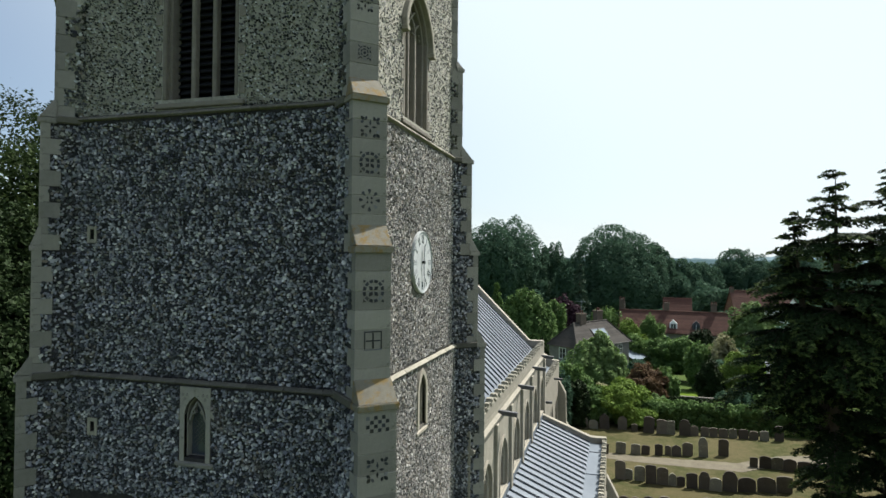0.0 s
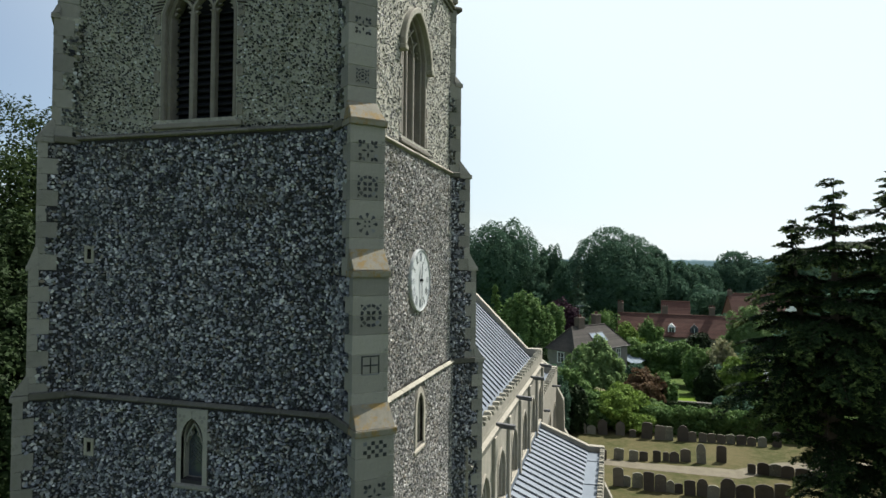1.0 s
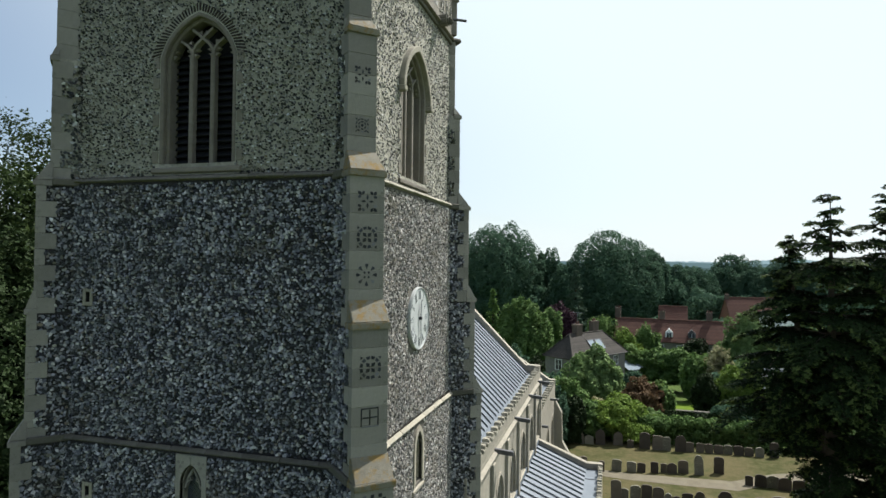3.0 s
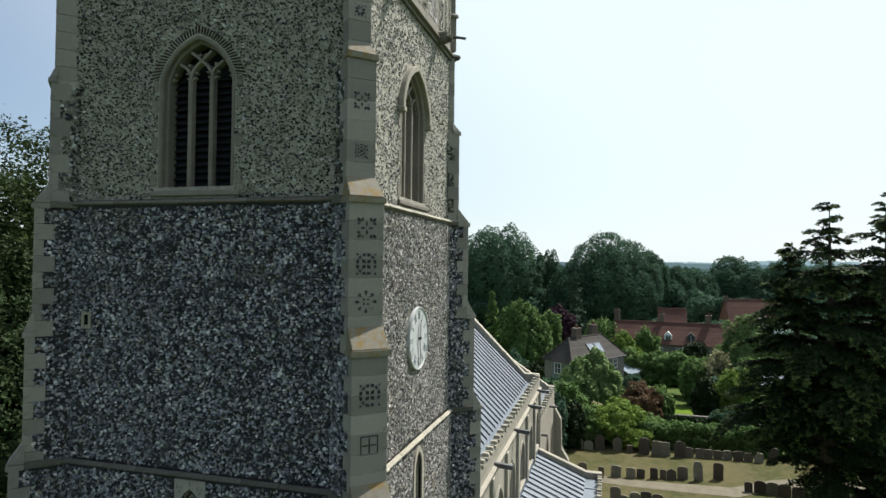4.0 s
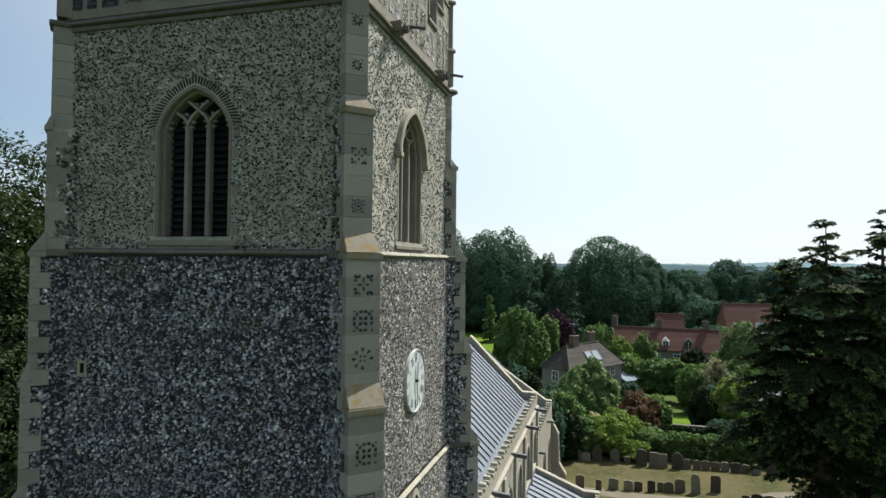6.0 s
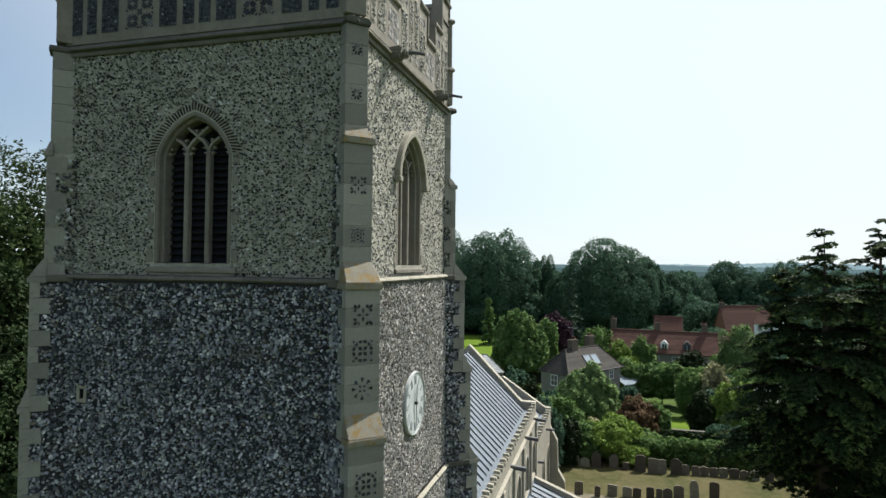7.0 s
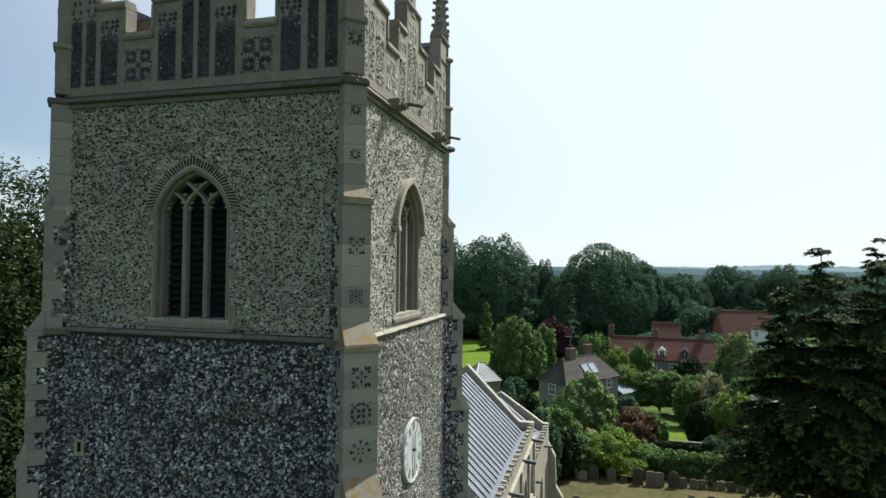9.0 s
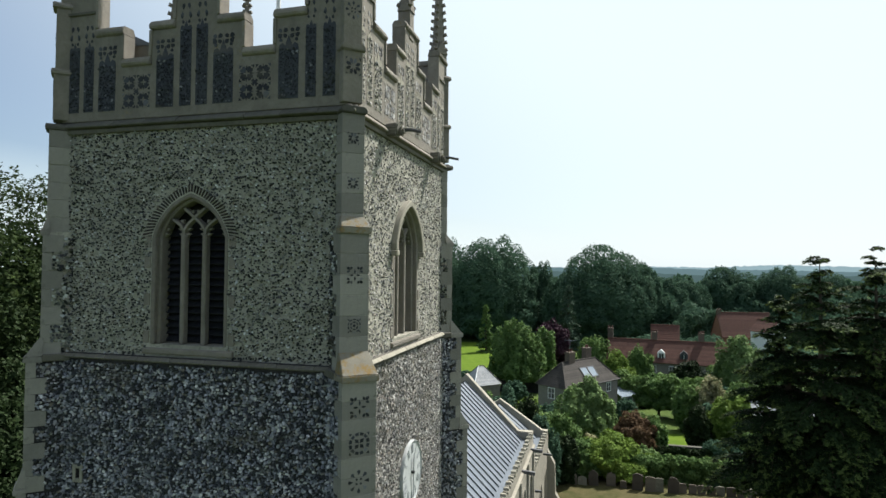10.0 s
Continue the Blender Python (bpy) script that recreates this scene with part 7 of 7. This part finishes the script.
se = [(0, 0, 0.85 - sz), (4.8, 0, 0.85 - sz), (4.8, 4.0, 0.85 - sz), (0, 4.0, 0.85 - sz)]
sa, sb = (2.0, 2.0, 3.3 - sz), (2.9, 2.0, 3.3 - sz)
sroof = part("roof", Shape().add(se + [sa, sb], [(0, 1, 5, 4), (1, 2, 5), (2, 3, 4, 5), (3, 0, 4), (3, 2, 1, 0)]), SLATE, slate, "slate roof patched with pale lichen")
tiled_slope(sroof, (se[0], se[1], sb, sa), 12, SLATE)
tiled_slope(sroof, (se[3], se[0], sa, sa), 12, SLATE)
for p, q in ((se[0], sa), (se[1], sb), (sa, sb), (se[3], sa)):
    part("ridge_tile", Shape().tube([Vector(p) + Vector((0, 0, 0.03)), Vector(q) + Vector((0, 0, 0.05))], 0.07, 6), WHITE_PAINT if q == sa and p == se[0] else LIME_DARK, sroof, "mortared ridge")
gabled("garden_building", "pale rendered garden building with a grey roof behind cedars", 15.6, 69.5, 12, 7.0, 4.0, 1.6, 3.6, WHITE_PAINT, SLATE, 10)

# garden wall along the boundary
wall = thing("garden_wall", "low dark flint garden wall behind the hedge", "wall", pose(2.0, 61.6, gz(6, 61.6)))
part("wall_body", Shape().box(0, 13.5, 0, 0.35, -0.2, 1.35).mesh("wall_body", 0.02), MORTAR_DARK, wall, "flint and mortar wall")
part("coping", Shape().box(-0.05, 13.55, -0.06, 0.41, 1.352, 1.45).mesh("coping", 0.02), LIME_STAIN, wall, "stone coping")
v, f = flint_field(0, 13.5, 0, 1.3, 0.12, 0.95, 0.5, lambda u, z: u > -1, 77)
part("flintwork", fast_mesh("flintwork", v, f), FLINT_BLUE, wall, "grey flints", kind="stuff")
far_wall = thing("garden_wall", "long dark brick wall below the park", "wall", pose(-25, 99, gz(-20, 99), 0, 0, 8))
part("wall_body", Shape().box(0, 22, 0, 0.35, -0.5, 1.9).mesh("wall_body", 0.02), MORTAR_DARK, far_wall, "old dark brickwork")
part("coping", Shape().box(-0.05, 22.05, -0.06, 0.41, 1.902, 2.02).mesh("coping", 0.02), LIME_DARK, far_wall, "stone coping")
